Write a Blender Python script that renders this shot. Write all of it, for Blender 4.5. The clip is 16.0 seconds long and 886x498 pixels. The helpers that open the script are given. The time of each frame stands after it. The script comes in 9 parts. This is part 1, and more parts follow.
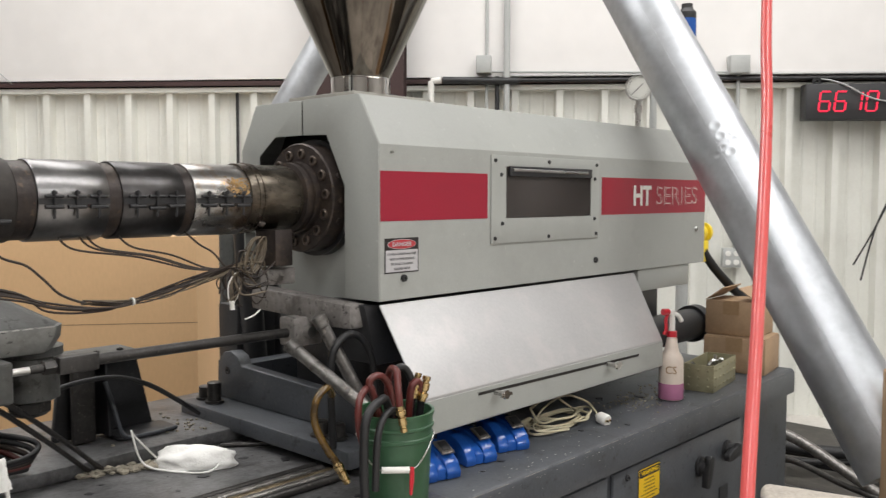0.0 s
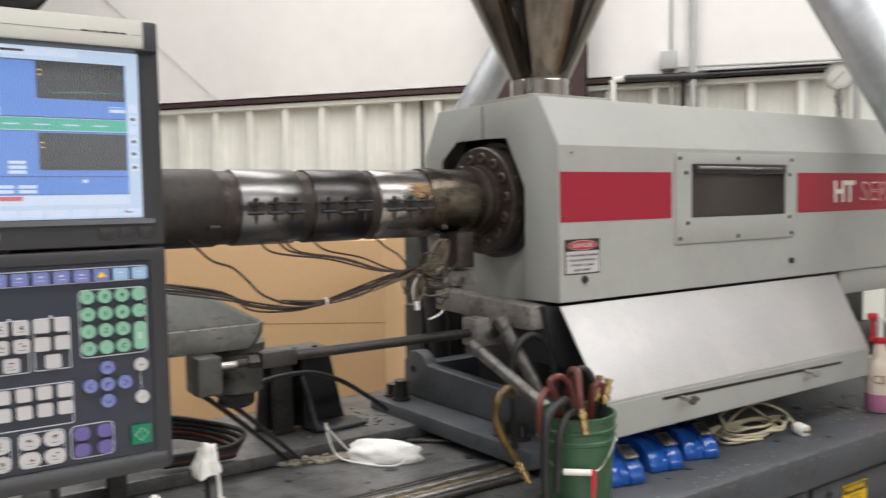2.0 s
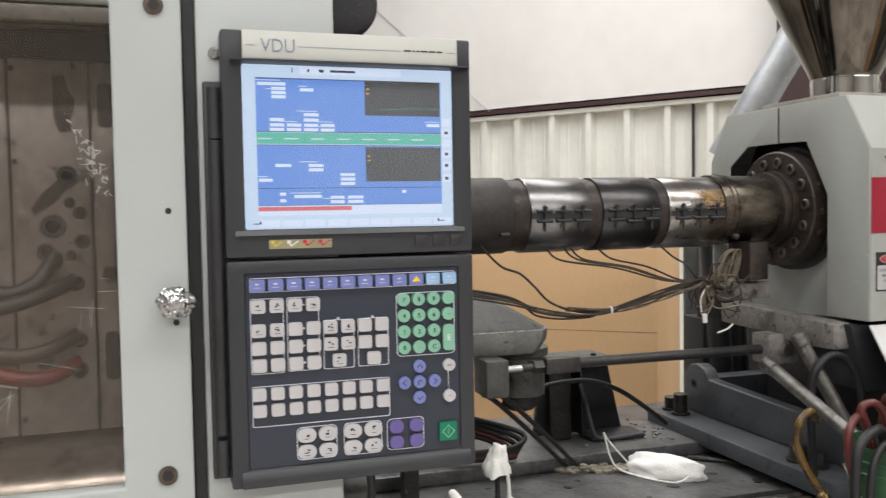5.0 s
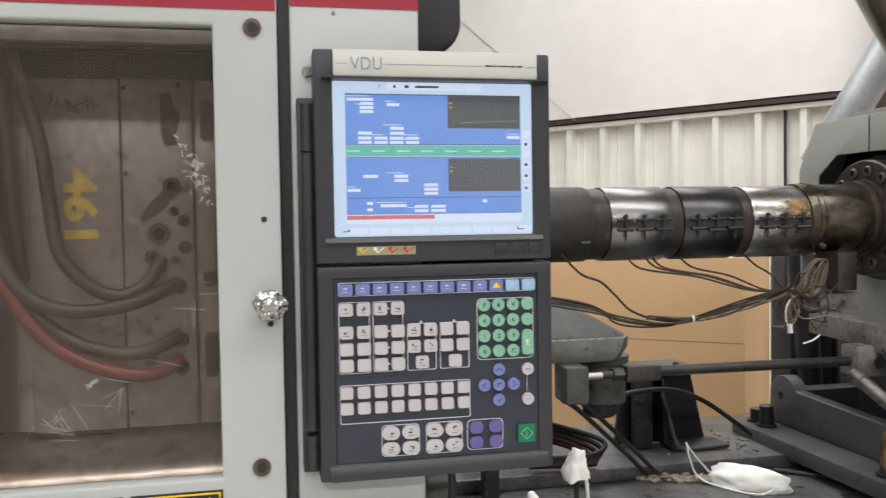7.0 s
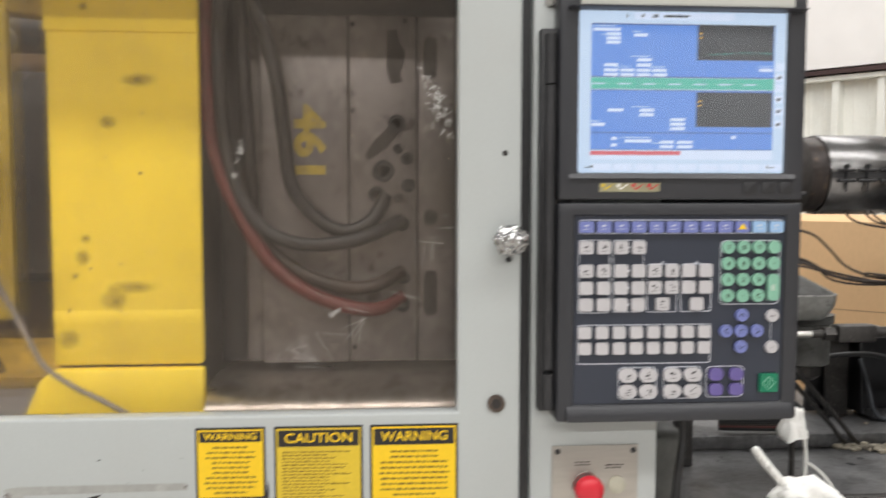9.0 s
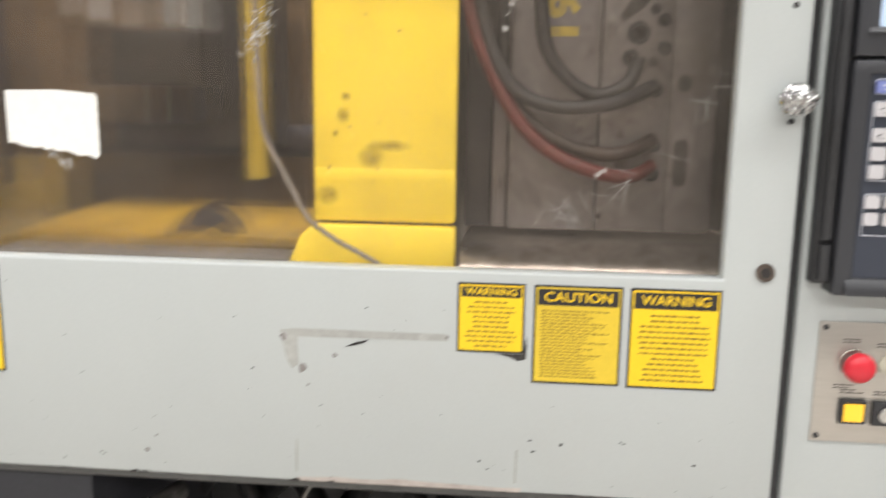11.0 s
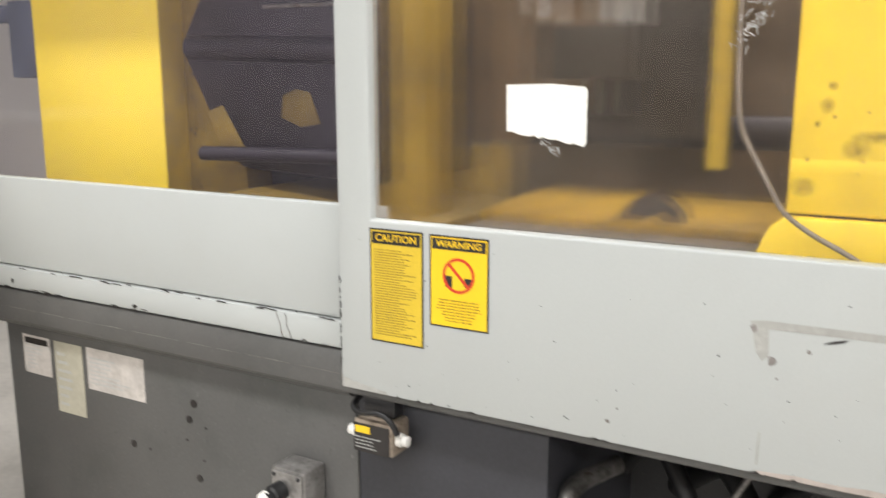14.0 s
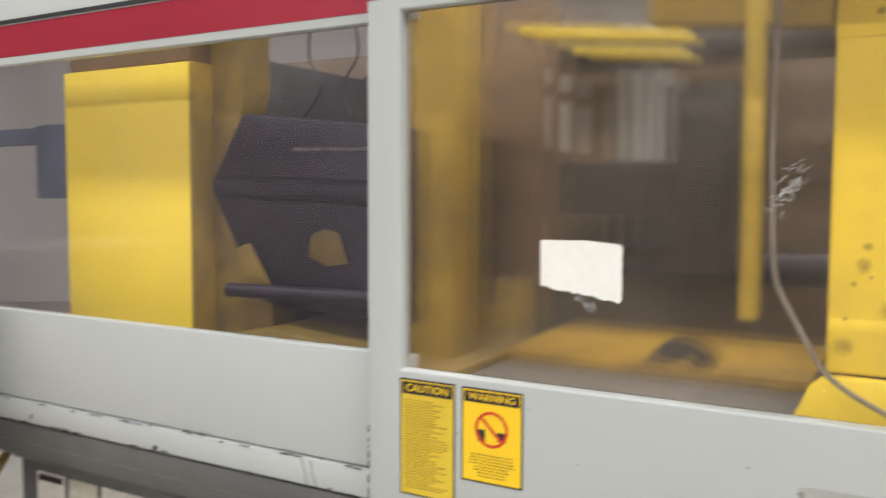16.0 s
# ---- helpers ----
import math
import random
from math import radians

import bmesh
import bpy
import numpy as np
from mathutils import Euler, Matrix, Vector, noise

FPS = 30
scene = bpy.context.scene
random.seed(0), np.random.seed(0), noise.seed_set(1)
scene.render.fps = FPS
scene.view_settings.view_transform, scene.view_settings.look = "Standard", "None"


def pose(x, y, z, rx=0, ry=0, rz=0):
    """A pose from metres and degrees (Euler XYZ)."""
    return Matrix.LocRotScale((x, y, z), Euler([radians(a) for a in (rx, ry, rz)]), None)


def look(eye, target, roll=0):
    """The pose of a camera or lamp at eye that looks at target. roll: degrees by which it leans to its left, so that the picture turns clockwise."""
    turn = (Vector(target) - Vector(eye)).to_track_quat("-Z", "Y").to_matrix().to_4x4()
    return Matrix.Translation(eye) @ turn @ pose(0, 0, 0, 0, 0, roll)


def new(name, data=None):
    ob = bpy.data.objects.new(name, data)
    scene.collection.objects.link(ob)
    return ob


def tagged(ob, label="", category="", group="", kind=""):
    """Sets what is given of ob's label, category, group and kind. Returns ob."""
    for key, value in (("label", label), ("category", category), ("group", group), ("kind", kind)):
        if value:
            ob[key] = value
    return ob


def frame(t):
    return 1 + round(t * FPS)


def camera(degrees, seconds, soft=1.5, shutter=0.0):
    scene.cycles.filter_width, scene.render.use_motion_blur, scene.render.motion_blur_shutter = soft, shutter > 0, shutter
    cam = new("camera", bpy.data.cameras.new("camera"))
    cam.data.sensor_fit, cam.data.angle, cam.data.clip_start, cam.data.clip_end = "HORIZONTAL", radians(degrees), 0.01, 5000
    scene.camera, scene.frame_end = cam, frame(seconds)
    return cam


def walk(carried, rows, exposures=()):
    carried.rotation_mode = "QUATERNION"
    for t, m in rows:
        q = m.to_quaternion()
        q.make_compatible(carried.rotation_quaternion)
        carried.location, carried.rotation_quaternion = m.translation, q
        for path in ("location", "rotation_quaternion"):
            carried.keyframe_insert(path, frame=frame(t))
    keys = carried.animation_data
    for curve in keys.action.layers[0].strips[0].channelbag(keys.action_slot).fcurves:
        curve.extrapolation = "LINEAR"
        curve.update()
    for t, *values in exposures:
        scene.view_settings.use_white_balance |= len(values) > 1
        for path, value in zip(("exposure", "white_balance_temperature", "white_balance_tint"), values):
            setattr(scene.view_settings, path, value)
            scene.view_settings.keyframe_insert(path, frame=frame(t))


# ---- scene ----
cam = camera(55.2, 16.0, soft=1.3, shutter=0.9)
PATH = [
    (0.0, (-0.0, 0.0, 1.5), (-1.3546, 1.466, 1.3734), 0.09),
    (0.5, (0.0027, -0.0041, 1.4969), (-1.3901, 1.4257, 1.3719), 0.0),
    (1.0, (0.0068, -0.0081, 1.5), (-1.4481, 1.3586, 1.376), -0.32),
    (1.5, (0.0152, -0.0047, 1.4988), (-1.5301, 1.2596, 1.3806), -0.71),
    (2.0, (0.0113, -0.0025, 1.497), (-1.6255, 1.141, 1.3813), -1.09),
    (2.5, (0.0064, -0.0162, 1.4995), (-1.7092, 1.0057, 1.3884), -1.12),
    (3.0, (-0.0022, -0.0335, 1.5044), (-1.7785, 0.8792, 1.3955), -1.01),
    (3.5, (-0.0095, -0.0445, 1.5054), (-1.8349, 0.7657, 1.3984), -1.05),
    (4.0, (-0.0169, -0.0524, 1.5049), (-1.8735, 0.6839, 1.4015), -1.06),
    (6.5, (0.0106, -0.0622, 1.5013), (-1.9352, 0.3945, 1.4291), -0.82),
    (7.0, (0.0311, -0.0665, 1.503), (-1.9237, 0.3508, 1.435), -0.89),
    (7.5, (0.0253, -0.0976, 1.4943), (-1.9398, 0.2679, 1.4247), -1.18),
    (8.0, (0.0052, -0.1492, 1.4833), (-1.9708, 0.1476, 1.3968), -1.12),
    (8.5, (-0.0106, -0.1893, 1.4716), (-1.9959, 0.0286, 1.3651), -0.48),
    (11.0, (-0.027, -0.4077, 1.3881), (-1.9876, -0.5783, 1.0314), 0.93),
    (11.5, (-0.0047, -0.4178, 1.3733), (-1.9376, -0.7549, 0.986), 0.54),
    (12.0, (0.0205, -0.4445, 1.3746), (-1.874, -0.9384, 0.9661), 0.38),
    (12.5, (0.0362, -0.4666, 1.3669), (-1.8084, -1.1284, 0.9675), 0.39),
    (13.0, (0.0515, -0.5028, 1.372), (-1.7441, -1.2853, 0.9676), 0.36),
    (13.5, (0.0585, -0.5275, 1.3758), (-1.6909, -1.4106, 0.976), 0.12),
    (14.0, (0.0593, -0.5471, 1.3857), (-1.6495, -1.5142, 1.0053), -0.01),
    (14.5, (0.0595, -0.5674, 1.4048), (-1.6197, -1.6028, 1.0765), 0.02),
    (15.0, (0.0587, -0.5839, 1.4211), (-1.6041, -1.6667, 1.1709), 0.06),
    (15.5, (0.0629, -0.5951, 1.4507), (-1.5977, -1.6956, 1.2736), -0.03),
    (16.0, (0.0689, -0.5924, 1.4637), (-1.6597, -1.5891, 1.3276), 0.2),
]
walk(cam, [(t, look(e, g, r)) for t, e, g, r in PATH], [(0.0, -0.37), (3.5, -0.32), (7.0, -0.33), (7.8, -0.38), (8.5, -0.36), (11.0, 0.07), (14.0, 0.10), (15.0, 0.03), (16.0, -0.24)])

# ---- light ----
world = bpy.data.worlds.new("hall")
scene.world = world
world.use_nodes = True
world.node_tree.nodes["Background"].inputs[0].default_value = (0.9, 0.95, 1.0, 1)
world.node_tree.nodes["Background"].inputs[1].default_value = 0.05


def ceiling_lamp(x, y, z, watts, sx, sy, rz=38):
    d = bpy.data.lights.new("ceiling_lamp", "AREA")
    d.shape, d.size, d.size_y, d.energy, d.color = "RECTANGLE", sx, sy, watts, (1.0, 0.985, 0.965)
    ob = new("ceiling_lamp", d)
    ob.matrix_world = pose(x, y, z, 0, 0, rz)
    return ob


# unseen lamps: two long rows of tubes over the aisle, two shorter ones added to brighten the machine and the back wall
for lx, ly, power, length, wide, turn in ((0.9, -0.4, 400, 11.5, 0.6, 90), (6.0, -1.2, 740, 13.0, 0.5, 90), (-3.1, 2.5, 310, 7.0, 2.2, 38), (-3.4, -0.8, 130, 2.4, 0.5, 38)):
    ceiling_lamp(lx, ly, 5.2, power, length, wide, turn)

# ---- materials ----


def material(name, col, rough=0.5, metal=0.0, var=0.12, scale=3.0, grain=60.0, bump=0.05, dirt=None, dirt_amount=0.0, coat=0.0, rvar=0.1, stretch=(1, 1, 1), specks=None):
    m = bpy.data.materials.new(name)
    m.use_nodes = True
    nt = m.node_tree
    N, L = nt.nodes, nt.links
    b = N["Principled BSDF"]
    tc, mp = N.new("ShaderNodeTexCoord"), N.new("ShaderNodeMapping")
    mp.inputs["Scale"].default_value = stretch
    L.new(tc.outputs["Object"], mp.inputs["Vector"])
    n1, n2 = N.new("ShaderNodeTexNoise"), N.new("ShaderNodeTexNoise")
    for n, sc, de in ((n1, scale, 5), (n2, grain, 3)):
        n.inputs["Scale"].default_value, n.inputs["Detail"].default_value = sc, de
        L.new(mp.outputs["Vector"], n.inputs["Vector"])
    mix = N.new("ShaderNodeMix")
    mix.data_type = "FLOAT"
    mix.inputs[0].default_value = 0.35
    L.new(n1.outputs["Fac"], mix.inputs[2])
    L.new(n2.outputs["Fac"], mix.inputs[3])
    ramp = N.new("ShaderNodeValToRGB")
    lo = tuple(c * (1 - var) for c in col)
    hi = tuple(min(1, c * (1 + var)) for c in col)
    ramp.color_ramp.elements[0].position, ramp.color_ramp.elements[1].position = 0.35, 0.65
    ramp.color_ramp.elements[0].color, ramp.color_ramp.elements[1].color = (*lo, 1), (*hi, 1)
    L.new(mix.outputs[0], ramp.inputs[0])
    out = ramp.outputs[0]
    if dirt:
        n3 = N.new("ShaderNodeTexNoise")
        n3.inputs["Scale"].default_value, n3.inputs["Detail"].default_value, n3.inputs["Roughness"].default_value = scale * 2.3, 8, 0.65
        L.new(mp.outputs["Vector"], n3.inputs["Vector"])
        r3 = N.new("ShaderNodeValToRGB")
        r3.color_ramp.elements[0].position, r3.color_ramp.elements[1].position = 0.5, 0.72
        r3.color_ramp.elements[0].color, r3.color_ramp.elements[1].color = (0, 0, 0, 1), (dirt_amount,) * 3 + (1,)
        L.new(n3.outputs["Fac"], r3.inputs[0])
        mc = N.new("ShaderNodeMix")
        mc.data_type = "RGBA"
        L.new(r3.outputs[0], mc.inputs[0])
        L.new(out, mc.inputs[6])
        mc.inputs[7].default_value = (*dirt, 1)
        out = mc.outputs[2]
    for col4, amount, sc, lo4 in specks or ():
        n4, r4, m4 = N.new("ShaderNodeTexNoise"), N.new("ShaderNodeValToRGB"), N.new("ShaderNodeMix")
        n4.inputs["Scale"].default_value, n4.inputs["Detail"].default_value, n4.inputs["Roughness"].default_value = sc, 4, 0.7
        L.new(mp.outputs["Vector"], n4.inputs["Vector"])
        r4.color_ramp.elements[0].position, r4.color_ramp.elements[1].position = lo4, lo4 + 0.07
        r4.color_ramp.elements[0].color, r4.color_ramp.elements[1].color = (0, 0, 0, 1), (amount,) * 3 + (1,)
        L.new(n4.outputs["Fac"], r4.inputs[0])
        m4.data_type = "RGBA"
        L.new(r4.outputs[0], m4.inputs[0])
        L.new(out, m4.inputs[6])
        m4.inputs[7].default_value = (*col4, 1)
        out = m4.outputs[2]
    L.new(out, b.inputs["Base Color"])
    mr = N.new("ShaderNodeMapRange")
    mr.inputs[3].default_value, mr.inputs[4].default_value = max(0.02, rough - rvar), min(1, rough + rvar)
    L.new(n1.outputs["Fac"], mr.inputs[0])
    L.new(mr.outputs[0], b.inputs["Roughness"])
    b.inputs["Metallic"].default_value = metal
    b.inputs["Coat Weight"].default_value = coat
    if bump:
        bp = N.new("ShaderNodeBump")
        bp.inputs["Strength"].default_value, bp.inputs["Distance"].default_value = bump, 0.01
        L.new(n2.outputs["Fac"], bp.inputs["Height"])
        L.new(bp.outputs[0], b.inputs["Normal"])
    return m


def glow(name, col, strength):
    m = bpy.data.materials.new(name)
    m.use_nodes = True
    b = m.node_tree.nodes["Principled BSDF"]
    b.inputs["Base Color"].default_value = (0.02, 0.02, 0.02, 1)
    b.inputs["Roughness"].default_value = 0.25
    b.inputs["Emission Color"].default_value = (*col, 1)
    b.inputs["Emission Strength"].default_value = strength
    return m


def clear_sheet(name, tint, haze, haze_col, rough=0.08, blur=None):
    m = bpy.data.materials.new(name)
    m.use_nodes = True
    nt = m.node_tree
    N, L = nt.nodes, nt.links
    N.remove(N["Principled BSDF"])
    out = N["Material Output"]
    tr, df, gl = N.new("ShaderNodeBsdfTransparent"), N.new("ShaderNodeBsdfDiffuse"), N.new("ShaderNodeBsdfGlossy")
    tr.inputs[0].default_value = (*tint, 1)
    df.inputs[0].default_value = (*haze_col, 1)
    gl.inputs["Roughness"].default_value = rough
    tc, n1 = N.new("ShaderNodeTexCoord"), N.new("ShaderNodeTexNoise")
    n1.inputs["Scale"].default_value, n1.inputs["Detail"].default_value = 3.0, 6
    L.new(tc.outputs["Object"], n1.inputs["Vector"])
    # Diffuse haze also takes over much of the sheet's facing reflection.
    mr = N.new("ShaderNodeMapRange")
    mr.inputs[1].default_value, mr.inputs[2].default_value = 0.3, 0.7
    mr.inputs[3].default_value, mr.inputs[4].default_value = haze * 0.5, haze * 1.5
    L.new(n1.outputs["Fac"], mr.inputs[0])
    m1, m2, fr = N.new("ShaderNodeMixShader"), N.new("ShaderNodeMixShader"), N.new("ShaderNodeMapRange")
    lw, pw = N.new("ShaderNodeLayerWeight"), N.new("ShaderNodeMath")
    lw.inputs[0].default_value, pw.operation, pw.inputs[1].default_value = 0.5, "POWER", 4.0
    L.new(lw.outputs["Facing"], pw.inputs[0])
    L.new(pw.outputs[0], fr.inputs[0])
    fr.inputs[3].default_value, fr.inputs[4].default_value = 0.010, 0.8
    clear = tr.outputs[0]
    if blur:
        # rubbed matt by years of wiping, most of all at the far end of the sheet
        y0, y1, b0, b1, r = blur
        rf, m0, ge, sx, wear = N.new("ShaderNodeBsdfRefraction"), N.new("ShaderNodeMixShader"), N.new("ShaderNodeNewGeometry"), N.new("ShaderNodeSeparateXYZ"), N.new("ShaderNodeMapRange")
        rf.inputs["Color"].default_value, rf.inputs["Roughness"].default_value, rf.inputs["IOR"].default_value = (*tint, 1), r, 1.12
        wear.interpolation_type = "SMOOTHSTEP"
        for k, v in zip((1, 2, 3, 4), (y0, y1, b0, b1)):
            wear.inputs[k].default_value = v
        L.new(ge.outputs["Position"], sx.inputs[0])
        L.new(sx.outputs["Y"], wear.inputs[0])
        L.new(wear.outputs[0], m0.inputs[0])
        L.new(tr.outputs[0], m0.inputs[1])
        L.new(rf.outputs[0], m0.inputs[2])
        clear = m0.outputs[0]
    L.new(mr.outputs[0], m1.inputs[0])
    L.new(clear, m1.inputs[1])
    L.new(df.outputs[0], m1.inputs[2])
    L.new(fr.outputs[0], m2.inputs[0])
    L.new(m1.outputs[0], m2.inputs[1])
    L.new(gl.outputs[0], m2.inputs[2])
    L.new(m2.outputs[0], out.inputs[0])
    return m


GREY = material("machine_grey_paint", (0.36, 0.37, 0.35), 0.42, var=0.05, scale=2.0, grain=220, bump=0.02, dirt=(0.24, 0.24, 0.22), dirt_amount=0.35, specks=(((0.17, 0.17, 0.16), 0.5, 70, 0.69), ((0.50, 0.51, 0.49), 0.4, 40, 0.65)))
GATE = material("gate_grey_paint", (0.44, 0.463, 0.457), 0.4, var=0.03, scale=2.0, grain=260, bump=0.015, dirt=(0.42, 0.42, 0.40), dirt_amount=0.25)
DARK = material("bed_charcoal_paint", (0.070, 0.076, 0.086), 0.45, var=0.2, scale=3.0, grain=120, bump=0.06, dirt=(0.03, 0.03, 0.028), dirt_amount=0.6, specks=(((0.22, 0.21, 0.20), 0.3, 110, 0.62), ((0.02, 0.019, 0.018), 0.6, 26, 0.60)))
DECK = material("oily_bed_deck", (0.105, 0.104, 0.106), 0.38, var=0.45, scale=6.0, grain=90, bump=0.14, dirt=(0.022, 0.02, 0.018), dirt_amount=0.95, rvar=0.22, specks=(((0.22, 0.21, 0.20), 0.3, 110, 0.62), ((0.02, 0.019, 0.018), 0.6, 26, 0.60)))
BASEG = material("base_green_grey_paint", (0.094, 0.093, 0.09), 0.5, var=0.14, scale=2.5, grain=140, bump=0.04, dirt=(0.05, 0.055, 0.05), dirt_amount=0.5, specks=(((0.19, 0.19, 0.18), 0.4, 70, 0.65), ((0.035, 0.035, 0.033), 0.6, 40, 0.66)))
BLACK = material("black_rubber", (0.012, 0.012, 0.013), 0.5, var=0.3, scale=10, grain=200, bump=0.06)
SOOT = material("black_painted_steel", (0.022, 0.022, 0.024), 0.45, var=0.3, scale=8, grain=120, bump=0.06, specks=(((0.11, 0.105, 0.10), 0.4, 80, 0.63),))
STEEL = material("worn_bright_steel", (0.55, 0.54, 0.52), 0.28, 1.0, var=0.12, scale=6, grain=150, bump=0.03, dirt=(0.2, 0.17, 0.14), dirt_amount=0.3)
BAND = material("heater_band_steel", (0.21, 0.205, 0.205), 0.3, 1.0, var=0.2, scale=5, grain=90, bump=0.015, dirt=(0.22, 0.19, 0.16), dirt_amount=0.4, rvar=0.06)
BANDB = material("blued_heater_band", (0.085, 0.082, 0.083), 0.34, 1.0, var=0.25, scale=6, grain=90, bump=0.03, dirt=(0.05, 0.045, 0.04), dirt_amount=0.6)
BANDR = material("rust_spotted_band_steel", (0.31, 0.30, 0.29), 0.28, 0.9, var=0.2, scale=7, grain=90, bump=0.02, dirt=(0.22, 0.12, 0.045), dirt_amount=0.9, rvar=0.06)
MATTB = material("sooty_matt_band", (0.05, 0.045, 0.042), 0.55, 0.5, var=0.3, scale=7, grain=80, bump=0.06, dirt=(0.085, 0.07, 0.058), dirt_amount=0.4)
RUST = material("heat_browned_steel", (0.045, 0.036, 0.033), 0.45, 0.5, var=0.4, scale=9, grain=80, bump=0.12, dirt=(0.12, 0.085, 0.055), dirt_amount=0.45, specks=(((0.15, 0.10, 0.065), 0.5, 70, 0.60),))
SLEEVE = material("heat_streaked_steel", (0.13, 0.11, 0.088), 0.27, 0.9, var=0.85, scale=13, grain=60, bump=0.05, dirt=(0.014, 0.012, 0.011), dirt_amount=1.0, stretch=(1, 0.45, 1))
# Base paint darkened to blue-black for the shade under the gate.
BASESHADE = material("shaded_base_paint", (0.036, 0.037, 0.044), 0.5, var=0.2, scale=3, grain=120, bump=0.04)
GREASY = material("greasy_worn_grey_paint", (0.21, 0.195, 0.185), 0.45, var=0.3, scale=14, grain=90, bump=0.08, dirt=(0.08, 0.06, 0.05), dirt_amount=0.7, specks=(((0.36, 0.33, 0.30), 0.4, 90, 0.60), ((0.03, 0.026, 0.022), 0.85, 36, 0.57), ((0.11, 0.04, 0.02), 0.6, 24, 0.64)))
CEIL = material("grey_ceiling_sheet", (0.26, 0.26, 0.255), 0.6, var=0.06, scale=1.0, grain=20, bump=0.05)
SCRATCH = material("whitened_scratch", (0.5, 0.49, 0.47), 0.6, var=0.2, scale=30, bump=0.0)
CASTL = material("weathered_cast_aluminium", (0.3, 0.29, 0.28), 0.42, 0.6, var=0.35, scale=25, grain=70, bump=0.15, dirt=(0.12, 0.11, 0.1), dirt_amount=0.7)
CASTL2 = material("lighter_grey_casting", (0.20, 0.20, 0.19), 0.42, 0.2, var=0.25, scale=9, grain=70, bump=0.1, dirt=(0.10, 0.095, 0.085), dirt_amount=0.7, specks=(((0.34, 0.33, 0.31), 0.4, 100, 0.61), ((0.03, 0.028, 0.025), 0.8, 40, 0.60)))
VALVEB = material("dirty_beige_valve_casting", (0.34, 0.28, 0.22), 0.5, 0.2, var=0.35, scale=25, grain=70, bump=0.12, dirt=(0.1, 0.07, 0.05), dirt_amount=0.8)
BOLTB = material("brown_oiled_bolt", (0.10, 0.078, 0.064), 0.36, 0.6, var=0.3, scale=30, bump=0.06)
SIGNG = material("aged_grey_sign", (0.47, 0.46, 0.47), 0.5, var=0.06, scale=20, bump=0.0)
SIGNR = material("sign_red", (0.40, 0.035, 0.045), 0.45, var=0.08, scale=20, bump=0.0)
PRINT = material("thin_grey_print", (0.10, 0.10, 0.10), 0.5, bump=0.0)
WEAR = material("rubbed_pinkish_primer", (0.42, 0.37, 0.335), 0.5, var=0.2, scale=20, grain=90, bump=0.02)
CABLEG = material("dirty_grey_cable", (0.2, 0.18, 0.16), 0.5, var=0.3, scale=12, bump=0.02)
PAINTY = material("faded_yellow_paint", (0.46, 0.35, 0.05), 0.6, var=0.3, scale=25, bump=0.02, dirt=(0.17, 0.15, 0.12), dirt_amount=0.7)
PLATEW = material("dulled_white_plate", (0.5, 0.47, 0.44), 0.55, var=0.15, scale=18, grain=90, bump=0.02, dirt=(0.33, 0.3, 0.27), dirt_amount=0.6)
FEED = material("worn_feed_plate_paint", (0.33, 0.32, 0.285), 0.5, var=0.2, scale=10, grain=90, bump=0.05, dirt=(0.16, 0.14, 0.11), dirt_amount=0.6)
STAINED = material("oil_stained_bar", (0.17, 0.135, 0.085), 0.35, 0.6, var=0.4, scale=14, grain=90, bump=0.05, dirt=(0.04, 0.03, 0.02), dirt_amount=0.8)
RAIL = material("worn_rail_steel", (0.45, 0.42, 0.39), 0.3, 1.0, var=0.25, scale=9, grain=90, bump=0.04, dirt=(0.12, 0.1, 0.09), dirt_amount=0.6)
FLAKE = material("tan_rust_flakes", (0.30, 0.18, 0.07), 0.8, var=0.5, scale=60, bump=0.1)


def smear_film(name, colour, strength):
    """A thin greasy film, dense in the middle of its patch and broken up towards the rim."""
    m = bpy.data.materials.new(name)
    m.use_nodes = True
    N, L = m.node_tree.nodes, m.node_tree.links
    b = N["Principled BSDF"]
    b.inputs["Base Color"].default_value, b.inputs["Roughness"].default_value = (*colour, 1), 0.4
    tc, dist, fall, n, mul, mix, tr = N.new("ShaderNodeTexCoord"), N.new("ShaderNodeVectorMath"), N.new("ShaderNodeMapRange"), N.new("ShaderNodeTexNoise"), N.new("ShaderNodeMath"), N.new("ShaderNodeMixShader"), N.new("ShaderNodeBsdfTransparent")
    dist.operation, mul.operation = "DISTANCE", "MULTIPLY"
    dist.inputs[1].default_value = (0.5, 0.5, 0.5)
    flat = N.new("ShaderNodeVectorMath")
    flat.operation, flat.inputs[1].default_value, flat.inputs[2].default_value = "MULTIPLY_ADD", (0, 1, 1), (0.5, 0, 0)
    L.new(tc.outputs["Generated"], flat.inputs[0])
    L.new(flat.outputs[0], dist.inputs[0])
    fall.inputs[1].default_value, fall.inputs[2].default_value, fall.inputs[3].default_value, fall.inputs[4].default_value = 0.08, 0.48, strength, 0.0
    L.new(dist.outputs["Value"], fall.inputs[0])
    n.inputs["Scale"].default_value, n.inputs["Detail"].default_value = 90, 5
    L.new(tc.outputs["Object"], n.inputs["Vector"])
    L.new(fall.outputs[0], mul.inputs[0])
    L.new(n.outputs["Fac"], mul.inputs[1])
    L.new(mul.outputs[0], mix.inputs[0])
    L.new(tr.outputs[0], mix.inputs[1])
    L.new(b.outputs[0], mix.inputs[2])
    L.new(mix.outputs[0], N["Material Output"].inputs["Surface"])
    return m


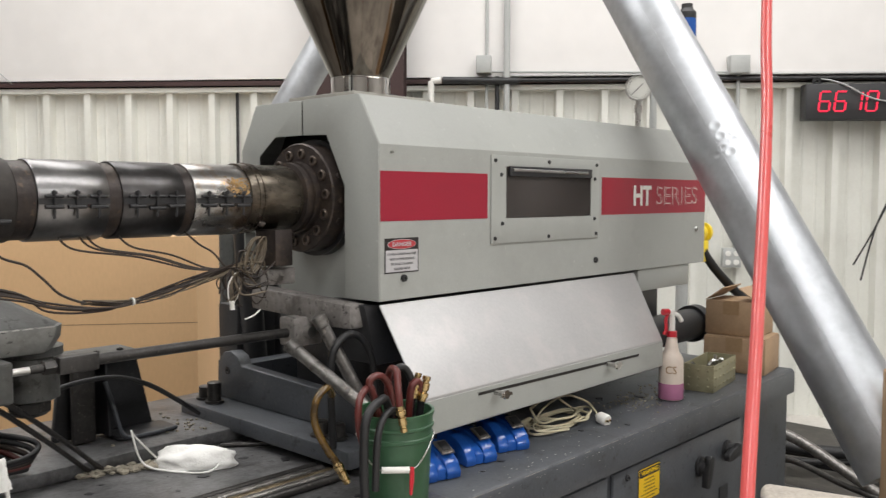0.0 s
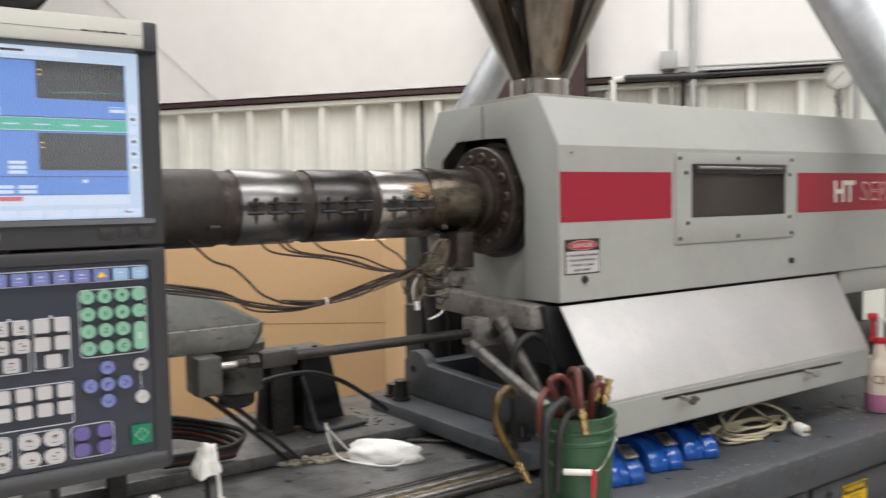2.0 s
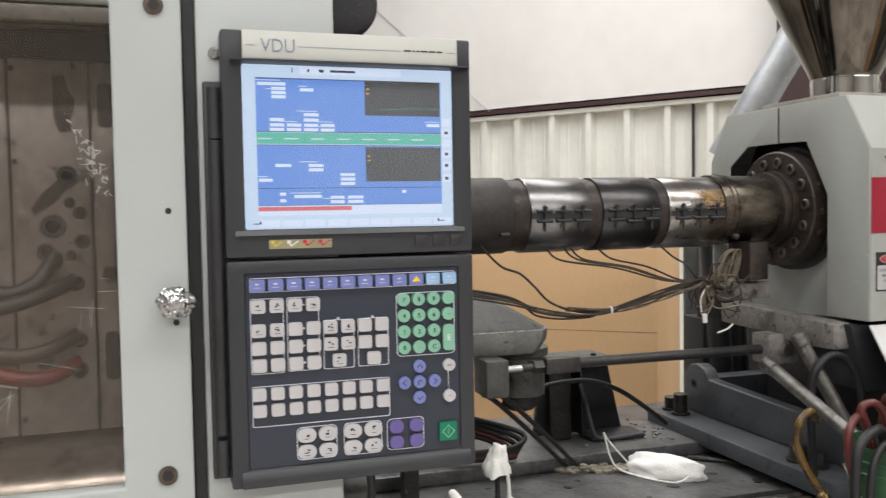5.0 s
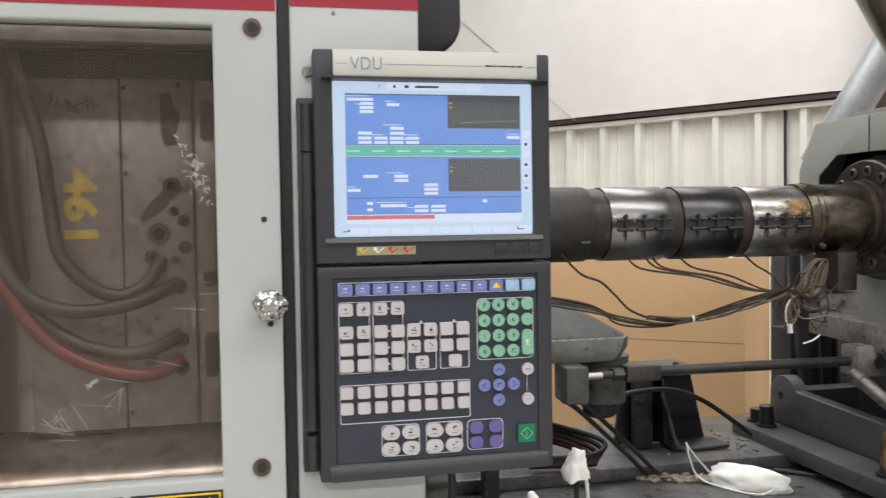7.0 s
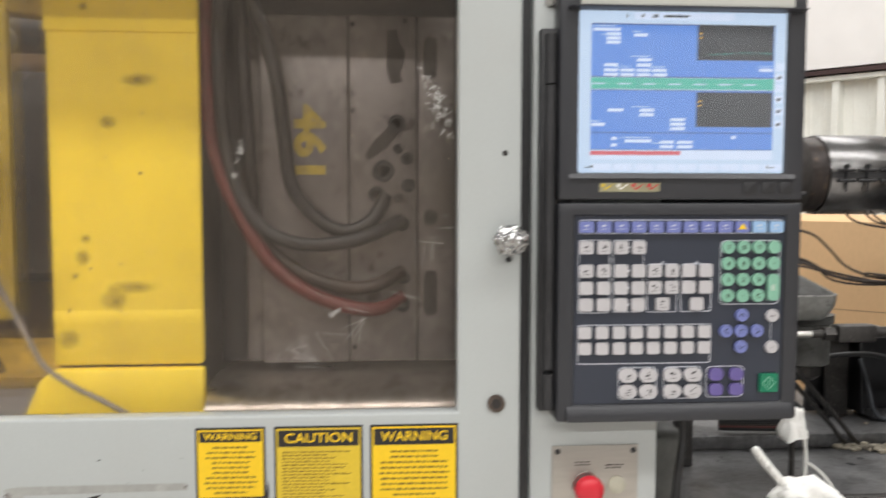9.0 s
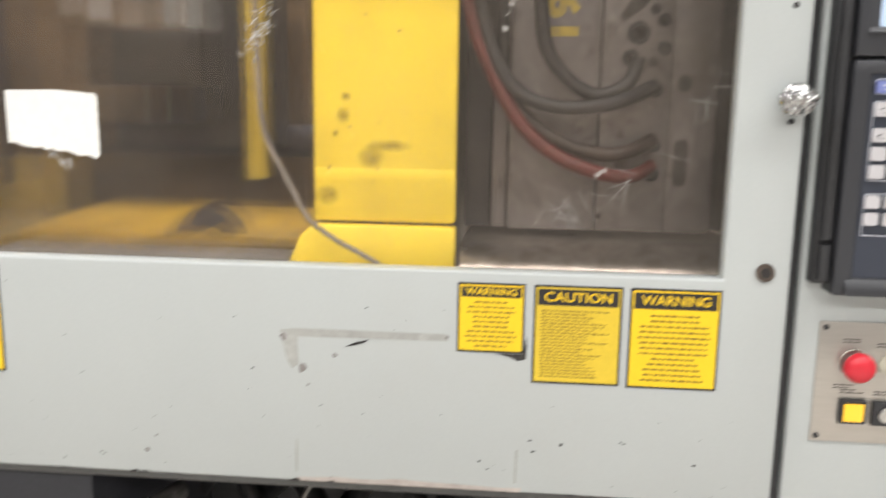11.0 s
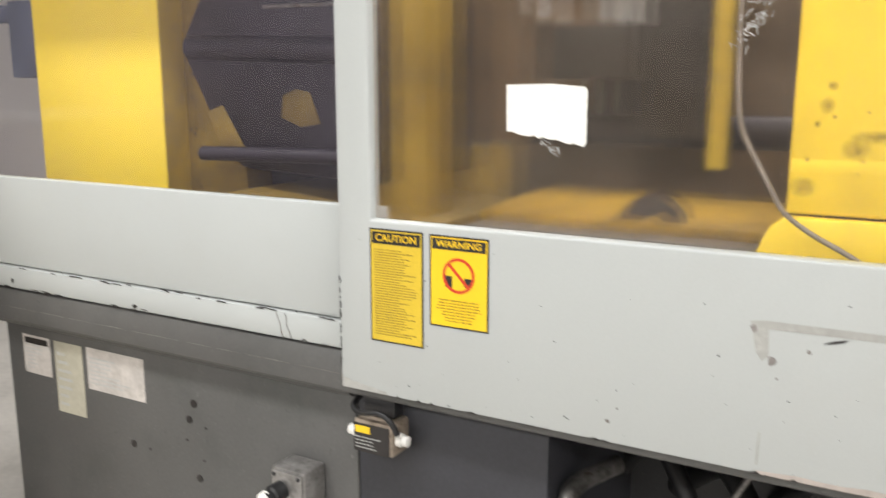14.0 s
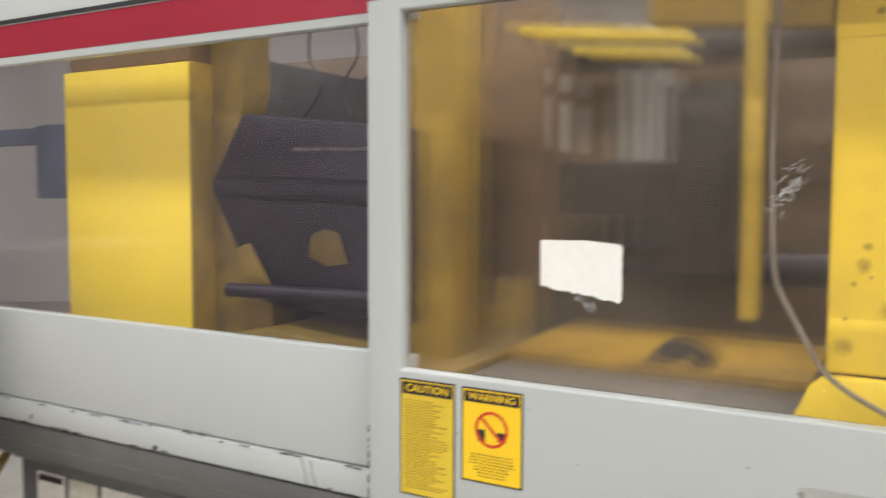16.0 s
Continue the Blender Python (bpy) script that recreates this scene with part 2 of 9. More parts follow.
SMEAR = smear_film("dark_grease_smear", (0.14, 0.095, 0.018), 0.58)
STAIN = material("yellow_brown_grease", (0.36, 0.24, 0.04), 0.4, var=0.3, scale=40, bump=0.02)
SCUFF = material("rubbed_gate_paint", (0.345, 0.345, 0.325), 0.5, var=0.12, scale=20, grain=90, bump=0.02, dirt=(0.5, 0.5, 0.48), dirt_amount=0.6)
BEIGE = material("beige_cabinet_paint", (0.40, 0.335, 0.25), 0.5, var=0.06, scale=2, grain=120, bump=0.02)
IRON = material("dark_oiled_iron", (0.05, 0.047, 0.045), 0.4, 0.5, var=0.3, scale=12, grain=110, bump=0.1, specks=(((0.22, 0.2, 0.18), 0.5, 90, 0.60),))
GALV = material("galvanised_sheet", (0.50, 0.52, 0.545), 0.46, 0.9, var=0.12, scale=7, grain=40, bump=0.02, dirt=(0.4, 0.41, 0.43), dirt_amount=0.5, rvar=0.1)
# Dark base and upright streaks stand in for reflections of dim surroundings.
POLISH = material("polished_hopper_steel", (0.135, 0.118, 0.10), 0.06, 1.0, var=0.45, scale=9, grain=40, bump=0.006, rvar=0.03, stretch=(1, 1, 0.12), dirt=(0.05, 0.04, 0.032), dirt_amount=0.8)
CHROME = material("bright_rolled_collar", (0.62, 0.60, 0.57), 0.07, 1.0, var=0.1, scale=12, grain=40, bump=0.02, rvar=0.03)
RED = material("red_stripe_paint", (0.30, 0.010, 0.03), 0.4, var=0.06, scale=3, grain=200, bump=0.01)
YELLOW = material("yellow_platen_paint", (0.92, 0.70, 0.042), 0.5, var=0.06, scale=4, grain=120, bump=0.03, dirt=(0.45, 0.31, 0.03), dirt_amount=0.3, specks=(((0.30, 0.20, 0.03), 0.5, 26, 0.69), ((0.12, 0.08, 0.02), 0.5, 60, 0.71)))
YCLEAN = material("bright_yellow_paint", (0.95, 0.71, 0.05), 0.5, var=0.04, scale=3, grain=120, bump=0.02)
TABY = material("dim_greasy_yellow", (0.12, 0.08, 0.014), 0.5, var=0.3, scale=12, bump=0.03)
LABELY = material("label_yellow", (0.86, 0.56, 0.01), 0.45, var=0.05, scale=8, grain=200, bump=0.0)
# Yellow dimmed in the colour for the dim, hazy inside of the clamp.
YDIM = material("dimmed_yellow_paint", (0.40, 0.265, 0.03), 0.45, var=0.25, scale=5, grain=90, bump=0.05, dirt=(0.12, 0.08, 0.02), dirt_amount=0.7)
# Post yellow dulled in the colour for the window's haze.
YPOST = material("hazed_yellow_paint", (0.60, 0.43, 0.04), 0.55, var=0.15, scale=6, grain=90, bump=0.04, dirt=(0.2, 0.14, 0.03), dirt_amount=0.6)
YTRAY = material("oily_orange_yellow_paint", (0.60, 0.37, 0.025), 0.4, var=0.25, scale=6, grain=90, bump=0.04, dirt=(0.20, 0.12, 0.02), dirt_amount=0.6)
# Platen yellow darkened for its shaded faces; YOCHRE also colours the link parts.
YFLANK = material("shaded_flank_yellow", (0.42, 0.28, 0.035), 0.5, var=0.2, scale=9, grain=90, bump=0.05, dirt=(0.16, 0.11, 0.03), dirt_amount=0.6)
YOCHRE = material("shaded_ochre_yellow", (0.21, 0.14, 0.026), 0.5, var=0.25, scale=9, grain=90, bump=0.05, dirt=(0.10, 0.07, 0.02), dirt_amount=0.8)
LABELD = material("label_faded_yellow", (0.66, 0.47, 0.03), 0.45, var=0.1, scale=8, grain=200, bump=0.0)
INK = material("label_black_ink", (0.018, 0.015, 0.014), 0.5, var=0.2, bump=0.0)
OCHRE = material("label_brown_ink", (0.24, 0.155, 0.011), 0.55, var=0.25, scale=30, bump=0.0)
PAPER = material("white_label_paper", (0.78, 0.77, 0.73), 0.6, var=0.06, scale=6, grain=80, bump=0.02)
OLDPAPER = material("yellowed_label_paper", (0.42, 0.40, 0.32), 0.6, var=0.12, scale=9, grain=80, bump=0.02)
PENRED = material("prohibition_red", (0.62, 0.05, 0.01), 0.5, bump=0.0)
PLAST = material("panel_charcoal_plastic", (0.03, 0.031, 0.036), 0.42, var=0.05, scale=4, grain=300, bump=0.03)
MEMB = material("keypad_membrane", (0.029, 0.035, 0.052), 0.35, var=0.06, scale=4, grain=300, bump=0.01)
KEYW = material("key_white", (0.50, 0.485, 0.50), 0.3, var=0.04, bump=0.0)
KEYB = material("key_blue", (0.17, 0.2, 0.46), 0.3, var=0.05, bump=0.0)
KEYLB = material("key_light_blue", (0.3, 0.47, 0.7), 0.3, var=0.05, bump=0.0)
KEYG = material("key_green", (0.22, 0.45, 0.33), 0.3, var=0.05, bump=0.0)
KEYGD = material("key_start_green", (0.0, 0.17, 0.085), 0.3, var=0.05, bump=0.0)
KEYV = material("key_violet", (0.13, 0.1, 0.3), 0.3, var=0.05, bump=0.0)
LINEW = material("printed_line", (0.62, 0.64, 0.7), 0.5, bump=0.0)
HEADER = material("panel_header_strip", (0.55, 0.55, 0.51), 0.35, var=0.03, bump=0.0)
LETB = material("letter_slate", (0.24, 0.29, 0.37), 0.5, bump=0.0)
WALLU = material("white_insulation_facing", (0.745, 0.725, 0.71), 0.55, var=0.05, scale=0.8, grain=6, bump=0.12)
WALLR = material("ribbed_white_sheet", (0.74, 0.74, 0.69), 0.4, var=0.04, scale=1.2, grain=60, bump=0.02, dirt=(0.5, 0.48, 0.42), dirt_amount=0.3)
MAROON = material("red_oxide_steel", (0.045, 0.022, 0.021), 0.6, var=0.2, bump=0.05)
CONC = material("concrete_floor", (0.60, 0.57, 0.53), 0.5, var=0.12, scale=1.5, grain=40, bump=0.04, dirt=(0.25, 0.23, 0.2), dirt_amount=0.4)
CARD = material("corrugated_cardboard", (0.66, 0.425, 0.225), 0.75, var=0.06, scale=2.5, grain=90, bump=0.03, stretch=(1, 1, 0.4))
CARDB = material("scuffed_brown_carton", (0.40, 0.27, 0.165), 0.75, var=0.12, scale=9, grain=90, bump=0.04, dirt=(0.27, 0.18, 0.11), dirt_amount=0.5)
CARDD = material("darker_cardboard", (0.34, 0.22, 0.12), 0.75, var=0.12, scale=4, grain=90, bump=0.03)
PAIL = material("green_pail_plastic", (0.035, 0.098, 0.048), 0.42, var=0.12, scale=9, grain=140, bump=0.02)
BLUE = material("glossy_blue_plastic", (0.015, 0.085, 0.36), 0.18, var=0.12, scale=20, grain=120, bump=0.05)
BRASS = material("brass_fitting", (0.62, 0.46, 0.23), 0.25, 1.0, specks=(((0.08, 0.05, 0.02), 0.8, 90, 0.56),), var=0.15, scale=20, bump=0.02)
REDHOSE = material("dull_red_hose", (0.10, 0.021, 0.018), 0.36, var=0.2, scale=20, bump=0.04)
AIRHOSE = material("red_air_hose", (0.62, 0.09, 0.085), 0.3, var=0.06, scale=10, bump=0.01, coat=0.3)
YHOSE = material("ochre_hose", (0.11, 0.062, 0.014), 0.25, specks=(((0.03, 0.018, 0.006), 0.8, 40, 0.5),), var=0.35, scale=20, bump=0.04)
OLIVE = material("olive_zinc_box", (0.33, 0.31, 0.2), 0.4, 0.4, var=0.12, scale=15, bump=0.03)
OLDFOAM = material("dirty_packing_foam", (0.42, 0.38, 0.33), 0.85, var=0.25, scale=14, grain=120, bump=0.2)
CLOTH = material("white_mask_fabric", (0.88, 0.87, 0.84), 0.85, var=0.04, scale=20, grain=200, bump=0.15)
MATT = material("dark_floor_cover", (0.055, 0.05, 0.044), 0.7, var=0.35, scale=5, grain=60, bump=0.1, dirt=(0.11, 0.10, 0.085), dirt_amount=0.7)
CORD = material("ivory_cord", (0.52, 0.47, 0.33), 0.5, var=0.15, scale=20, bump=0.02)
WIRE = material("brown_cable", (0.03, 0.02, 0.015), 0.5, var=0.4, scale=15, bump=0.03)
WIREL = material("grey_braided_lead", (0.15, 0.12, 0.085), 0.5, 0.3, var=0.4, scale=30, bump=0.1)
SPRAYB = material("translucent_bottle", (0.72, 0.62, 0.54), 0.35, var=0.06, scale=15, bump=0.02)
PINK = material("pink_liquid", (0.5, 0.2, 0.34), 0.2, var=0.05, bump=0.0)
TRIG = material("red_trigger_plastic", (0.55, 0.02, 0.035), 0.3, bump=0.01)
WHITEP = material("white_plastic", (0.78, 0.77, 0.73), 0.35, var=0.03, bump=0.01)
CASTG = material("grey_casting_paint", (0.08, 0.081, 0.077), 0.5, var=0.25, scale=9, grain=70, bump=0.12, dirt=(0.06, 0.055, 0.05), dirt_amount=0.6, specks=(((0.24, 0.235, 0.22), 0.35, 110, 0.62), ((0.02, 0.018, 0.016), 0.8, 30, 0.58)))
MOLD = material("oily_mould_steel", (0.185, 0.172, 0.168), 0.42, 0.45, var=0.3, scale=6, grain=60, bump=0.05, dirt=(0.09, 0.08, 0.07), dirt_amount=0.6, specks=(((0.33, 0.31, 0.30), 0.45, 60, 0.61), ((0.05, 0.045, 0.04), 0.7, 22, 0.60)))
FOIL = material("crumpled_foil", (0.46, 0.46, 0.46), 0.22, 1.0, var=0.05, scale=40, grain=60, bump=0.6)
CASTB = material("tarnished_bar_steel", (0.22, 0.21, 0.2), 0.4, 0.8, var=0.4, scale=25, grain=90, bump=0.08, dirt=(0.08, 0.07, 0.06), dirt_amount=0.6, specks=(((0.4, 0.37, 0.33), 0.6, 60, 0.58), ((0.09, 0.05, 0.03), 0.7, 40, 0.60)))
BOXG = material("grey_enclosure", (0.42, 0.43, 0.42), 0.45, var=0.06, scale=6, bump=0.02)
BRUSH = material("brushed_plate", (0.46, 0.43, 0.39), 0.35, 0.7, var=0.08, scale=4, grain=200, bump=0.02, stretch=(1, 0.1, 1))
WOODH = material("broom_handle_wood", (0.55, 0.36, 0.13), 0.5, var=0.12, scale=6, bump=0.02)
# Brown of the rear steel, also used for the shadow on the platen cap.
BROWN = material("steel_and_shadow_brown", (0.21, 0.135, 0.07), 0.5, 0.2, var=0.3, scale=4, bump=0.04)
BLUEG = material("rear_blue_grey", (0.07, 0.08, 0.12), 0.5, var=0.3, scale=4, bump=0.04)
REARG = material("dark_backdrop_panel", (0.21, 0.155, 0.105), 0.55, var=0.4, scale=3, grain=40, bump=0.04, dirt=(0.16, 0.13, 0.11), dirt_amount=0.5)
TOGGLE = material("toggle_dark_iron", (0.02, 0.017, 0.026), 0.5, 0.2, var=0.4, scale=3, grain=14, bump=0.0)
CRUST = material("dried_resin_crumbs", (0.29, 0.26, 0.205), 0.9, var=0.5, scale=40, grain=120, bump=0.4)
SHEETG = clear_sheet("scratched_gate_sheet", (0.95, 0.915, 0.885), 0.05, (0.47, 0.41, 0.345), blur=(-1.0, -0.6, 0.66, 0.06, 0.22))
SHEETF = clear_sheet("clear_guard_sheet", (0.97, 0.955, 0.965), 0.036, (0.36, 0.33, 0.40))
SHEETS = clear_sheet("smoked_small_window", (0.35, 0.33, 0.32), 0.25, (0.16, 0.14, 0.13), 0.15)
SCRGLASS = clear_sheet("screen_cover_glass", (0.98, 0.98, 0.98), 0.05, (0.72, 0.78, 0.85), 0.12)
SCRBG = glow("screen_pale", (0.62, 0.78, 1.0), 1.1)
SCRBLUE = glow("screen_blue", (0.11, 0.29, 0.82), 1.1)
SCRGREEN = glow("screen_green", (0.08, 0.58, 0.44), 1.0)
SCRDARK = glow("screen_dark", (0.04, 0.042, 0.05), 0.4)
SCRWHITE = glow("screen_white", (0.70, 0.80, 1.0), 1.2)
SCRRED = glow("screen_red", (0.95, 0.16, 0.2), 0.85)
SCRLINE = glow("screen_navy", (0.03, 0.08, 0.4), 0.7)
LEDRED = glow("led_red", (1.0, 0.02, 0.07), 1.7)
LAMPY = glow("lit_amber_lens", (1.0, 0.55, 0.02), 1.4)

# ---- building helpers ----


def box(bm, x0, x1, y0, y1, z0, z1):
    v = [bm.verts.new((x, y, z)) for x in (x0, x1) for y in (y0, y1) for z in (z0, z1)]
    for f in ((0, 1, 3, 2), (4, 6, 7, 5), (0, 4, 5, 1), (2, 3, 7, 6), (0, 2, 6, 4), (1, 5, 7, 3)):
        bm.faces.new([v[i] for i in f])
    return bm


def axes(d):
    d = Vector(d).normalized()
    a = d.orthogonal().normalized() if abs(d.z) > 0.999 else d.cross(Vector((0, 0, 1))).normalized()
    return d, a, d.cross(a)


def ring(bm, c, a, b, r, seg):
    return [bm.verts.new(Vector(c) + a * (r * math.cos(2 * math.pi * k / seg)) + b * (r * math.sin(2 * math.pi * k / seg))) for k in range(seg)]


def skin(bm, rings, caps=True):
    for p, q in zip(rings, rings[1:]):
        n = len(p)
        for k in range(n):
            bm.faces.new((p[k], p[(k + 1) % n], q[(k + 1) % n], q[k]))
    if caps:
        bm.faces.new(rings[0][::-1])
        bm.faces.new(rings[-1])


def lathe(bm, base, way, profile, seg=32, caps=True):
    """Rings of (distance along way, radius) from base."""
    d, a, b = axes(way)
    skin(bm, [ring(bm, Vector(base) + d * h, a, b, max(r, 1e-4), seg) for h, r in profile], caps)
    return bm


def cyl(bm, p, q, r, r2=None, seg=20):
    w = Vector(q) - Vector(p)
    return lathe(bm, p, w, ((0, r), (w.length, r if r2 is None else r2)), seg)


def smooth_path(pts, n=8):
    pts = [Vector(p) for p in pts]
    out = []
    for i in range(len(pts) - 1):
        p0, p1, p2, p3 = pts[max(i - 1, 0)], pts[i], pts[i + 1], pts[min(i + 2, len(pts) - 1)]
        for k in range(n):
            t = k / n
            out.append(0.5 * ((2 * p1) + (p2 - p0) * t + (2 * p0 - 5 * p1 + 4 * p2 - p3) * t * t + (3 * p1 - p0 - 3 * p2 + p3) * t ** 3))
    return out + [pts[-1]]


def tube(bm, pts, r, seg=10, n=8):
    path = smooth_path(pts, n)
    d = (path[1] - path[0]).normalized()
    a = d.orthogonal().normalized()
    rings = []
    for i, p in enumerate(path):
        t = (path[min(i + 1, len(path) - 1)] - path[max(i - 1, 0)]).normalized()
        a = (a - t * a.dot(t)).normalized()
        rings.append(ring(bm, p, a, t.cross(a), r, seg))
    skin(bm, rings)
    return bm


def prism(bm, outline, axis, lo, hi):
    """Outline of (u, v) pushed along axis from lo to hi: x -> (y, z), y -> (x, z), z -> (x, y)."""
    def at(u, v, w):
        return {"x": (w, u, v), "y": (u, w, v), "z": (u, v, w)}[axis]
    p = [bm.verts.new(at(u, v, lo)) for u, v in outline]
    q = [bm.verts.new(at(u, v, hi)) for u, v in outline]
    n = len(p)
    for k in range(n):
        bm.faces.new((p[k], p[(k + 1) % n], q[(k + 1) % n], q[k]))
    bm.faces.new(p[::-1])
    bm.faces.new(q)
    return bm


def sheet_with_holes(bm, x0, x1, ys, zs, holes):
    """A plate across x0..x1 over the cells of ys and zs, less the cells named in holes."""
    keep = {(i, j) for i in range(len(ys) - 1) for j in range(len(zs) - 1)} - set(holes)
    for x in (x0, x1):
        g = {}
        for i, j in keep:
            c = []
            for a, b in ((i, j), (i + 1, j), (i + 1, j + 1), (i, j + 1)):
                if (a, b) not in g:
                    g[a, b] = bm.verts.new((x, ys[a], zs[b]))
                c.append(g[a, b])
            bm.faces.new(c)
        if x == x0:
            first = g
    for i, j in keep:
        for (a, b), (c, d), o in (((i, j), (i + 1, j), (i, j - 1)), ((i + 1, j), (i + 1, j + 1), (i + 1, j)), ((i + 1, j + 1), (i, j + 1), (i, j + 1)), ((i, j + 1), (i, j), (i - 1, j))):
            if o not in keep:
                bm.faces.new((first[a, b], first[c, d], g[c, d], g[a, b]))
    return bm


def round_rect(y0, y1, z0, z1, r, n=4):
    pts = []
    for cy, cz, a0 in ((y1 - r, z0 + r, -90), (y1 - r, z1 - r, 0), (y0 + r, z1 - r, 90), (y0 + r, z0 + r, 180)):
        for k in range(n + 1):
            a = radians(a0 + 90 * k / n)
            pts.append((cy + r * math.cos(a), cz + r * math.sin(a)))
    return pts


def mesh_of(name, bm, mat, bevel=0.0, seg=2, sharp=38):
    bmesh.ops.recalc_face_normals(bm, faces=bm.faces)
    if bevel:
        es = [e for e in bm.edges if len(e.link_faces) == 2 and e.calc_face_angle(0) > radians(35)]
        bmesh.ops.bevel(bm, geom=es, offset=bevel, segments=seg, affect="EDGES", clamp_overlap=True, profile=0.5)
    me = bpy.data.meshes.new(name)
    bm.to_mesh(me)
    bm.free()
    me.polygons.foreach_set("use_smooth", [True] * len(me.polygons))
    me.set_sharp_from_angle(angle=radians(sharp))
    me.materials.append(mat)
    return me


INV = {}


def thing(name, label, category, at=(0, 0, 0), group="", m=None, kind=""):
    """An Empty at the thing's base. With m its parts are built in its own frame, else in the world's."""
    ob = new(name)
    ob.empty_display_size = 0.05
    ob.matrix_world = m if m is not None else Matrix.Translation(at)
    INV[ob.name] = Matrix.Identity(4) if m is not None else Matrix.Translation(-Vector(at))
    return tagged(ob, label, category, group, kind)


def part(name, bm, mat, parent, label="", bevel=0.0, seg=2, kind="", sharp=38):
    ob = new(name, bm if isinstance(bm, bpy.types.Mesh) else mesh_of(name, bm, mat, bevel, seg, sharp))
    ob.parent = parent
    ob.matrix_parent_inverse = INV.get(parent.name, Matrix.Identity(4))
    return tagged(ob, label, kind=kind)


def solid(name, bm, mat, label, category, group="", kind="", bevel=0.0, seg=2, sharp=38):
    """A thing that is one mesh, its origin at its base."""
    me = mesh_of(name, bm, mat, bevel, seg, sharp)
    co = np.empty(len(me.vertices) * 3)
    me.vertices.foreach_get("co", co)
    co = co.reshape(-1, 3)
    o = Vector((*((co.min(0) + co.max(0))[:2] / 2), co[:, 2].min()))
    me.transform(Matrix.Translation(-o))
    ob = new(name, me)
    ob.location = o
    return tagged(ob, label, category, group, kind)


FACE_X = Matrix(((0, 0, 1, 0), (1, 0, 0, 0), (0, 1, 0, 0), (0, 0, 0, 1)))


def letters(body, size, m, wide=None, bold=0.0):
    """Lettering as a mesh: m carries the text plane; size is the height of a capital, wide the whole width."""
    cu = bpy.data.curves.new("lettering", "FONT")
    cu.body, cu.size, cu.align_x, cu.align_y, cu.extrude, cu.resolution_u, cu.offset = body, size * 1.44, "CENTER", "CENTER", 0.0004, 3, bold
    ob = bpy.data.objects.new("lettering", cu)
    scene.collection.objects.link(ob)
    bpy.context.view_layer.update()
    me = bpy.data.meshes.new_from_object(ob.evaluated_get(bpy.context.evaluated_depsgraph_get()))
    bpy.data.objects.remove(ob)
    co = np.empty(len(me.vertices) * 3)
    me.vertices.foreach_get("co", co)
    co = co.reshape(-1, 3)
    c, w = (co.min(0) + co.max(0)) / 2, np.ptp(co[:, 0])
    k = wide / w if wide else 1
    h = size / np.ptp(co[:, 1]) if wide else 1
    me.transform(m @ Matrix.Diagonal((k, h, 1, 1)) @ Matrix.Translation((-c[0], -c[1], 0)))
    return me


def write(parent, body, y, z, x, size, mat, wide=None, bold=0.0, turn=0):
    me = letters(body, size, Matrix.Translation((x, y, z)) @ FACE_X @ Matrix.Rotation(radians(turn), 4, "Z"), wide, bold)
    me.materials.append(mat)
    return part("lettering", me, mat, parent)


def plate(bm, y0, y1, z0, z1, x, t=0.0012):
    return box(bm, x, x + t, y0, y1, z0, z1)


def fine_print(parent, y0, y1, z0, z1, x, mat, rows, seed, fill=(0.55, 0.98), center=False, thick=0.5):
    rnd = random.Random(seed)
    bm = bmesh.new()
    h = (z1 - z0) / rows
    for r in range(rows):
        z = z1 - (r + 0.5) * h
        w = (y1 - y0) * rnd.uniform(*fill)
        a = (y0 + y1 - w) / 2 if center else y0
        e = a + w
        while a < e - 0.001:
            b = min(e, a + rnd.uniform(0.003, 0.011))
            plate(bm, a, b, z - h * thick / 2, z + h * thick / 2, x, 0.0003)
            a = b + 0.0021
    return part("fine_print", bm, mat, parent)


def bolt_head(bm, c, way, r, h=None):
    h = h or r * 0.7
    d, a, b = axes(way)
    lathe(bm, c, way, ((-0.0005, r), (h * 0.75, r), (h, r * 0.85), (h, r * 0.45), (h * 0.4, r * 0.42)), 14)

# ---- the hall ----
WALL = pose(0, 0, 0, 0, 0, 38)
D = 5.83


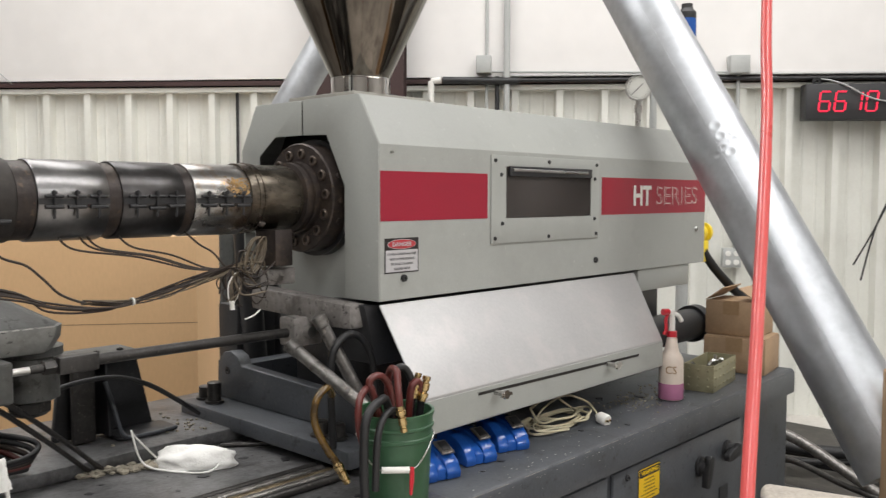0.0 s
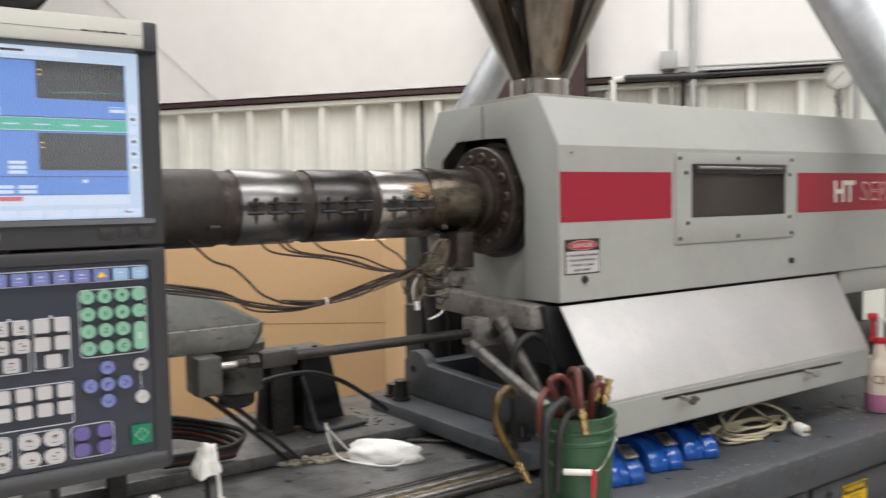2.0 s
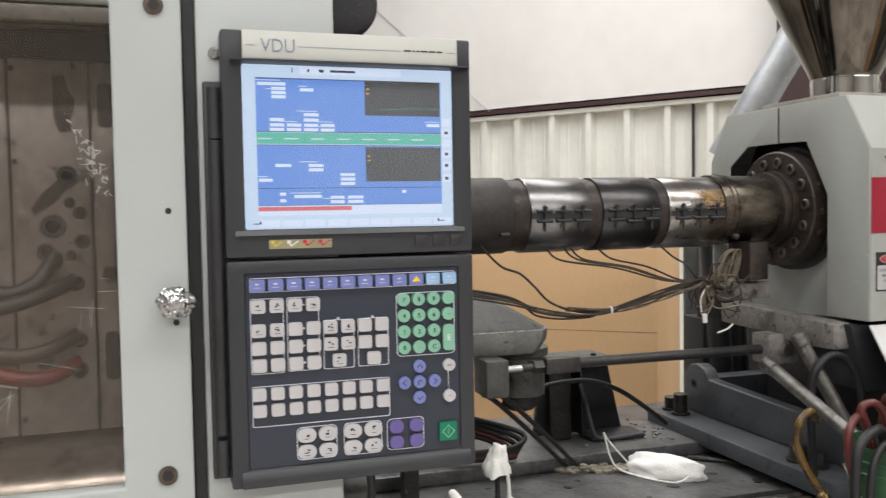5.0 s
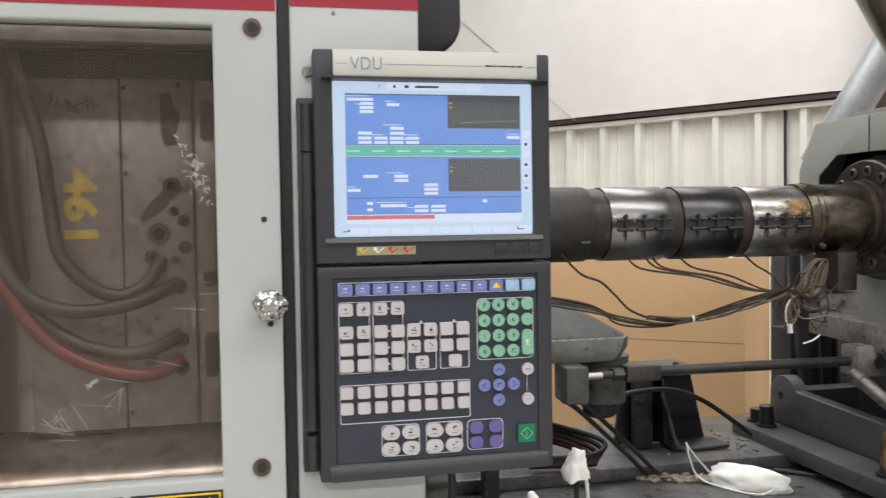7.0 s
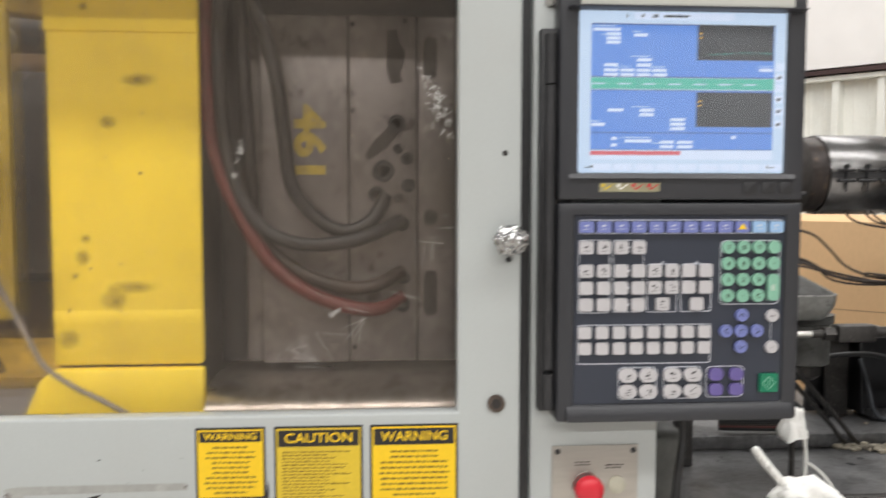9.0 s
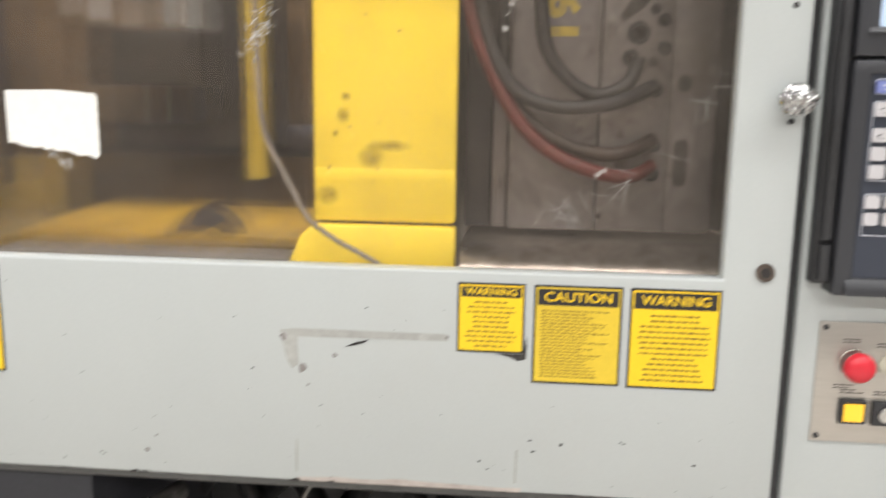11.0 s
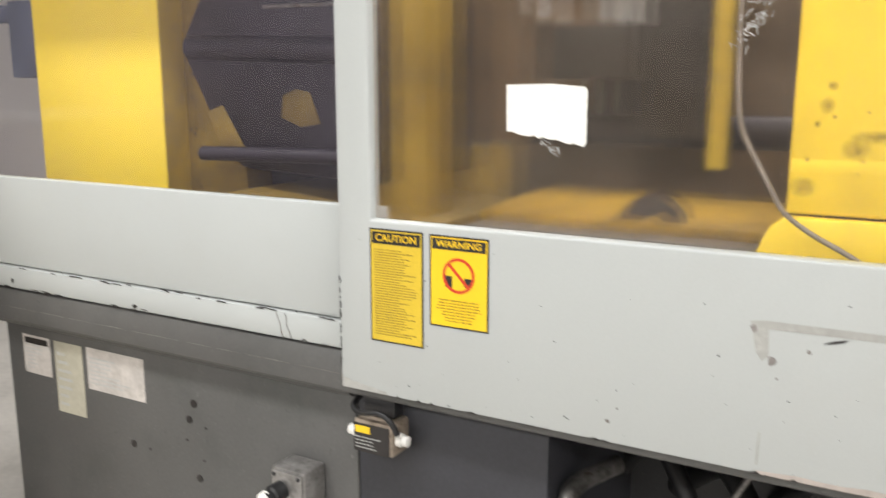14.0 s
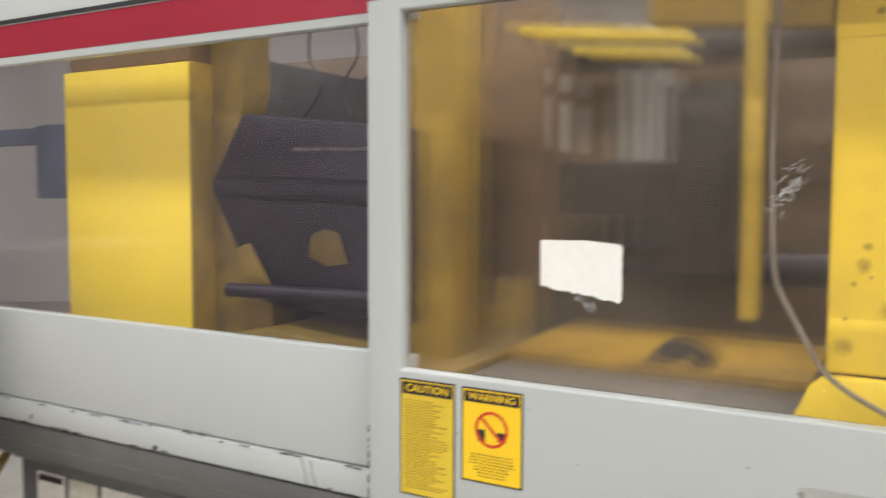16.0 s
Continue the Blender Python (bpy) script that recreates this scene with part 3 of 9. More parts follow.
def hall():
    bm = bmesh.new()
    box(bm, -16, 16, -16, 16, -0.2, 0)
    tagged(new("floor", mesh_of("floor", bm, CONC)), "worn pale concrete workshop floor", "floor", kind="structure")
    w = thing("wall_back", "white workshop wall, ribbed steel below and smooth insulation facing above", "wall", m=WALL, kind="structure")
    bm = bmesh.new()
    box(bm, -12, 12, D + 0.09, D + 0.3, 0, 6.2)
    part("core", bm, WALLU, w)
    # smooth facing sags between its seams
    bm = bmesh.new()
    nx, nz = 150, 26
    g = []
    for i in range(nx + 1):
        s = -12 + 24 * i / nx
        row = []
        for j in range(nz + 1):
            z = 2.30 + 3.9 * j / nz
            y = D - 0.01 - 0.02 * abs(math.sin(s * math.pi / 1.25)) ** 0.7 - 0.012 * noise.noise((s * 0.9, z * 0.5, 3)) * math.sin(math.pi * j / nz)
            row.append(bm.verts.new((s, y, z)))
        g.append(row)
    for i in range(nx):
        for j in range(nz):
            bm.faces.new((g[i][j], g[i + 1][j], g[i + 1][j + 1], g[i][j + 1]))
    part("insulation_facing", bm, WALLU, w, sharp=80)
    # ribbed sheets, one for each width of panel
    sheets = ((-8.2, -5.0), (-5.0, -1.948), (-1.930, 0.95), (0.95, 4.0), (4.0, 7.0))
    for a, b in sheets:
        bm = bmesh.new()
        prof = [(a, D + 0.08)]
        k = math.ceil((a + 3.63) / 0.303)
        while -3.63 + 0.303 * k < b - 0.03:
            s = -3.63 + 0.303 * k
            if s > a + 0.03:
                prof += [(s - 0.036, D + 0.08), (s - 0.022, D + 0.012), (s + 0.022, D + 0.012), (s + 0.036, D + 0.08)]
                for q in (0.105, 0.2):
                    if s + q + 0.02 < b:
                        prof += [(s + q - 0.012, D + 0.08), (s + q, D + 0.074), (s + q + 0.012, D + 0.08)]
            k += 1
        prof.append((b, D + 0.08))
        lo = [bm.verts.new((x, y, 0.0)) for x, y in prof]
        hi = [bm.verts.new((x, y, 2.225)) for x, y in prof]
        for i in range(len(prof) - 1):
            bm.faces.new((lo[i], lo[i + 1], hi[i + 1], hi[i]))
        part("ribbed_sheet", bm, WALLR, w, sharp=20)
    bm = bmesh.new()
    box(bm, -12, 12, D - 0.005, D + 0.085, 2.215, 2.25)
    part("trim_flashing", bm, WALLR, w, "white flashing over the ribbed sheets", bevel=0.004)
    bm = bmesh.new()
    box(bm, -12, 12, D - 0.03, D + 0.06, 2.258, 2.288)
    part("girt", bm, MAROON, w, "dark red-oxide steel girt")
    bm = bmesh.new()
    box(bm, -1.947, -1.931, D + 0.03, D + 0.05, 0, 2.22)
    part("joint_strip", bm, SOOT, w)
    c = thing("steel_column", "dark red-oxide steel column against the wall", "column", m=WALL, kind="structure")
    bm = bmesh.new()
    prism(bm, [(-1.33, D - 0.2), (-0.73, D - 0.2), (-0.73, D - 0.185), (-1.02, D - 0.185), (-1.02, D - 0.05), (-0.73, D - 0.05), (-0.73, D - 0.035), (-1.33, D - 0.035), (-1.33, D - 0.05), (-1.04, D - 0.05), (-1.04, D - 0.185), (-1.33, D - 0.185)], "z", 0, 6.2)
    part("column_section", bm, MAROON, c)
    for name, b in (("wall_far_left", (-12.2, -12, -14, D + 0.3)), ("wall_far_right", (12, 12.2, -14, D + 0.3)), ("wall_behind", (-12, 12, -14.2, -14))):
        bm = bmesh.new()
        box(bm, b[0], b[1], b[2], b[3], 0, 6.2)
        o = new(name, mesh_of(name, bm, WALLU))
        o.matrix_world = WALL
        tagged(o, "plain white workshop wall", "wall", kind="structure")
    # Unseen ceiling closes the hall; its grey darkens reflections in the metal.
    bm = bmesh.new()
    box(bm, -12.2, 12.2, -14.2, D + 0.3, 6.2, 6.4)
    o = new("ceiling", mesh_of("ceiling", bm, CEIL))
    o.matrix_world = WALL
    tagged(o, "unseen workshop ceiling, grey for darker reflections", "ceiling", kind="structure")


hall()


def wall_services():
    def pipe(name, label, pts, r, mat, cat="conduit"):
        bm = bmesh.new()
        for a, b in zip(pts, pts[1:]):
            cyl(bm, a, b, r, seg=12)
        o = new(name, mesh_of(name, bm, mat))
        o.matrix_world = WALL
        return tagged(o, label, cat, group="wall conduits")
    pipe("conduit", "thin grey electrical conduit down the wall", [(-0.186, D - 0.03, 4.5), (-0.186, D - 0.03, 2.0)], 0.011, BOXG)
    pipe("conduit", "grey vertical service pipe on the wall", [(-0.05, D - 0.06, 5.5), (-0.05, D - 0.06, 1.2)], 0.022, BOXG)
    pipe("conduit", "grey vertical service pipe on the wall", [(-0.115, D - 0.04, 2.3), (-0.115, D - 0.04, 1.2)], 0.016, SOOT)
    pipe("conduit", "thin grey conduit below a junction box", [(1.475, D - 0.03, 2.33), (1.475, D - 0.03, 1.1)], 0.012, BOXG)
    pipe("conduit", "thin grey conduit along the girt", [(-0.15, D - 0.05, 2.33), (1.42, D - 0.05, 2.31)], 0.008, BOXG)
    pipe("air_pipe", "black horizontal air pipe on the wall", [(-0.48, D - 0.07, 2.275), (0.03, D - 0.07, 2.264)], 0.024, SOOT, "pipe")
    pipe("air_pipe", "white elbowed air pipe on the wall", [(-0.49, D - 0.07, 2.275), (-0.56, D - 0.07, 2.27), (-0.56, D - 0.07, 2.08)], 0.022, WHITEP, "pipe")
    pipe("conduit", "dark steel conduit along the girt", [(0.03, D - 0.055, 2.272), (3.2, D - 0.055, 2.268)], 0.012, SOOT)
    pipe("conduit", "pale grey conduit along the girt", [(-0.02, D - 0.05, 2.302), (3.2, D - 0.05, 2.299)], 0.007, BOXG)
    for s, z, w, h in ((-0.204, 2.375, 0.1, 0.12), (1.468, 2.357, 0.13, 0.12)):
        t = thing("junction_box", "small grey electrical junction box on the wall", "junction box", group="wall junction boxes", m=WALL)
        bm = bmesh.new()
        box(bm, s - w / 2, s + w / 2, D - 0.1, D - 0.012, z - h / 2, z + h / 2)
        part("body", bm, BOXG, t, bevel=0.006)
        bm = bmesh.new()
        box(bm, s - w / 2 + 0.004, s + w / 2 - 0.004, D - 0.108, D - 0.101, z - h / 2 + 0.004, z + h / 2 - 0.004)
        part("cover", bm, BOXG, t, bevel=0.002)
    t = thing("wall_outlet", "grey double socket outlet box on the wall", "outlet", m=WALL)
    bm = bmesh.new()
    box(bm, 1.40, 1.52, D - 0.04, D + 0.03, 1.02, 1.15)
    part("box", bm, BOXG, t, bevel=0.006)
    for s in (1.433, 1.487):
        for z in (1.055, 1.115):
            bm = bmesh.new()
            lathe(bm, (s, D - 0.041, z), (0, -1, 0), ((0, 0.019), (0.004, 0.019), (0.004, 0.001)), 16)
            part("socket", bm, WHITEP, t)
    # counter with red digits
    t = thing("led_counter", "black wall counter with glowing red digits 6610", "counter display", m=WALL)
    bm = bmesh.new()
    box(bm, 1.878, 2.56, D - 0.13, D - 0.02, 1.99, 2.222)
    part("case", bm, SOOT, t, bevel=0.006)
    for s in (1.96, 2.47):
        bm = bmesh.new()
        lathe(bm, (s, D - 0.09, 2.24), (0, 1, 0), ((0, 0.03), (0.01, 0.03), (0.01, 0.012), (0, 0.012)), 18, caps=False)
        part("hanging_lug", bm, SOOT, t)
    segs = {"0": "abcdef", "1": "bc", "6": "acdefg"}
    for k, ch in enumerate("6610"):
        s0 = 1.955 + k * 0.098
        bm = bmesh.new()
        h, w, z0, y = 0.125, 0.066, 2.045, D - 0.136

        def bar(u0, v0, u1, v1):
            sk = 0.12
            p, q = Vector((s0 + u0 * w + (v0 * h) * sk, y, z0 + v0 * h)), Vector((s0 + u1 * w + (v1 * h) * sk, y, z0 + v1 * h))
            d = (q - p).normalized()
            cyl(bm, p + d * 0.006, q - d * 0.006, 0.0058, seg=6)
        for c, b in {"a": (0, 1, 1, 1), "b": (1, .5, 1, 1), "c": (1, 0, 1, .5), "d": (0, 0, 1, 0), "e": (0, 0, 0, .5), "f": (0, .5, 0, 1), "g": (0, .5, 1, .5)}.items():
            if c in segs[ch]:
                bar(*b)
        part("digit", bm, LEDRED, t)
    bm = bmesh.new()
    tube(bm, [(1.6, D - 0.06, 2.28), (1.95, D - 0.06, 2.265), (2.1, D - 0.14, 2.22), (2.3, D - 0.15, 2.12), (2.6, D - 0.14, 2.08)], 0.005, 8)
    o = new("signal_cable", mesh_of("signal_cable", bm, BOXG))
    o.matrix_world = WALL
    tagged(o, "thin grey cable draped over the counter", "cable")
    for k in range(2):
        bm = bmesh.new()
        tube(bm, [(2.60, D - 0.1, 2.0), (2.52, D - 0.12, 1.70), (2.34, D - 0.15, 1.32), (2.21 + 0.05 * k, D - 0.12, 1.05 - 0.1 * k)], 0.006, 8)
        o = new("power_cable", mesh_of("power_cable", bm, BLACK))
        o.matrix_world = WALL
        tagged(o, "thin black cable hanging beside the wall", "cable", group="black cables")


wall_services()

# ---- clamp end of the moulding machine ----
G = -1.174


def sticker(parent, y0, y1, z0, z1, head, mat, seed, rows, x=G, headh=0.2, symbol=False):
    w, h = y1 - y0, z1 - z0
    bm = bmesh.new()
    plate(bm, y0, y1, z0, z1, x + 0.0002, 0.0008)
    p = part("warning_label", bm, INK, parent, "yellow and black %s label" % head.lower())
    bm = bmesh.new()
    plate(bm, y0 + 0.003, y1 - 0.003, z0 + 0.003, z1 - 0.003, x + 0.0011, 0.0003)
    part("label_face", bm, mat, p)
    bm = bmesh.new()
    plate(bm, y0 + 0.0055, y1 - 0.0055, z1 - h * headh, z1 - 0.0055, x + 0.0016, 0.0003)
    part("label_header", bm, INK, p)
    write(p, head, (y0 + y1) / 2, z1 - h * headh / 2 - 0.002, x + 0.0024, h * headh * 0.48, LABELY, wide=w * 0.76, bold=0.0002)
    top = z1 - h * (headh + 0.04)
    if symbol:
        c, r = ((y0 + y1) / 2, z1 - h * 0.42), w * 0.27
        bm = bmesh.new()
        lathe(bm, (x + 0.0016, *c), (1, 0, 0), ((0, r * 0.84), (0, r), (0.0006, r), (0.0006, r * 0.84), (0, r * 0.84)), 28, caps=False)
        prism(bm, [(c[0] + r * (a * 0.66 + b * 0.06), c[1] + r * (-a * 0.66 + b * 0.06)) for a, b in ((-1, -1), (1, -1), (1, 1), (-1, 1))], "x", x + 0.0016, x + 0.0023)
        part("prohibition_ring", bm, PENRED, p)
        bm = bmesh.new()
        plate(bm, c[0] - r * 0.85, c[0] - r * 0.4, c[1] - r * 0.7, c[1] - r * 0.05, x + 0.0014, 0.0001)
        part("label_symbol", bm, INK, p)
        bm = bmesh.new()
        plate(bm, c[0] + r * 0.35, c[0] + r * 0.85, c[1] - r * 0.6, c[1] - r * 0.1, x + 0.0014, 0.0001)
        part("label_symbol", bm, INK, p)
        top = z1 - h * 0.68
    fine_print(p, y0 + w * 0.09, y1 - w * 0.09, z0 + h * 0.06, top, x + 0.0015, OCHRE, rows, seed, center=symbol or mat == LABELY, thick=0.36)
    return p


def safety_gate():
    g = thing("safety_gate", "light grey sliding safety gate with a large scratched clear window", "machine guard", at=(G, -0.75, 0.825))
    bm = bmesh.new()
    sheet_with_holes(bm, G - 0.035, G, [-1.465, -1.395, -0.127, -0.04], [0.825, 1.149, 1.775, 1.95], [(1, 1)])
    part("gate_frame", bm, GATE, g, bevel=0.004)
    bm = bmesh.new()
    box(bm, G - 0.022, G - 0.016, -1.392, -0.130, 1.152, 1.772)
    o = part("window", bm, SHEETG, g, "scratched smoky clear window")
    o.visible_shadow = False
    bm = bmesh.new()
    plate(bm, -1.463, -0.042, 1.796, 1.868, G, 0.0012)
    part("red_stripe", bm, RED, g, "red painted stripe")
    # rolled lower edge
    bm = bmesh.new()
    box(bm, G - 0.06, G - 0.0355, -1.46, -0.045, 0.826, 0.86)
    part("lower_flange", bm, SOOT, g, bevel=0.003)
    for z in (1.772, 1.161):
        bm = bmesh.new()
        lathe(bm, (G, -0.0735, z), (1, 0, 0), ((0, 0.0125), (0.003, 0.0125), (0.004, 0.008), (0.004, 0.006), (0.001, 0.005)), 18)
        b = part("bolt", bm, BOLTB, g, "recessed rusty socket bolt")
        bm = bmesh.new()
        lathe(bm, (G + 0.001, -0.0735, z), (1, 0, 0), ((0, 0.0078), (0.0034, 0.0078), (0.0034, 0.001)), 6)
        part("socket", bm, INK, b)
    bm = bmesh.new()
    lathe(bm, (G - 0.001, -0.063, 1.508), (1, 0, 0), ((0, 0.0042), (0.0016, 0.004)), 12)
    part("plug", bm, INK, g, "small black hole plug")
    sticker(g, -0.486, -0.392, 1.034, 1.134, "WARNING", LABELY, 1, 10)
    sticker(g, -0.380, -0.259, 0.993, 1.134, "CAUTION", LABELD, 2, 22)
    sticker(g, -0.249, -0.127, 0.992, 1.134, "WARNING", LABELY, 3, 13)
    sticker(g, -1.395, -1.284, 0.928, 1.136, "CAUTION", LABELD, 4, 34, headh=0.13)
    sticker(g, -1.271, -1.157, 0.974, 1.135, "WARNING", LABELY, 5, 8, headh=0.15, symbol=True)
    bm = bmesh.new()
    prism(bm, [(-0.43, 1.033), (-0.393, 1.033), (-0.389, 1.06), (-0.3875, 1.045), (-0.389, 1.026), (-0.4, 1.023), (-0.41, 1.028)], "x", G + 0.0001, G + 0.0006)
    part("grime_edge", bm, IRON, g, "black grime at the label's edge")
    # torn paper on the window
    bm = bmesh.new()
    rnd = random.Random(7)
    out = [(-1.137, 1.386), (-1.06, 1.3875), (-1.005, 1.383)]
    out += [(-1.0 - 0.002 * rnd.random(), 1.378 - 0.008 * k) for k in range(11)]
    out += [(-1.005 - 0.0075 * k, 1.291 + 0.004 * rnd.random() + 0.0011 * k) for k in range(17)] + [(-1.136, 1.312)]
    prism(bm, out, "x", G - 0.0155, G - 0.0147)
    part("paper_patch", bm, PAPER, g, "torn white paper stuck on the window", sharp=20)
    # scuffs and a split in the paint
    bm = bmesh.new()
    prism(bm, [(-0.74, 1.055), (-0.72, 1.058), (-0.5, 1.058), (-0.497, 1.048), (-0.715, 1.046), (-0.713, 1.005), (-0.722, 0.998), (-0.73, 1.01)], "x", G + 0.0001, G + 0.0004)
    part("scuff_mark", bm, SCUFF, g, "grey rubbed scuff in the paint")
    bm = bmesh.new()
    prism(bm, [(-0.645, 1.034), (-0.63, 1.041), (-0.612, 1.045), (-0.618, 1.04), (-0.632, 1.036)], "x", G + 0.0001, G + 0.0006)
    part("paint_split", bm, INK, g)
    rnd = random.Random(3)
    bm = bmesh.new()
    for _ in range(70):
        y, z = rnd.uniform(-1.45, -0.06), 0.83 + 0.3 * rnd.random() ** 1.8
        r = 0.0008 + 0.0022 * rnd.random() ** 3
        n = 5
        prism(bm, [(y + r * rnd.uniform(.5, 1.6) * math.cos(6.28 * k / n), z + r * rnd.uniform(.4, 1) * math.sin(6.28 * k / n)) for k in range(n)], "x", G + 0.0001, G + 0.0005)
    for k in range(26):
        y = -1.45 + 1.36 * rnd.random()
        w = rnd.uniform(0.004, 0.03)
        prism(bm, [(y, 0.8255), (y + w, 0.8255), (y + w * 0.7, 0.8255 + rnd.uniform(0.001, 0.005)), (y + w * 0.2, 0.8265)], "x", G + 0.0001, G + 0.0005)
    for k in range(16):
        z = rnd.choice((1.02, 0.99, 0.955, 0.91, 0.88)) + rnd.gauss(0, 0.012)
        w, h = rnd.uniform(0.001, 0.004), rnd.uniform(0.002, 0.007)
        prism(bm, [(-1.465, z - h), (-1.465 + w, z - h * 0.4), (-1.465 + w * 0.8, z + h * 0.5), (-1.465, z + h)], "x", G - 0.004, G + 0.0005)
    part("paint_chips", bm, INK, g, "dark chips in the paint", kind="stuff")
    # Darker tapering patch along the gate's lower left corner.
    bm = bmesh.new()
    top = [(-1.463 + 0.10 * (k / 14) ** 1.6, 0.830 + (0.022 * (1 - k / 14) + 0.002) * rnd.uniform(0.7, 1.1)) for k in range(15)]
    prism(bm, [(-1.463, 0.827)] + [(-1.363, 0.827)] + top[::-1], "x", G + 0.0001, G + 0.0003)
    part("scuff_mark", bm, SCUFF, g, "slightly darker corner of the gate")
    bm = bmesh.new()
    rw = random.Random(61)
    pts = [(-0.72 + 0.03 * k, 0.830 + 0.008 * rw.random() * math.sin(math.pi * min(k, 10) / 11) + 0.001) for k in range(12)]
    prism(bm, [(-0.39, 0.8262), (-0.72, 0.8262)] + pts, "x", G + 0.0001, G + 0.0003)
    part("wear_strip", bm, WEAR, g, "pinkish rubbed paint along the lower edge")
    for y, z, a, b in ((-0.708, 1.0, 0.006, 0.009), (-0.66, 1.02, 0.004, 0.004), (-0.735, 1.045, 0.005, 0.006), (-0.50, 1.053, 0.003, 0.003), (-0.70, 0.975, 0.002, 0.002), (-0.945, 0.862, 0.005, 0.003), (-0.93, 0.885, 0.002, 0.002)):
        bm = bmesh.new()
        prism(bm, [(y + a * rw.uniform(.6, 1.2) * math.cos(6.28 * k / 9), z + b * rw.uniform(.6, 1.2) * math.sin(6.28 * k / 9)) for k in range(9)], "x", G + 0.0001, G + 0.0005)
        part("dark_smudge", bm, GREASY, g)
    # white scratches in the window sheet
    rnd = random.Random(21)
    for cy, cz, ly, lz, n, tilt in ((-0.155, 1.577, 0.018, 0.042, 70, -1.1), (-0.765, 1.472, 0.025, 0.04, 60, 0.9), (-0.30, 1.25, 0.07, 0.05, 11, 0.5), (-0.16, 1.40, 0.035, 0.06, 6, 0.7), (-0.33, 1.24, 0.04, 0.03, 7, 0.45), (-1.06, 1.29, 0.02, 0.012, 24, -0.4), (-0.425, 1.50, 0.006, 0.02, 14, 1.3), (-0.297, 1.288, 0.006, 0.005, 14, 0.5)):
        bm = bmesh.new()
        for k in range(n):
            u = rnd.gauss(0, 0.5)
            y, z = cy + ly * u + rnd.gauss(0, 0.25) * ly, cz + lz * u * (1 if tilt > 0 else -1) + rnd.gauss(0, 0.25) * lz
            a, h = tilt + rnd.gauss(0, 0.8), rnd.uniform(0.0015, 0.005) if n > 12 else rnd.uniform(0.006, 0.025)
            c, d, w = math.cos(a), math.sin(a), rnd.uniform(0.0003, 0.0007) if n > 12 else rnd.uniform(0.00012, 0.00026)
            prism(bm, [(y - c * h - d * w, z - d * h + c * w), (y + c * h - d * w, z + d * h + c * w), (y + c * h + d * w, z + d * h - c * w), (y - c * h + d * w, z - d * h - c * w)], "x", G - 0.0158, G - 0.0155)
        part("scratches", bm, SCRATCH, g, "fine white scratches in the sheet", kind="stuff")
    for y, z, h in ((-0.72, 0.84, 0.05), (-0.40, 0.84, 0.05)):
        bm = bmesh.new()
        prism(bm, [(y, z), (y + 0.003, z), (y + 0.004, z + h), (y + 0.001, z + h)], "x", G + 0.0001, G + 0.0004)
        part("weld_line", bm, SCUFF, g)
    return g


safety_gate()


def foil_handle():
    bm = bmesh.new()
    bmesh.ops.create_icosphere(bm, subdivisions=4, radius=1, matrix=Matrix.Identity(4))
    for v in bm.verts:
        n = v.co.normalized()
        k = 1 + 0.13 * noise.noise(n * 3.1) + 0.1 * noise.cell(n * 3.5) + 0.07 * noise.noise(n * 9)
        v.co = Vector((G + 0.023 + n.x * 0.0185 * k, -0.057 + n.y * 0.0225 * k, 1.39 + n.z * 0.0195 * k))
    t = thing("gate_handle", "gate handle knob wrapped in crumpled silver foil", "handle", at=(G, -0.057, 1.37))
    part("foil_wrap", bm, FOIL, t, sharp=14)
    bm = bmesh.new()
    cyl(bm, (G, -0.057, 1.385), (G + 0.012, -0.057, 1.385), 0.009)
    part("stem", bm, SOOT, t)
    bm = bmesh.new()
    bolt_head(bm, (G, -0.057, 1.362), (1, 0, 0), 0.004)
    part("screw", bm, SOOT, t)


foil_handle()


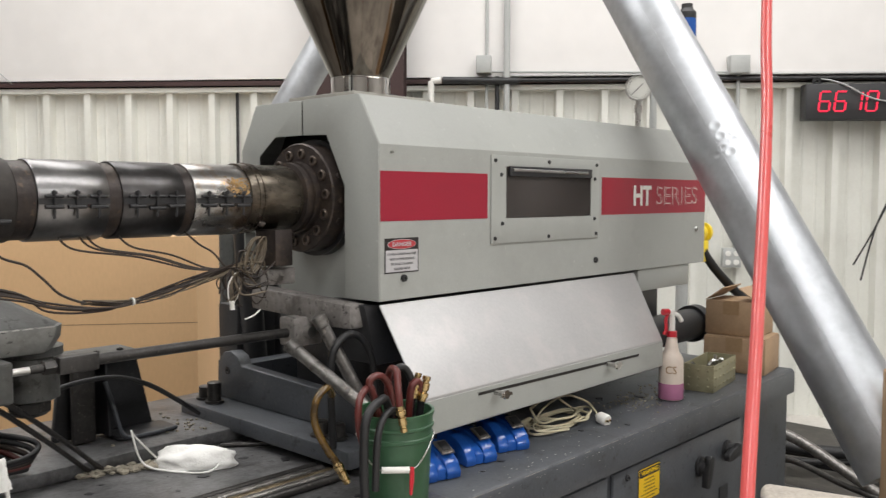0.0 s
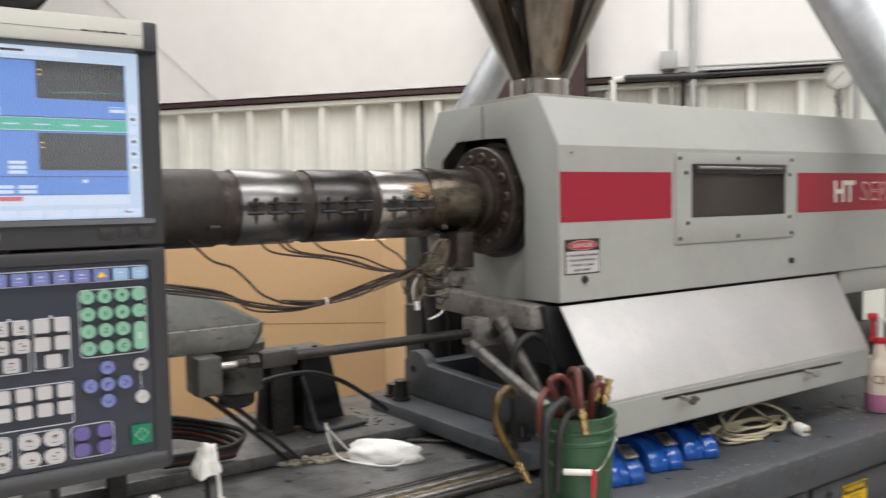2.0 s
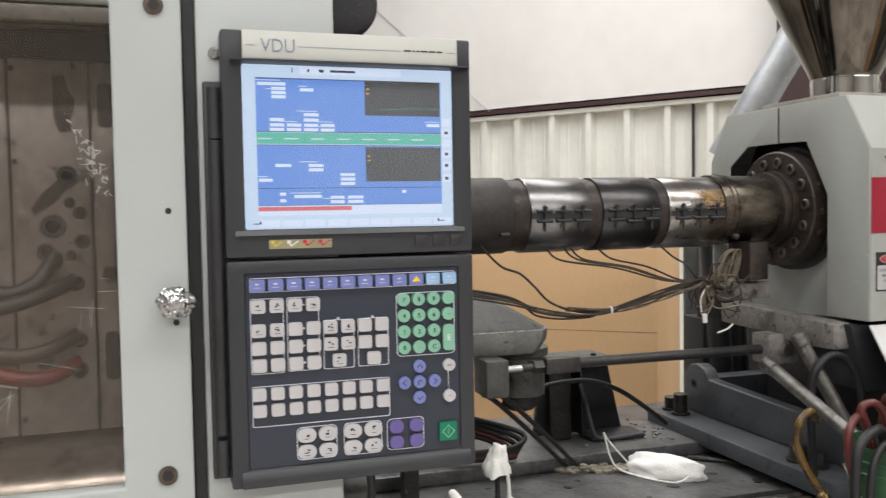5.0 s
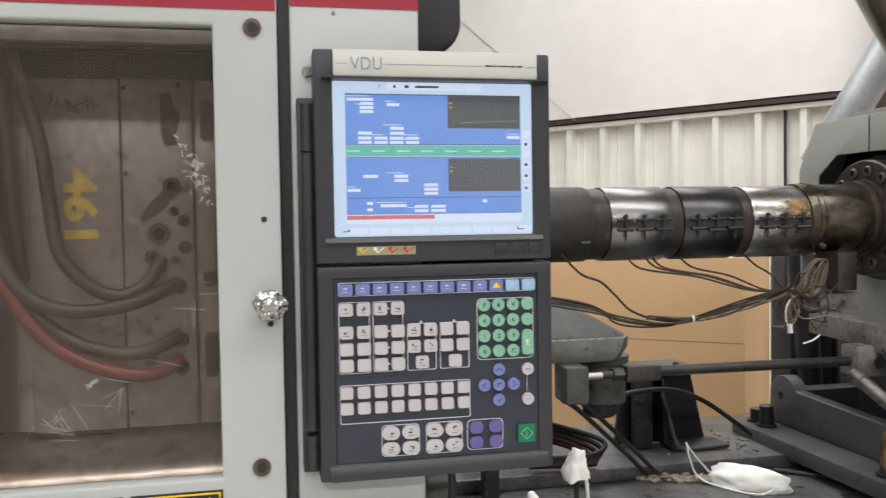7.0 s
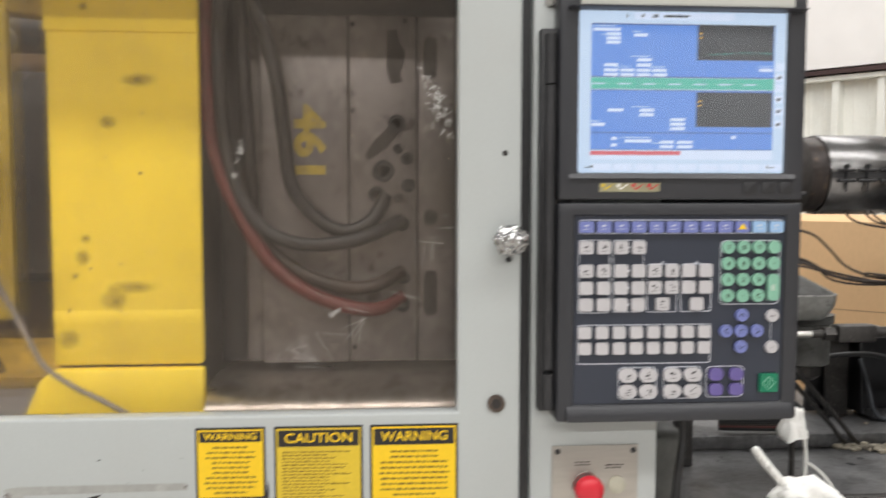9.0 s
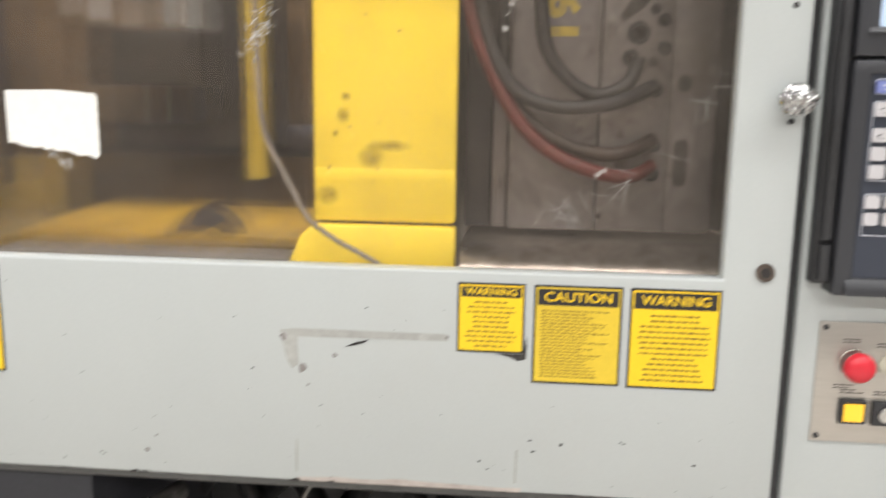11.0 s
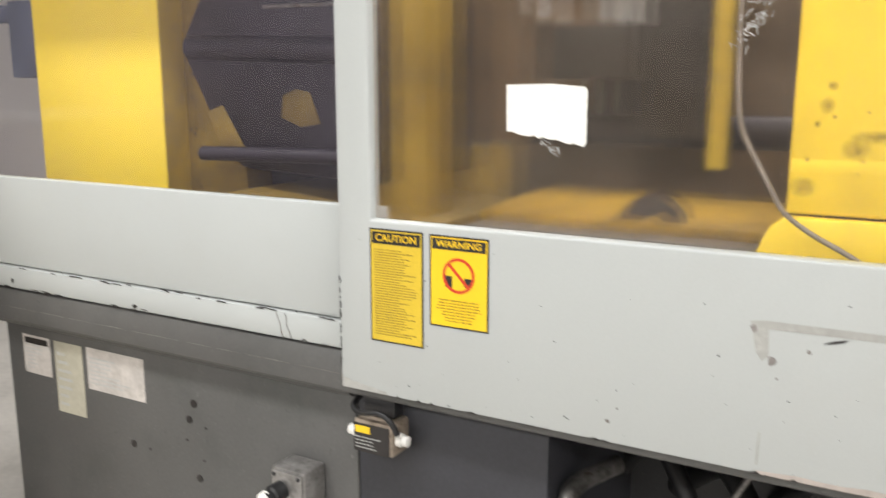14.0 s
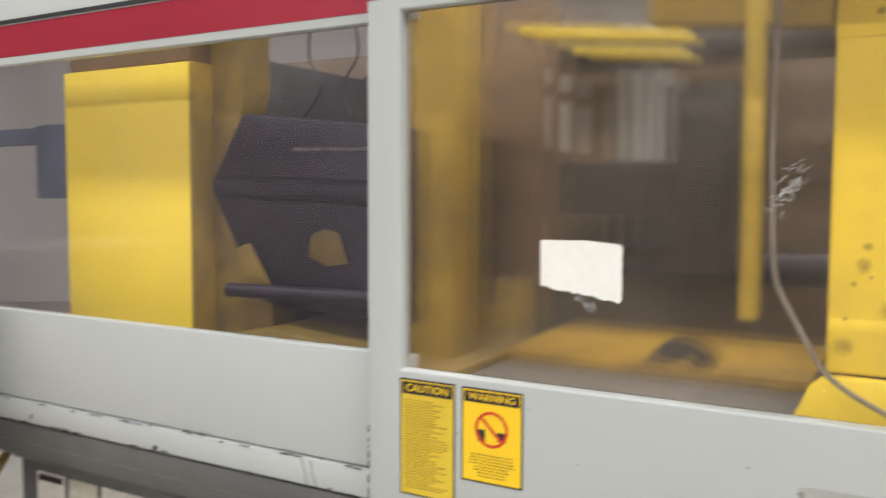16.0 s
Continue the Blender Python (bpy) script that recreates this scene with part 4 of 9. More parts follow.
def fixed_guard():
    X = -1.215
    g = thing("fixed_guard", "light grey fixed machine guard with a long clear window", "machine guard", at=(X, -2.1, 0.875))
    bm = bmesh.new()
    sheet_with_holes(bm, X - 0.03, X, [-2.80, -2.735, -1.40], [0.945, 1.165, 1.768, 1.95], [(1, 1)])
    part("guard_panel", bm, GATE, g, bevel=0.003)
    bm = bmesh.new()
    box(bm, X - 0.02, X - 0.015, -2.733, -1.402, 1.167, 1.766)
    o = part("window", bm, SHEETF, g, "scratched clear guard window")
    o.visible_shadow = False
    bm = bmesh.new()
    plate(bm, -2.80, -1.40, 1.786, 1.862, X, 0.0012)
    part("red_stripe", bm, RED, g, "red painted stripe")
    # Dark strip put in for the shadow under the guard's top lip.
    bm = bmesh.new()
    box(bm, X - 0.02, X + 0.006, -2.80, -1.40, 1.866, 1.874)
    part("lip_shadow", bm, SOOT, g)
    bm = bmesh.new()
    box(bm, X - 0.04, X + 0.008, -2.82, -1.40, 0.886, 0.942)
    part("sill_rail", bm, GATE, g, "chipped light grey sill rail", bevel=0.006)
    rnd = random.Random(11)
    bm = bmesh.new()
    for k in range(60):
        y, z = rnd.uniform(-2.8, -1.42), rnd.choice((0.886, 0.94)) + rnd.uniform(-0.002, 0.006)
        w = rnd.uniform(0.003, 0.035)
        prism(bm, [(y, z), (y + w, z - 0.001), (y + w * 0.8, z + rnd.uniform(0.001, 0.003)), (y + w * 0.2, z + 0.002)], "x", X + 0.0075, X + 0.0086)
    for y, z, a, b in ((-2.665, 0.902, 0.012, 0.02), (-2.712, 0.90, 0.008, 0.007), (-2.69, 0.936, 0.016, 0.004), (-2.06, 0.896, 0.008, 0.005), (-2.5, 0.905, 0.005, 0.008)):
        prism(bm, [(y + a * rnd.uniform(.7, 1.2) * math.cos(6.28 * k / 9), z + b * rnd.uniform(.7, 1.2) * math.sin(6.28 * k / 9)) for k in range(9)], "x", X + 0.0075, X + 0.0086)
    part("paint_chips", bm, INK, g, kind="stuff")
    rnd = random.Random(33)
    for y in (-1.648, -1.628):
        bm = bmesh.new()
        pts = [(X + 0.0082, y + rnd.uniform(-0.003, 0.003) + 0.004 * k, 0.938 - 0.0125 * k) for k in range(5)]
        tube(bm, pts, 0.0012, 6, 4)
        part("cracked_joint", bm, GREASY, g, "cracked filler joint in the sill")
    for y in (-2.74, -2.65):
        bm = bmesh.new()
        lathe(bm, (X + 0.0075, y, 0.915), (1, 0, 0), ((0, 0.010), (0.001, 0.010), (0.001, 0.004)), 12)
        part("worn_hole", bm, IRON, g)


fixed_guard()


def clamp_base():
    X = -1.235
    g = thing("clamp_bed", "dark green-grey painted steel base of the moulding machine", "machine base", at=(X, -1.8, 0))
    bm = bmesh.new()
    box(bm, -2.5, X, -2.588, -1.475, 0.0, 0.80)
    part("base_body", bm, BASEG, g, bevel=0.006)
    # This stretch of base carries the gate's shade in its dark colour.
    bm = bmesh.new()
    box(bm, -2.5, X - 0.004, -1.474, -1.07, 0.0, 0.799)
    part("recess_panel", bm, BASESHADE, g, "base panel under the gate, darkened for shade", bevel=0.004)
    bm = bmesh.new()
    prism(bm, [(X + 0.03, 0.800), (X + 0.036, 0.806), (X + 0.036, 0.84), (X + 0.022, 0.882), (-2.5, 0.882), (-2.5, 0.800)], "y", -2.86, -0.05)
    part("base_ledge", bm, BASEG, g, "dark ledge along the top of the base", bevel=0.003)
    bm = bmesh.new()
    prism(bm, [(X + 0.0005, 0.782), (X + 0.012, 0.786), (X + 0.020, 0.7995), (X + 0.0005, 0.7995)], "y", -2.60, -1.48)
    part("ledge_lip", bm, BASEG, g, bevel=0.002)
    rnd = random.Random(23)
    bm = bmesh.new()
    y = -2.85
    while y < -1.5:
        w = rnd.uniform(0.03, 0.16)
        prism(bm, [(y, 0.8395), (y + w, 0.8395), (y + w * 0.7, 0.8395 + rnd.uniform(0.0006, 0.0016)), (y + w * 0.2, 0.8401)], "x", X + 0.0345, X + 0.0366)
        y += w + rnd.uniform(0.0, 0.02)
    part("worn_edge", bm, GREASY, g, "bare worn edge of the ledge", kind="stuff")
    # Recess walls are black in place of the deep shade inside.
    bm = bmesh.new()
    box(bm, -2.5, -1.75, -1.069, 0.2, 0.0, 0.799)
    part("recess_back", bm, SOOT, g)
    bm = bmesh.new()
    box(bm, -1.749, -1.30, -0.25, 0.2, 0.0, 0.78)
    part("recess_side", bm, SOOT, g)
    for y, z, r in ((-1.923, 0.682, 0.010), (-1.940, 0.641, 0.009), (-2.130, 0.542, 0.009), (-1.917, 0.503, 0.009), (-1.95, 0.59, 0.003), (-1.89, 0.63, 0.003), (-2.075, 0.54, 0.003), (-1.90, 0.55, 0.003)):
        bm = bmesh.new()
        lathe(bm, (X + 0.0002, y, z), (1, 0, 0), ((0, r), (0.0012, r), (0.0012, r * 0.3)), 14)
        part("open_hole", bm, INK, g)
    for y0, y1, z0, z1, mat, lab in ((-2.522, -2.416, 0.657, 0.759, PLATEW, "white printed plate"), (-2.399, -2.295, 0.573, 0.758, OLDPAPER, "yellowed printed plate"), (-2.278, -2.079, 0.654, 0.760, PLATEW, "white printed data plate")):
        bm = bmesh.new()
        plate(bm, y0, y1, z0, z1, X, 0.0012)
        p = part("data_plate", bm, mat, g, lab)
        fine_print(p, y0 + 0.01, y1 - 0.02, z0 + 0.012, z1 - 0.02, X + 0.0013, BOXG, 7, int(y0 * -100), (0.3, 0.95), thick=0.35)
        if lab == "white printed plate":
            bm = bmesh.new()
            plate(bm, y0 + 0.008, y1 - 0.008, z1 - 0.022, z1 - 0.006, X + 0.0013, 0.0004)
            part("plate_header", bm, INK, p)


clamp_base()


def base_fittings():
    # solenoid valve block with a black name plate
    t = thing("valve_block", "small dirty steel solenoid valve with a black and yellow plate", "valve", at=(-1.2, -1.4, 0.70))
    bm = bmesh.new()
    box(bm, -1.26, -1.182, -1.446, -1.358, 0.698, 0.764)
    part("valve_body", bm, VALVEB, t, bevel=0.006)
    bm = bmesh.new()
    box(bm, -1.1815, -1.179, -1.443, -1.364, 0.701, 0.757)
    p = part("name_plate", bm, INK, t)
    bm = bmesh.new()
    plate(bm, -1.439, -1.406, 0.739, 0.753, -1.1788, 0.0004)
    part("yellow_mark", bm, LABELY, p)
    fine_print(p, -1.439, -1.370, 0.706, 0.734, -1.1788, BOXG, 4, 5, thick=0.3)
    for y, s in ((-1.446, -1), (-1.358, 1)):
        bm = bmesh.new()
        lathe(bm, (-1.203, y, 0.730), (0, s, 0), ((0, 0.013), (0.01, 0.013), (0.01, 0.0095), (0.022, 0.0105), (0.024, 0.007)), 18)
        part("coil_cap", bm, PAPER, t, "yellowed white coil end cap")
    bm = bmesh.new()
    box(bm, -1.25, -1.21, -1.44, -1.37, 0.7645, 0.80)
    part("bracket", bm, SOOT, t, bevel=0.003)
    bm = bmesh.new()
    tube(bm, [(-1.235, -1.462, 0.79), (-1.20, -1.458, 0.782), (-1.18, -1.43, 0.778), (-1.178, -1.385, 0.785), (-1.18, -1.36, 0.772), (-1.19, -1.352, 0.745)], 0.0055, 10)
    part("valve_lead", bm, BLACK, t, "black lead looped over the valve")
    # limit switch
    t = thing("limit_switch", "grey cast limit switch box with a black plunger", "switch", at=(-1.2, -1.60, 0.54))
    bm = bmesh.new()
    box(bm, -1.234, -1.165, -1.64, -1.555, 0.51, 0.628)
    part("body", bm, CASTL, t, bevel=0.007)
    bm = bmesh.new()
    box(bm, -1.1648, -1.159, -1.636, -1.559, 0.514, 0.624)
    p = part("lid", bm, CASTL, t, bevel=0.003)
    for y in (-1.628, -1.567):
        for z in (0.522, 0.616):
            bm = bmesh.new()
            bolt_head(bm, (-1.159, y, z), (1, 0, 0), 0.004)
            part("screw", bm, SOOT, p)
    bm = bmesh.new()
    lathe(bm, (-1.159, -1.61, 0.585), (1, -0.15, -0.1), ((0, 0.02), (0.025, 0.02), (0.03, 0.016), (0.045, 0.016)), 18)
    part("plunger", bm, BLACK, t)
    bm = bmesh.new()
    lathe(bm, (-1.122, -1.617, 0.581), (1, -0.15, -0.1), ((0, 0.017), (0.012, 0.016), (0.018, 0.008)), 18)
    part("plunger_cap", bm, WHITEP, t)
    # hoses and fittings in the recess under the gate
    for k, (y, z) in enumerate(((-1.0, 0.70), (-0.86, 0.67), (-0.66, 0.69), (-0.45, 0.70))):
        bm = bmesh.new()
        tube(bm, [(-1.74, y - 0.1, 0.50), (-1.64, y, z - 0.06), (-1.58, y + 0.05, z - 0.05), (-1.55, y + 0.12, z - 0.16), (-1.6, y + 0.2, 0.3)], 0.02 + 0.004 * (k % 2), 12)
        solid("hydraulic_hose", bm, BLACK, "thick black hydraulic hose in the base recess", "hose", group="hoses under the gate")
    t = thing("hose_elbow", "grey steel hydraulic elbow in the base recess", "pipe fitting", at=(-1.3, -1.02, 0.6))
    bm = bmesh.new()
    tube(bm, [(-1.42, -1.0, 0.675), (-1.32, -1.045, 0.665), (-1.285, -1.052, 0.635), (-1.28, -1.054, 0.555)], 0.018, 14)
    part("elbow", bm, CASTB, t)
    bm = bmesh.new()
    lathe(bm, (-1.283, -1.053, 0.61), (0, 0, -1), ((0, 0.027), (0.03, 0.027)), 6)
    part("nut", bm, CASTB, t)
    bm = bmesh.new()
    tube(bm, [(-1.50, -0.86, 0.50), (-1.48, -0.80, 0.62), (-1.47, -0.76, 0.70), (-1.5, -0.72, 0.78)], 0.006, 10)
    solid("steel_line", bm, CASTB, "bent tarnished steel pipe in the base recess", "pipe")


base_fittings()


def broom():
    t = thing("broom", "wooden broom handle with a black ferrule leaning by the base", "broom", at=(-1.6, -3.3, 0))
    bm = bmesh.new()
    cyl(bm, (-1.50, -2.82, 0.93), (-1.06, -3.02, 0.12), 0.0125, seg=14)
    part("handle", bm, WOODH, t)
    bm = bmesh.new()
    lathe(bm, (-1.066, -3.017, 0.13), (0.47, -0.22, -0.85), ((0, 0.02), (0.08, 0.022), (0.1, 0.03)), 14)
    part("ferrule", bm, SOOT, t)
    bm = bmesh.new()
    box(bm, -1.2, -0.85, -3.09, -3.02, 0.0, 0.06)
    part("brush_head", bm, SOOT, t, bevel=0.008)


broom()


def platen_zone():
    # moving platen
    t = thing("moving_platen", "scuffed yellow painted moving platen inside the guard", "platen", at=(-1.6, -0.6, 0.85))
    bm = bmesh.new()
    prism(bm, [(-0.724, 1.192), (-0.502, 1.192), (-0.502, 1.98), (-0.724, 1.98)], "x", -1.334, -1.32)
    part("platen_face", bm, YELLOW, t, bevel=0.006)
    bm = bmesh.new()
    box(bm, -2.15, -1.335, -0.722, -0.515, 1.10, 1.98)
    part("platen_body", bm, IRON, t, bevel=0.004)
    bm = bmesh.new()
    prism(bm, [(-0.775, 1.10), (-0.501, 1.10), (-0.501, 1.188), (-0.724, 1.188), (-0.745, 1.17)], "x", -1.334, -1.312)
    part("platen_shoe", bm, YELLOW, t, bevel=0.006)
    bm = bmesh.new()
    box(bm, -1.3195, -1.3165, -0.724, -0.503, 1.69, 1.98)
    part("cover_strip", bm, YELLOW, t, bevel=0.001)
    rnd = random.Random(5)
    bm = bmesh.new()
    for k in range(30):
        y, z = rnd.uniform(-0.71, -0.51), rnd.uniform(1.2, 1.7)
        r = 0.0008 + 0.003 * rnd.random() ** 3
        prism(bm, [(y + r * rnd.uniform(.5, 1.3) * math.cos(6.28 * j / 7), z + r * rnd.uniform(.5, 1.3) * math.sin(6.28 * j / 7)) for j in range(7)], "x", -1.3198, -1.3192)
    part("stains", bm, STAIN, t, "dark grease stains", kind="stuff")
    for y, z, a, b in ((-0.634, 1.292, 0.024, 0.019), (-0.606, 1.311, 0.040, 0.011), (-0.702, 1.233, 0.021, 0.018), (-0.677, 1.356, 0.013, 0.015), (-0.672, 1.384, 0.009, 0.009), (-0.689, 1.328, 0.006, 0.006), (-0.636, 1.557, 0.015, 0.012), (-0.666, 1.725, 0.008, 0.008), (-0.59, 1.62, 0.03, 0.012)):
        bm = bmesh.new()
        xs = -1.3161 if z > 1.69 else -1.3194
        prism(bm, [(y + a * math.cos(6.283 * j / 14), z + b * math.sin(6.283 * j / 14)) for j in range(14)], "x", xs, xs + 0.0003)
        o = part("smear", bm, SMEAR, t, "dark greasy smear on the paint")
        o.visible_shadow = False
    bm = bmesh.new()
    prism(bm, [(-1.3199, 1.256), (-1.3192, 1.261), (-1.319, 1.266), (-1.3192, 1.271), (-1.3199, 1.276)], "y", -0.722, -0.504)
    part("pressed_ridge", bm, YELLOW, t)
    # mould half with coolant hoses
    t = thing("mould", "oily grey steel injection mould bolted between the platens", "mould", at=(-1.6, -0.3, 1.18))
    XM = -1.40
    bm = bmesh.new()
    box(bm, -2.1, XM, -0.424, -0.2845, 1.176, 1.735)
    p = part("mould_plate", bm, MOLD, t, bevel=0.003)
    me = letters("461", 0.052, Matrix.Translation((XM + 0.0015, -0.345, 1.538)) @ FACE_X @ Matrix.Rotation(radians(-90), 4, "Z"), wide=0.112, bold=0.003)
    me.materials.append(PAINTY)
    part("painted_number", me, PAINTY, p)
    # faint pen scrawl above the number
    rnd = random.Random(14)
    bm = bmesh.new()
    for k in range(6):
        y, z = -0.385 + 0.013 * k, 1.70 - 0.003 * (k % 3)
        tube(bm, [(XM + 0.0004, y + rnd.uniform(-.008, .008), z + rnd.uniform(-.016, .016)) for _ in range(4)], 0.0009, 5, 5)
    part("pen_marks", bm, INK, p, "faint dark pen scrawl", kind="stuff")
    bm = bmesh.new()
    box(bm, -2.1, XM - 0.002, -0.2825, -0.1735, 1.176, 1.737)
    p = part("mould_plate", bm, MOLD, t, bevel=0.003)
    for y, z in ((-0.277, 1.722), (-0.277, 1.585), (-0.193, 1.728), (-0.276, 1.20)):
        bm = bmesh.new()
        lathe(bm, (XM - 0.0022, y, z), (1, 0, 0), ((0, 0.0042), (0.0006, 0.0042), (0.0006, 0.001)), 10)
        part("tapped_hole", bm, INK, p)
    bm = bmesh.new()
    box(bm, -2.1, XM - 0.03, -0.495, -0.452, 1.174, 1.79)
    part("clamp_plate", bm, SOOT, t, bevel=0.003)
    bm = bmesh.new()
    box(bm, -2.1, XM - 0.015, -0.4505, -0.4255, 1.176, 1.735)
    part("ejector_plate", bm, MOLD, t, bevel=0.003)
    # Dark block fills the dark zone above the mould plates.
    bm = bmesh.new()
    box(bm, -2.1, XM - 0.03, -0.4505, -0.10, 1.7375, 1.90)
    part("upper_dark_block", bm, SOOT, t, bevel=0.003)
    bm = bmesh.new()
    box(bm, -2.1, XM - 0.012, -0.1725, -0.10, 1.174, 1.737)
    p = part("rear_clamp_plate", bm, MOLD, t, bevel=0.003)
    for z0, z1 in ((1.638, 1.705), (1.40, 1.425), (1.25, 1.325)):
        bm = bmesh.new()
        prism(bm, round_rect(-0.162, -0.14, z0, z1, 0.009), "x", XM - 0.0118, XM - 0.0105)
        part("slot", bm, IRON, p, "dark oily clamp slot")
    bm = bmesh.new()
    box(bm, -2.1, XM - 0.05, -0.099, 0.06, 1.174, 1.95)
    part("fixed_platen", bm, IRON, t, bevel=0.003)
    # Grey bar stands in for the pale band along the window's top.
    bm = bmesh.new()
    box(bm, -1.345, -1.325, -0.50, -0.128, 1.777, 1.80)
    u = thing("upper_bar", "dull grey bar across the top of the gate window", "rail", at=(-1.335, -0.3, 1.777))
    part("rail_bar", bm, CASTL2, u, bevel=0.004)
    bm = bmesh.new()
    box(bm, -1.365, -1.346, -0.50, -0.128, 1.77, 1.95)
    part("rail_backing", bm, IRON, u, bevel=0.003)
    # ports and oily sockets in the side of the mould
    for y, z, r in ((-0.228, 1.488, 0.018), (-0.190, 1.508, 0.010), (-0.188, 1.465, 0.011), (-0.239, 1.45, 0.013), (-0.204, 1.524, 0.008), (-0.206, 1.564, 0.015), (-0.196, 1.315, 0.011), (-0.198, 1.402, 0.012), (-0.228, 1.436, 0.012), (-0.197, 1.27, 0.012), (-0.204, 1.445, 0.007)):
        bm = bmesh.new()
        lathe(bm, (XM - 0.003, y, z), (1, 0, 0), ((0, r), (0.006, r), (0.006, r * 0.55), (0.001, r * 0.5)), 16)
        part("water_port", bm, SOOT, t)
    bm = bmesh.new()
    prism(bm, [(-0.222, 1.712), (-0.206, 1.715), (-0.2, 1.69), (-0.192, 1.68), (-0.194, 1.66), (-0.2, 1.645), (-0.196, 1.632), (-0.215, 1.628), (-0.222, 1.65)], "x", XM - 0.0018, XM - 0.001)
    prism(bm, [(-0.215, 1.562), (-0.198, 1.555), (-0.222, 1.525), (-0.252, 1.505), (-0.258, 1.514), (-0.24, 1.54)], "x", XM - 0.0018, XM - 0.001)
    part("oil_streaks", bm, IRON, t, "dark wet oil streaks", kind="stuff")
    hoses = (((-1.348, -0.497, 1.95), (-1.348, -0.498, 1.66), (-1.348, -0.495, 1.56), (-1.35, -0.483, 1.50), (-1.35, -0.457, 1.435), (-1.35, -0.411, 1.353), (-1.35, -0.356, 1.303), (-1.35, -0.288, 1.275), (-1.36, -0.235, 1.269), (-1.395, -0.199, 1.283), REDHOSE, "dull red"),
             ((-1.376, -0.478, 1.95), (-1.374, -0.484, 1.60), (-1.37, -0.464, 1.45), (-1.365, -0.412, 1.371), (-1.36, -0.350, 1.323), (-1.36, -0.287, 1.303), (-1.365, -0.241, 1.306), (-1.395, -0.199, 1.324), WIRE, "dark red-brown"),
             ((-1.36, -0.468, 1.95), (-1.355, -0.476, 1.76), (-1.35, -0.479, 1.67), (-1.35, -0.475, 1.577), (-1.348, -0.457, 1.47), (-1.345, -0.416, 1.40), (-1.345, -0.357, 1.374), (-1.345, -0.290, 1.376), (-1.36, -0.24, 1.390), (-1.395, -0.2, 1.408), BLACK, "black"),
             ((-1.375, -0.45, 1.95), (-1.365, -0.434, 1.77), (-1.36, -0.408, 1.69), (-1.358, -0.391, 1.62), (-1.358, -0.382, 1.545), (-1.36, -0.370, 1.462), (-1.365, -0.334, 1.414), (-1.368, -0.289, 1.392), (-1.37, -0.246, 1.41), (-1.395, -0.226, 1.447), BLACK, "black"),
             ((-1.385, -0.44, 1.95), (-1.38, -0.448, 1.75), (-1.38, -0.445, 1.62), (-1.382, -0.440, 1.53), (-1.392, -0.437, 1.46), (-1.412, -0.436, 1.42), BLACK, "black"))
    for *pts, mat, lab in hoses:
        bm = bmesh.new()
        tube(bm, pts, 0.0114, 12)
        solid("coolant_hose", bm, mat, "%s rubber coolant hose looping to the mould" % lab, "hose", group="mould hoses")
    # bright bed rail under the mould
    t = thing("bed_rail", "shiny worn steel bed rail below the mould", "rail", at=(-1.4, -0.3, 0.9))
    bm = bmesh.new()
    arc = [(-1.25 - 0.11 * (1 - math.cos(a)), 1.128 + 0.042 * math.sin(a)) for a in (radians(7.5 * k) for k in range(13))]
    prism(bm, [(-1.25, 1.06)] + arc + [(-1.75, 1.14), (-1.75, 1.06)], "y", -0.49, -0.05)
    part("rail_cover", bm, RAIL, t, sharp=30)
    # tie bars
    for x, z in ((-2.2, 1.86), (-2.2, 1.26)):
        bm = bmesh.new()
        cyl(bm, (x - 0.1, -2.05, z), (x - 0.1, -0.73, z), 0.045 if z < 1.5 else 0.055, seg=24)
        solid("tie_bar", bm, TOGGLE if z < 1.5 else IRON, "dark oily steel tie bar of the clamp", "tie bar", group="tie bars")
    # yellow tray and stands
    t = thing("drop_tray", "yellow painted drop tray with a dark arched cut-out", "tray", at=(-1.7, -1.1, 0.9))
    bm = bmesh.new()
    prism(bm, [(-1.66, 1.085), (-1.66, 1.103), (-2.0, 1.119), (-2.0, 1.084), (-1.68, 1.07)], "y", -1.42, -0.78)
    part("tray_slope", bm, YTRAY, t, bevel=0.002)
    bm = bmesh.new()
    lathe(bm, (-1.70, -1.03, 1.085), (1, 0, 0.2), ((0, 0.075), (0.012, 0.075), (0.012, 0.028), (0, 0.028)), 28, caps=False)
    part("arch", bm, RUST, t)
    bm = bmesh.new()
    box(bm, -1.655, -1.25, -1.42, -0.78, 1.03, 1.082)
    part("tray_lip", bm, GREASY, t, "greasy grey bed in front of the tray", bevel=0.003)
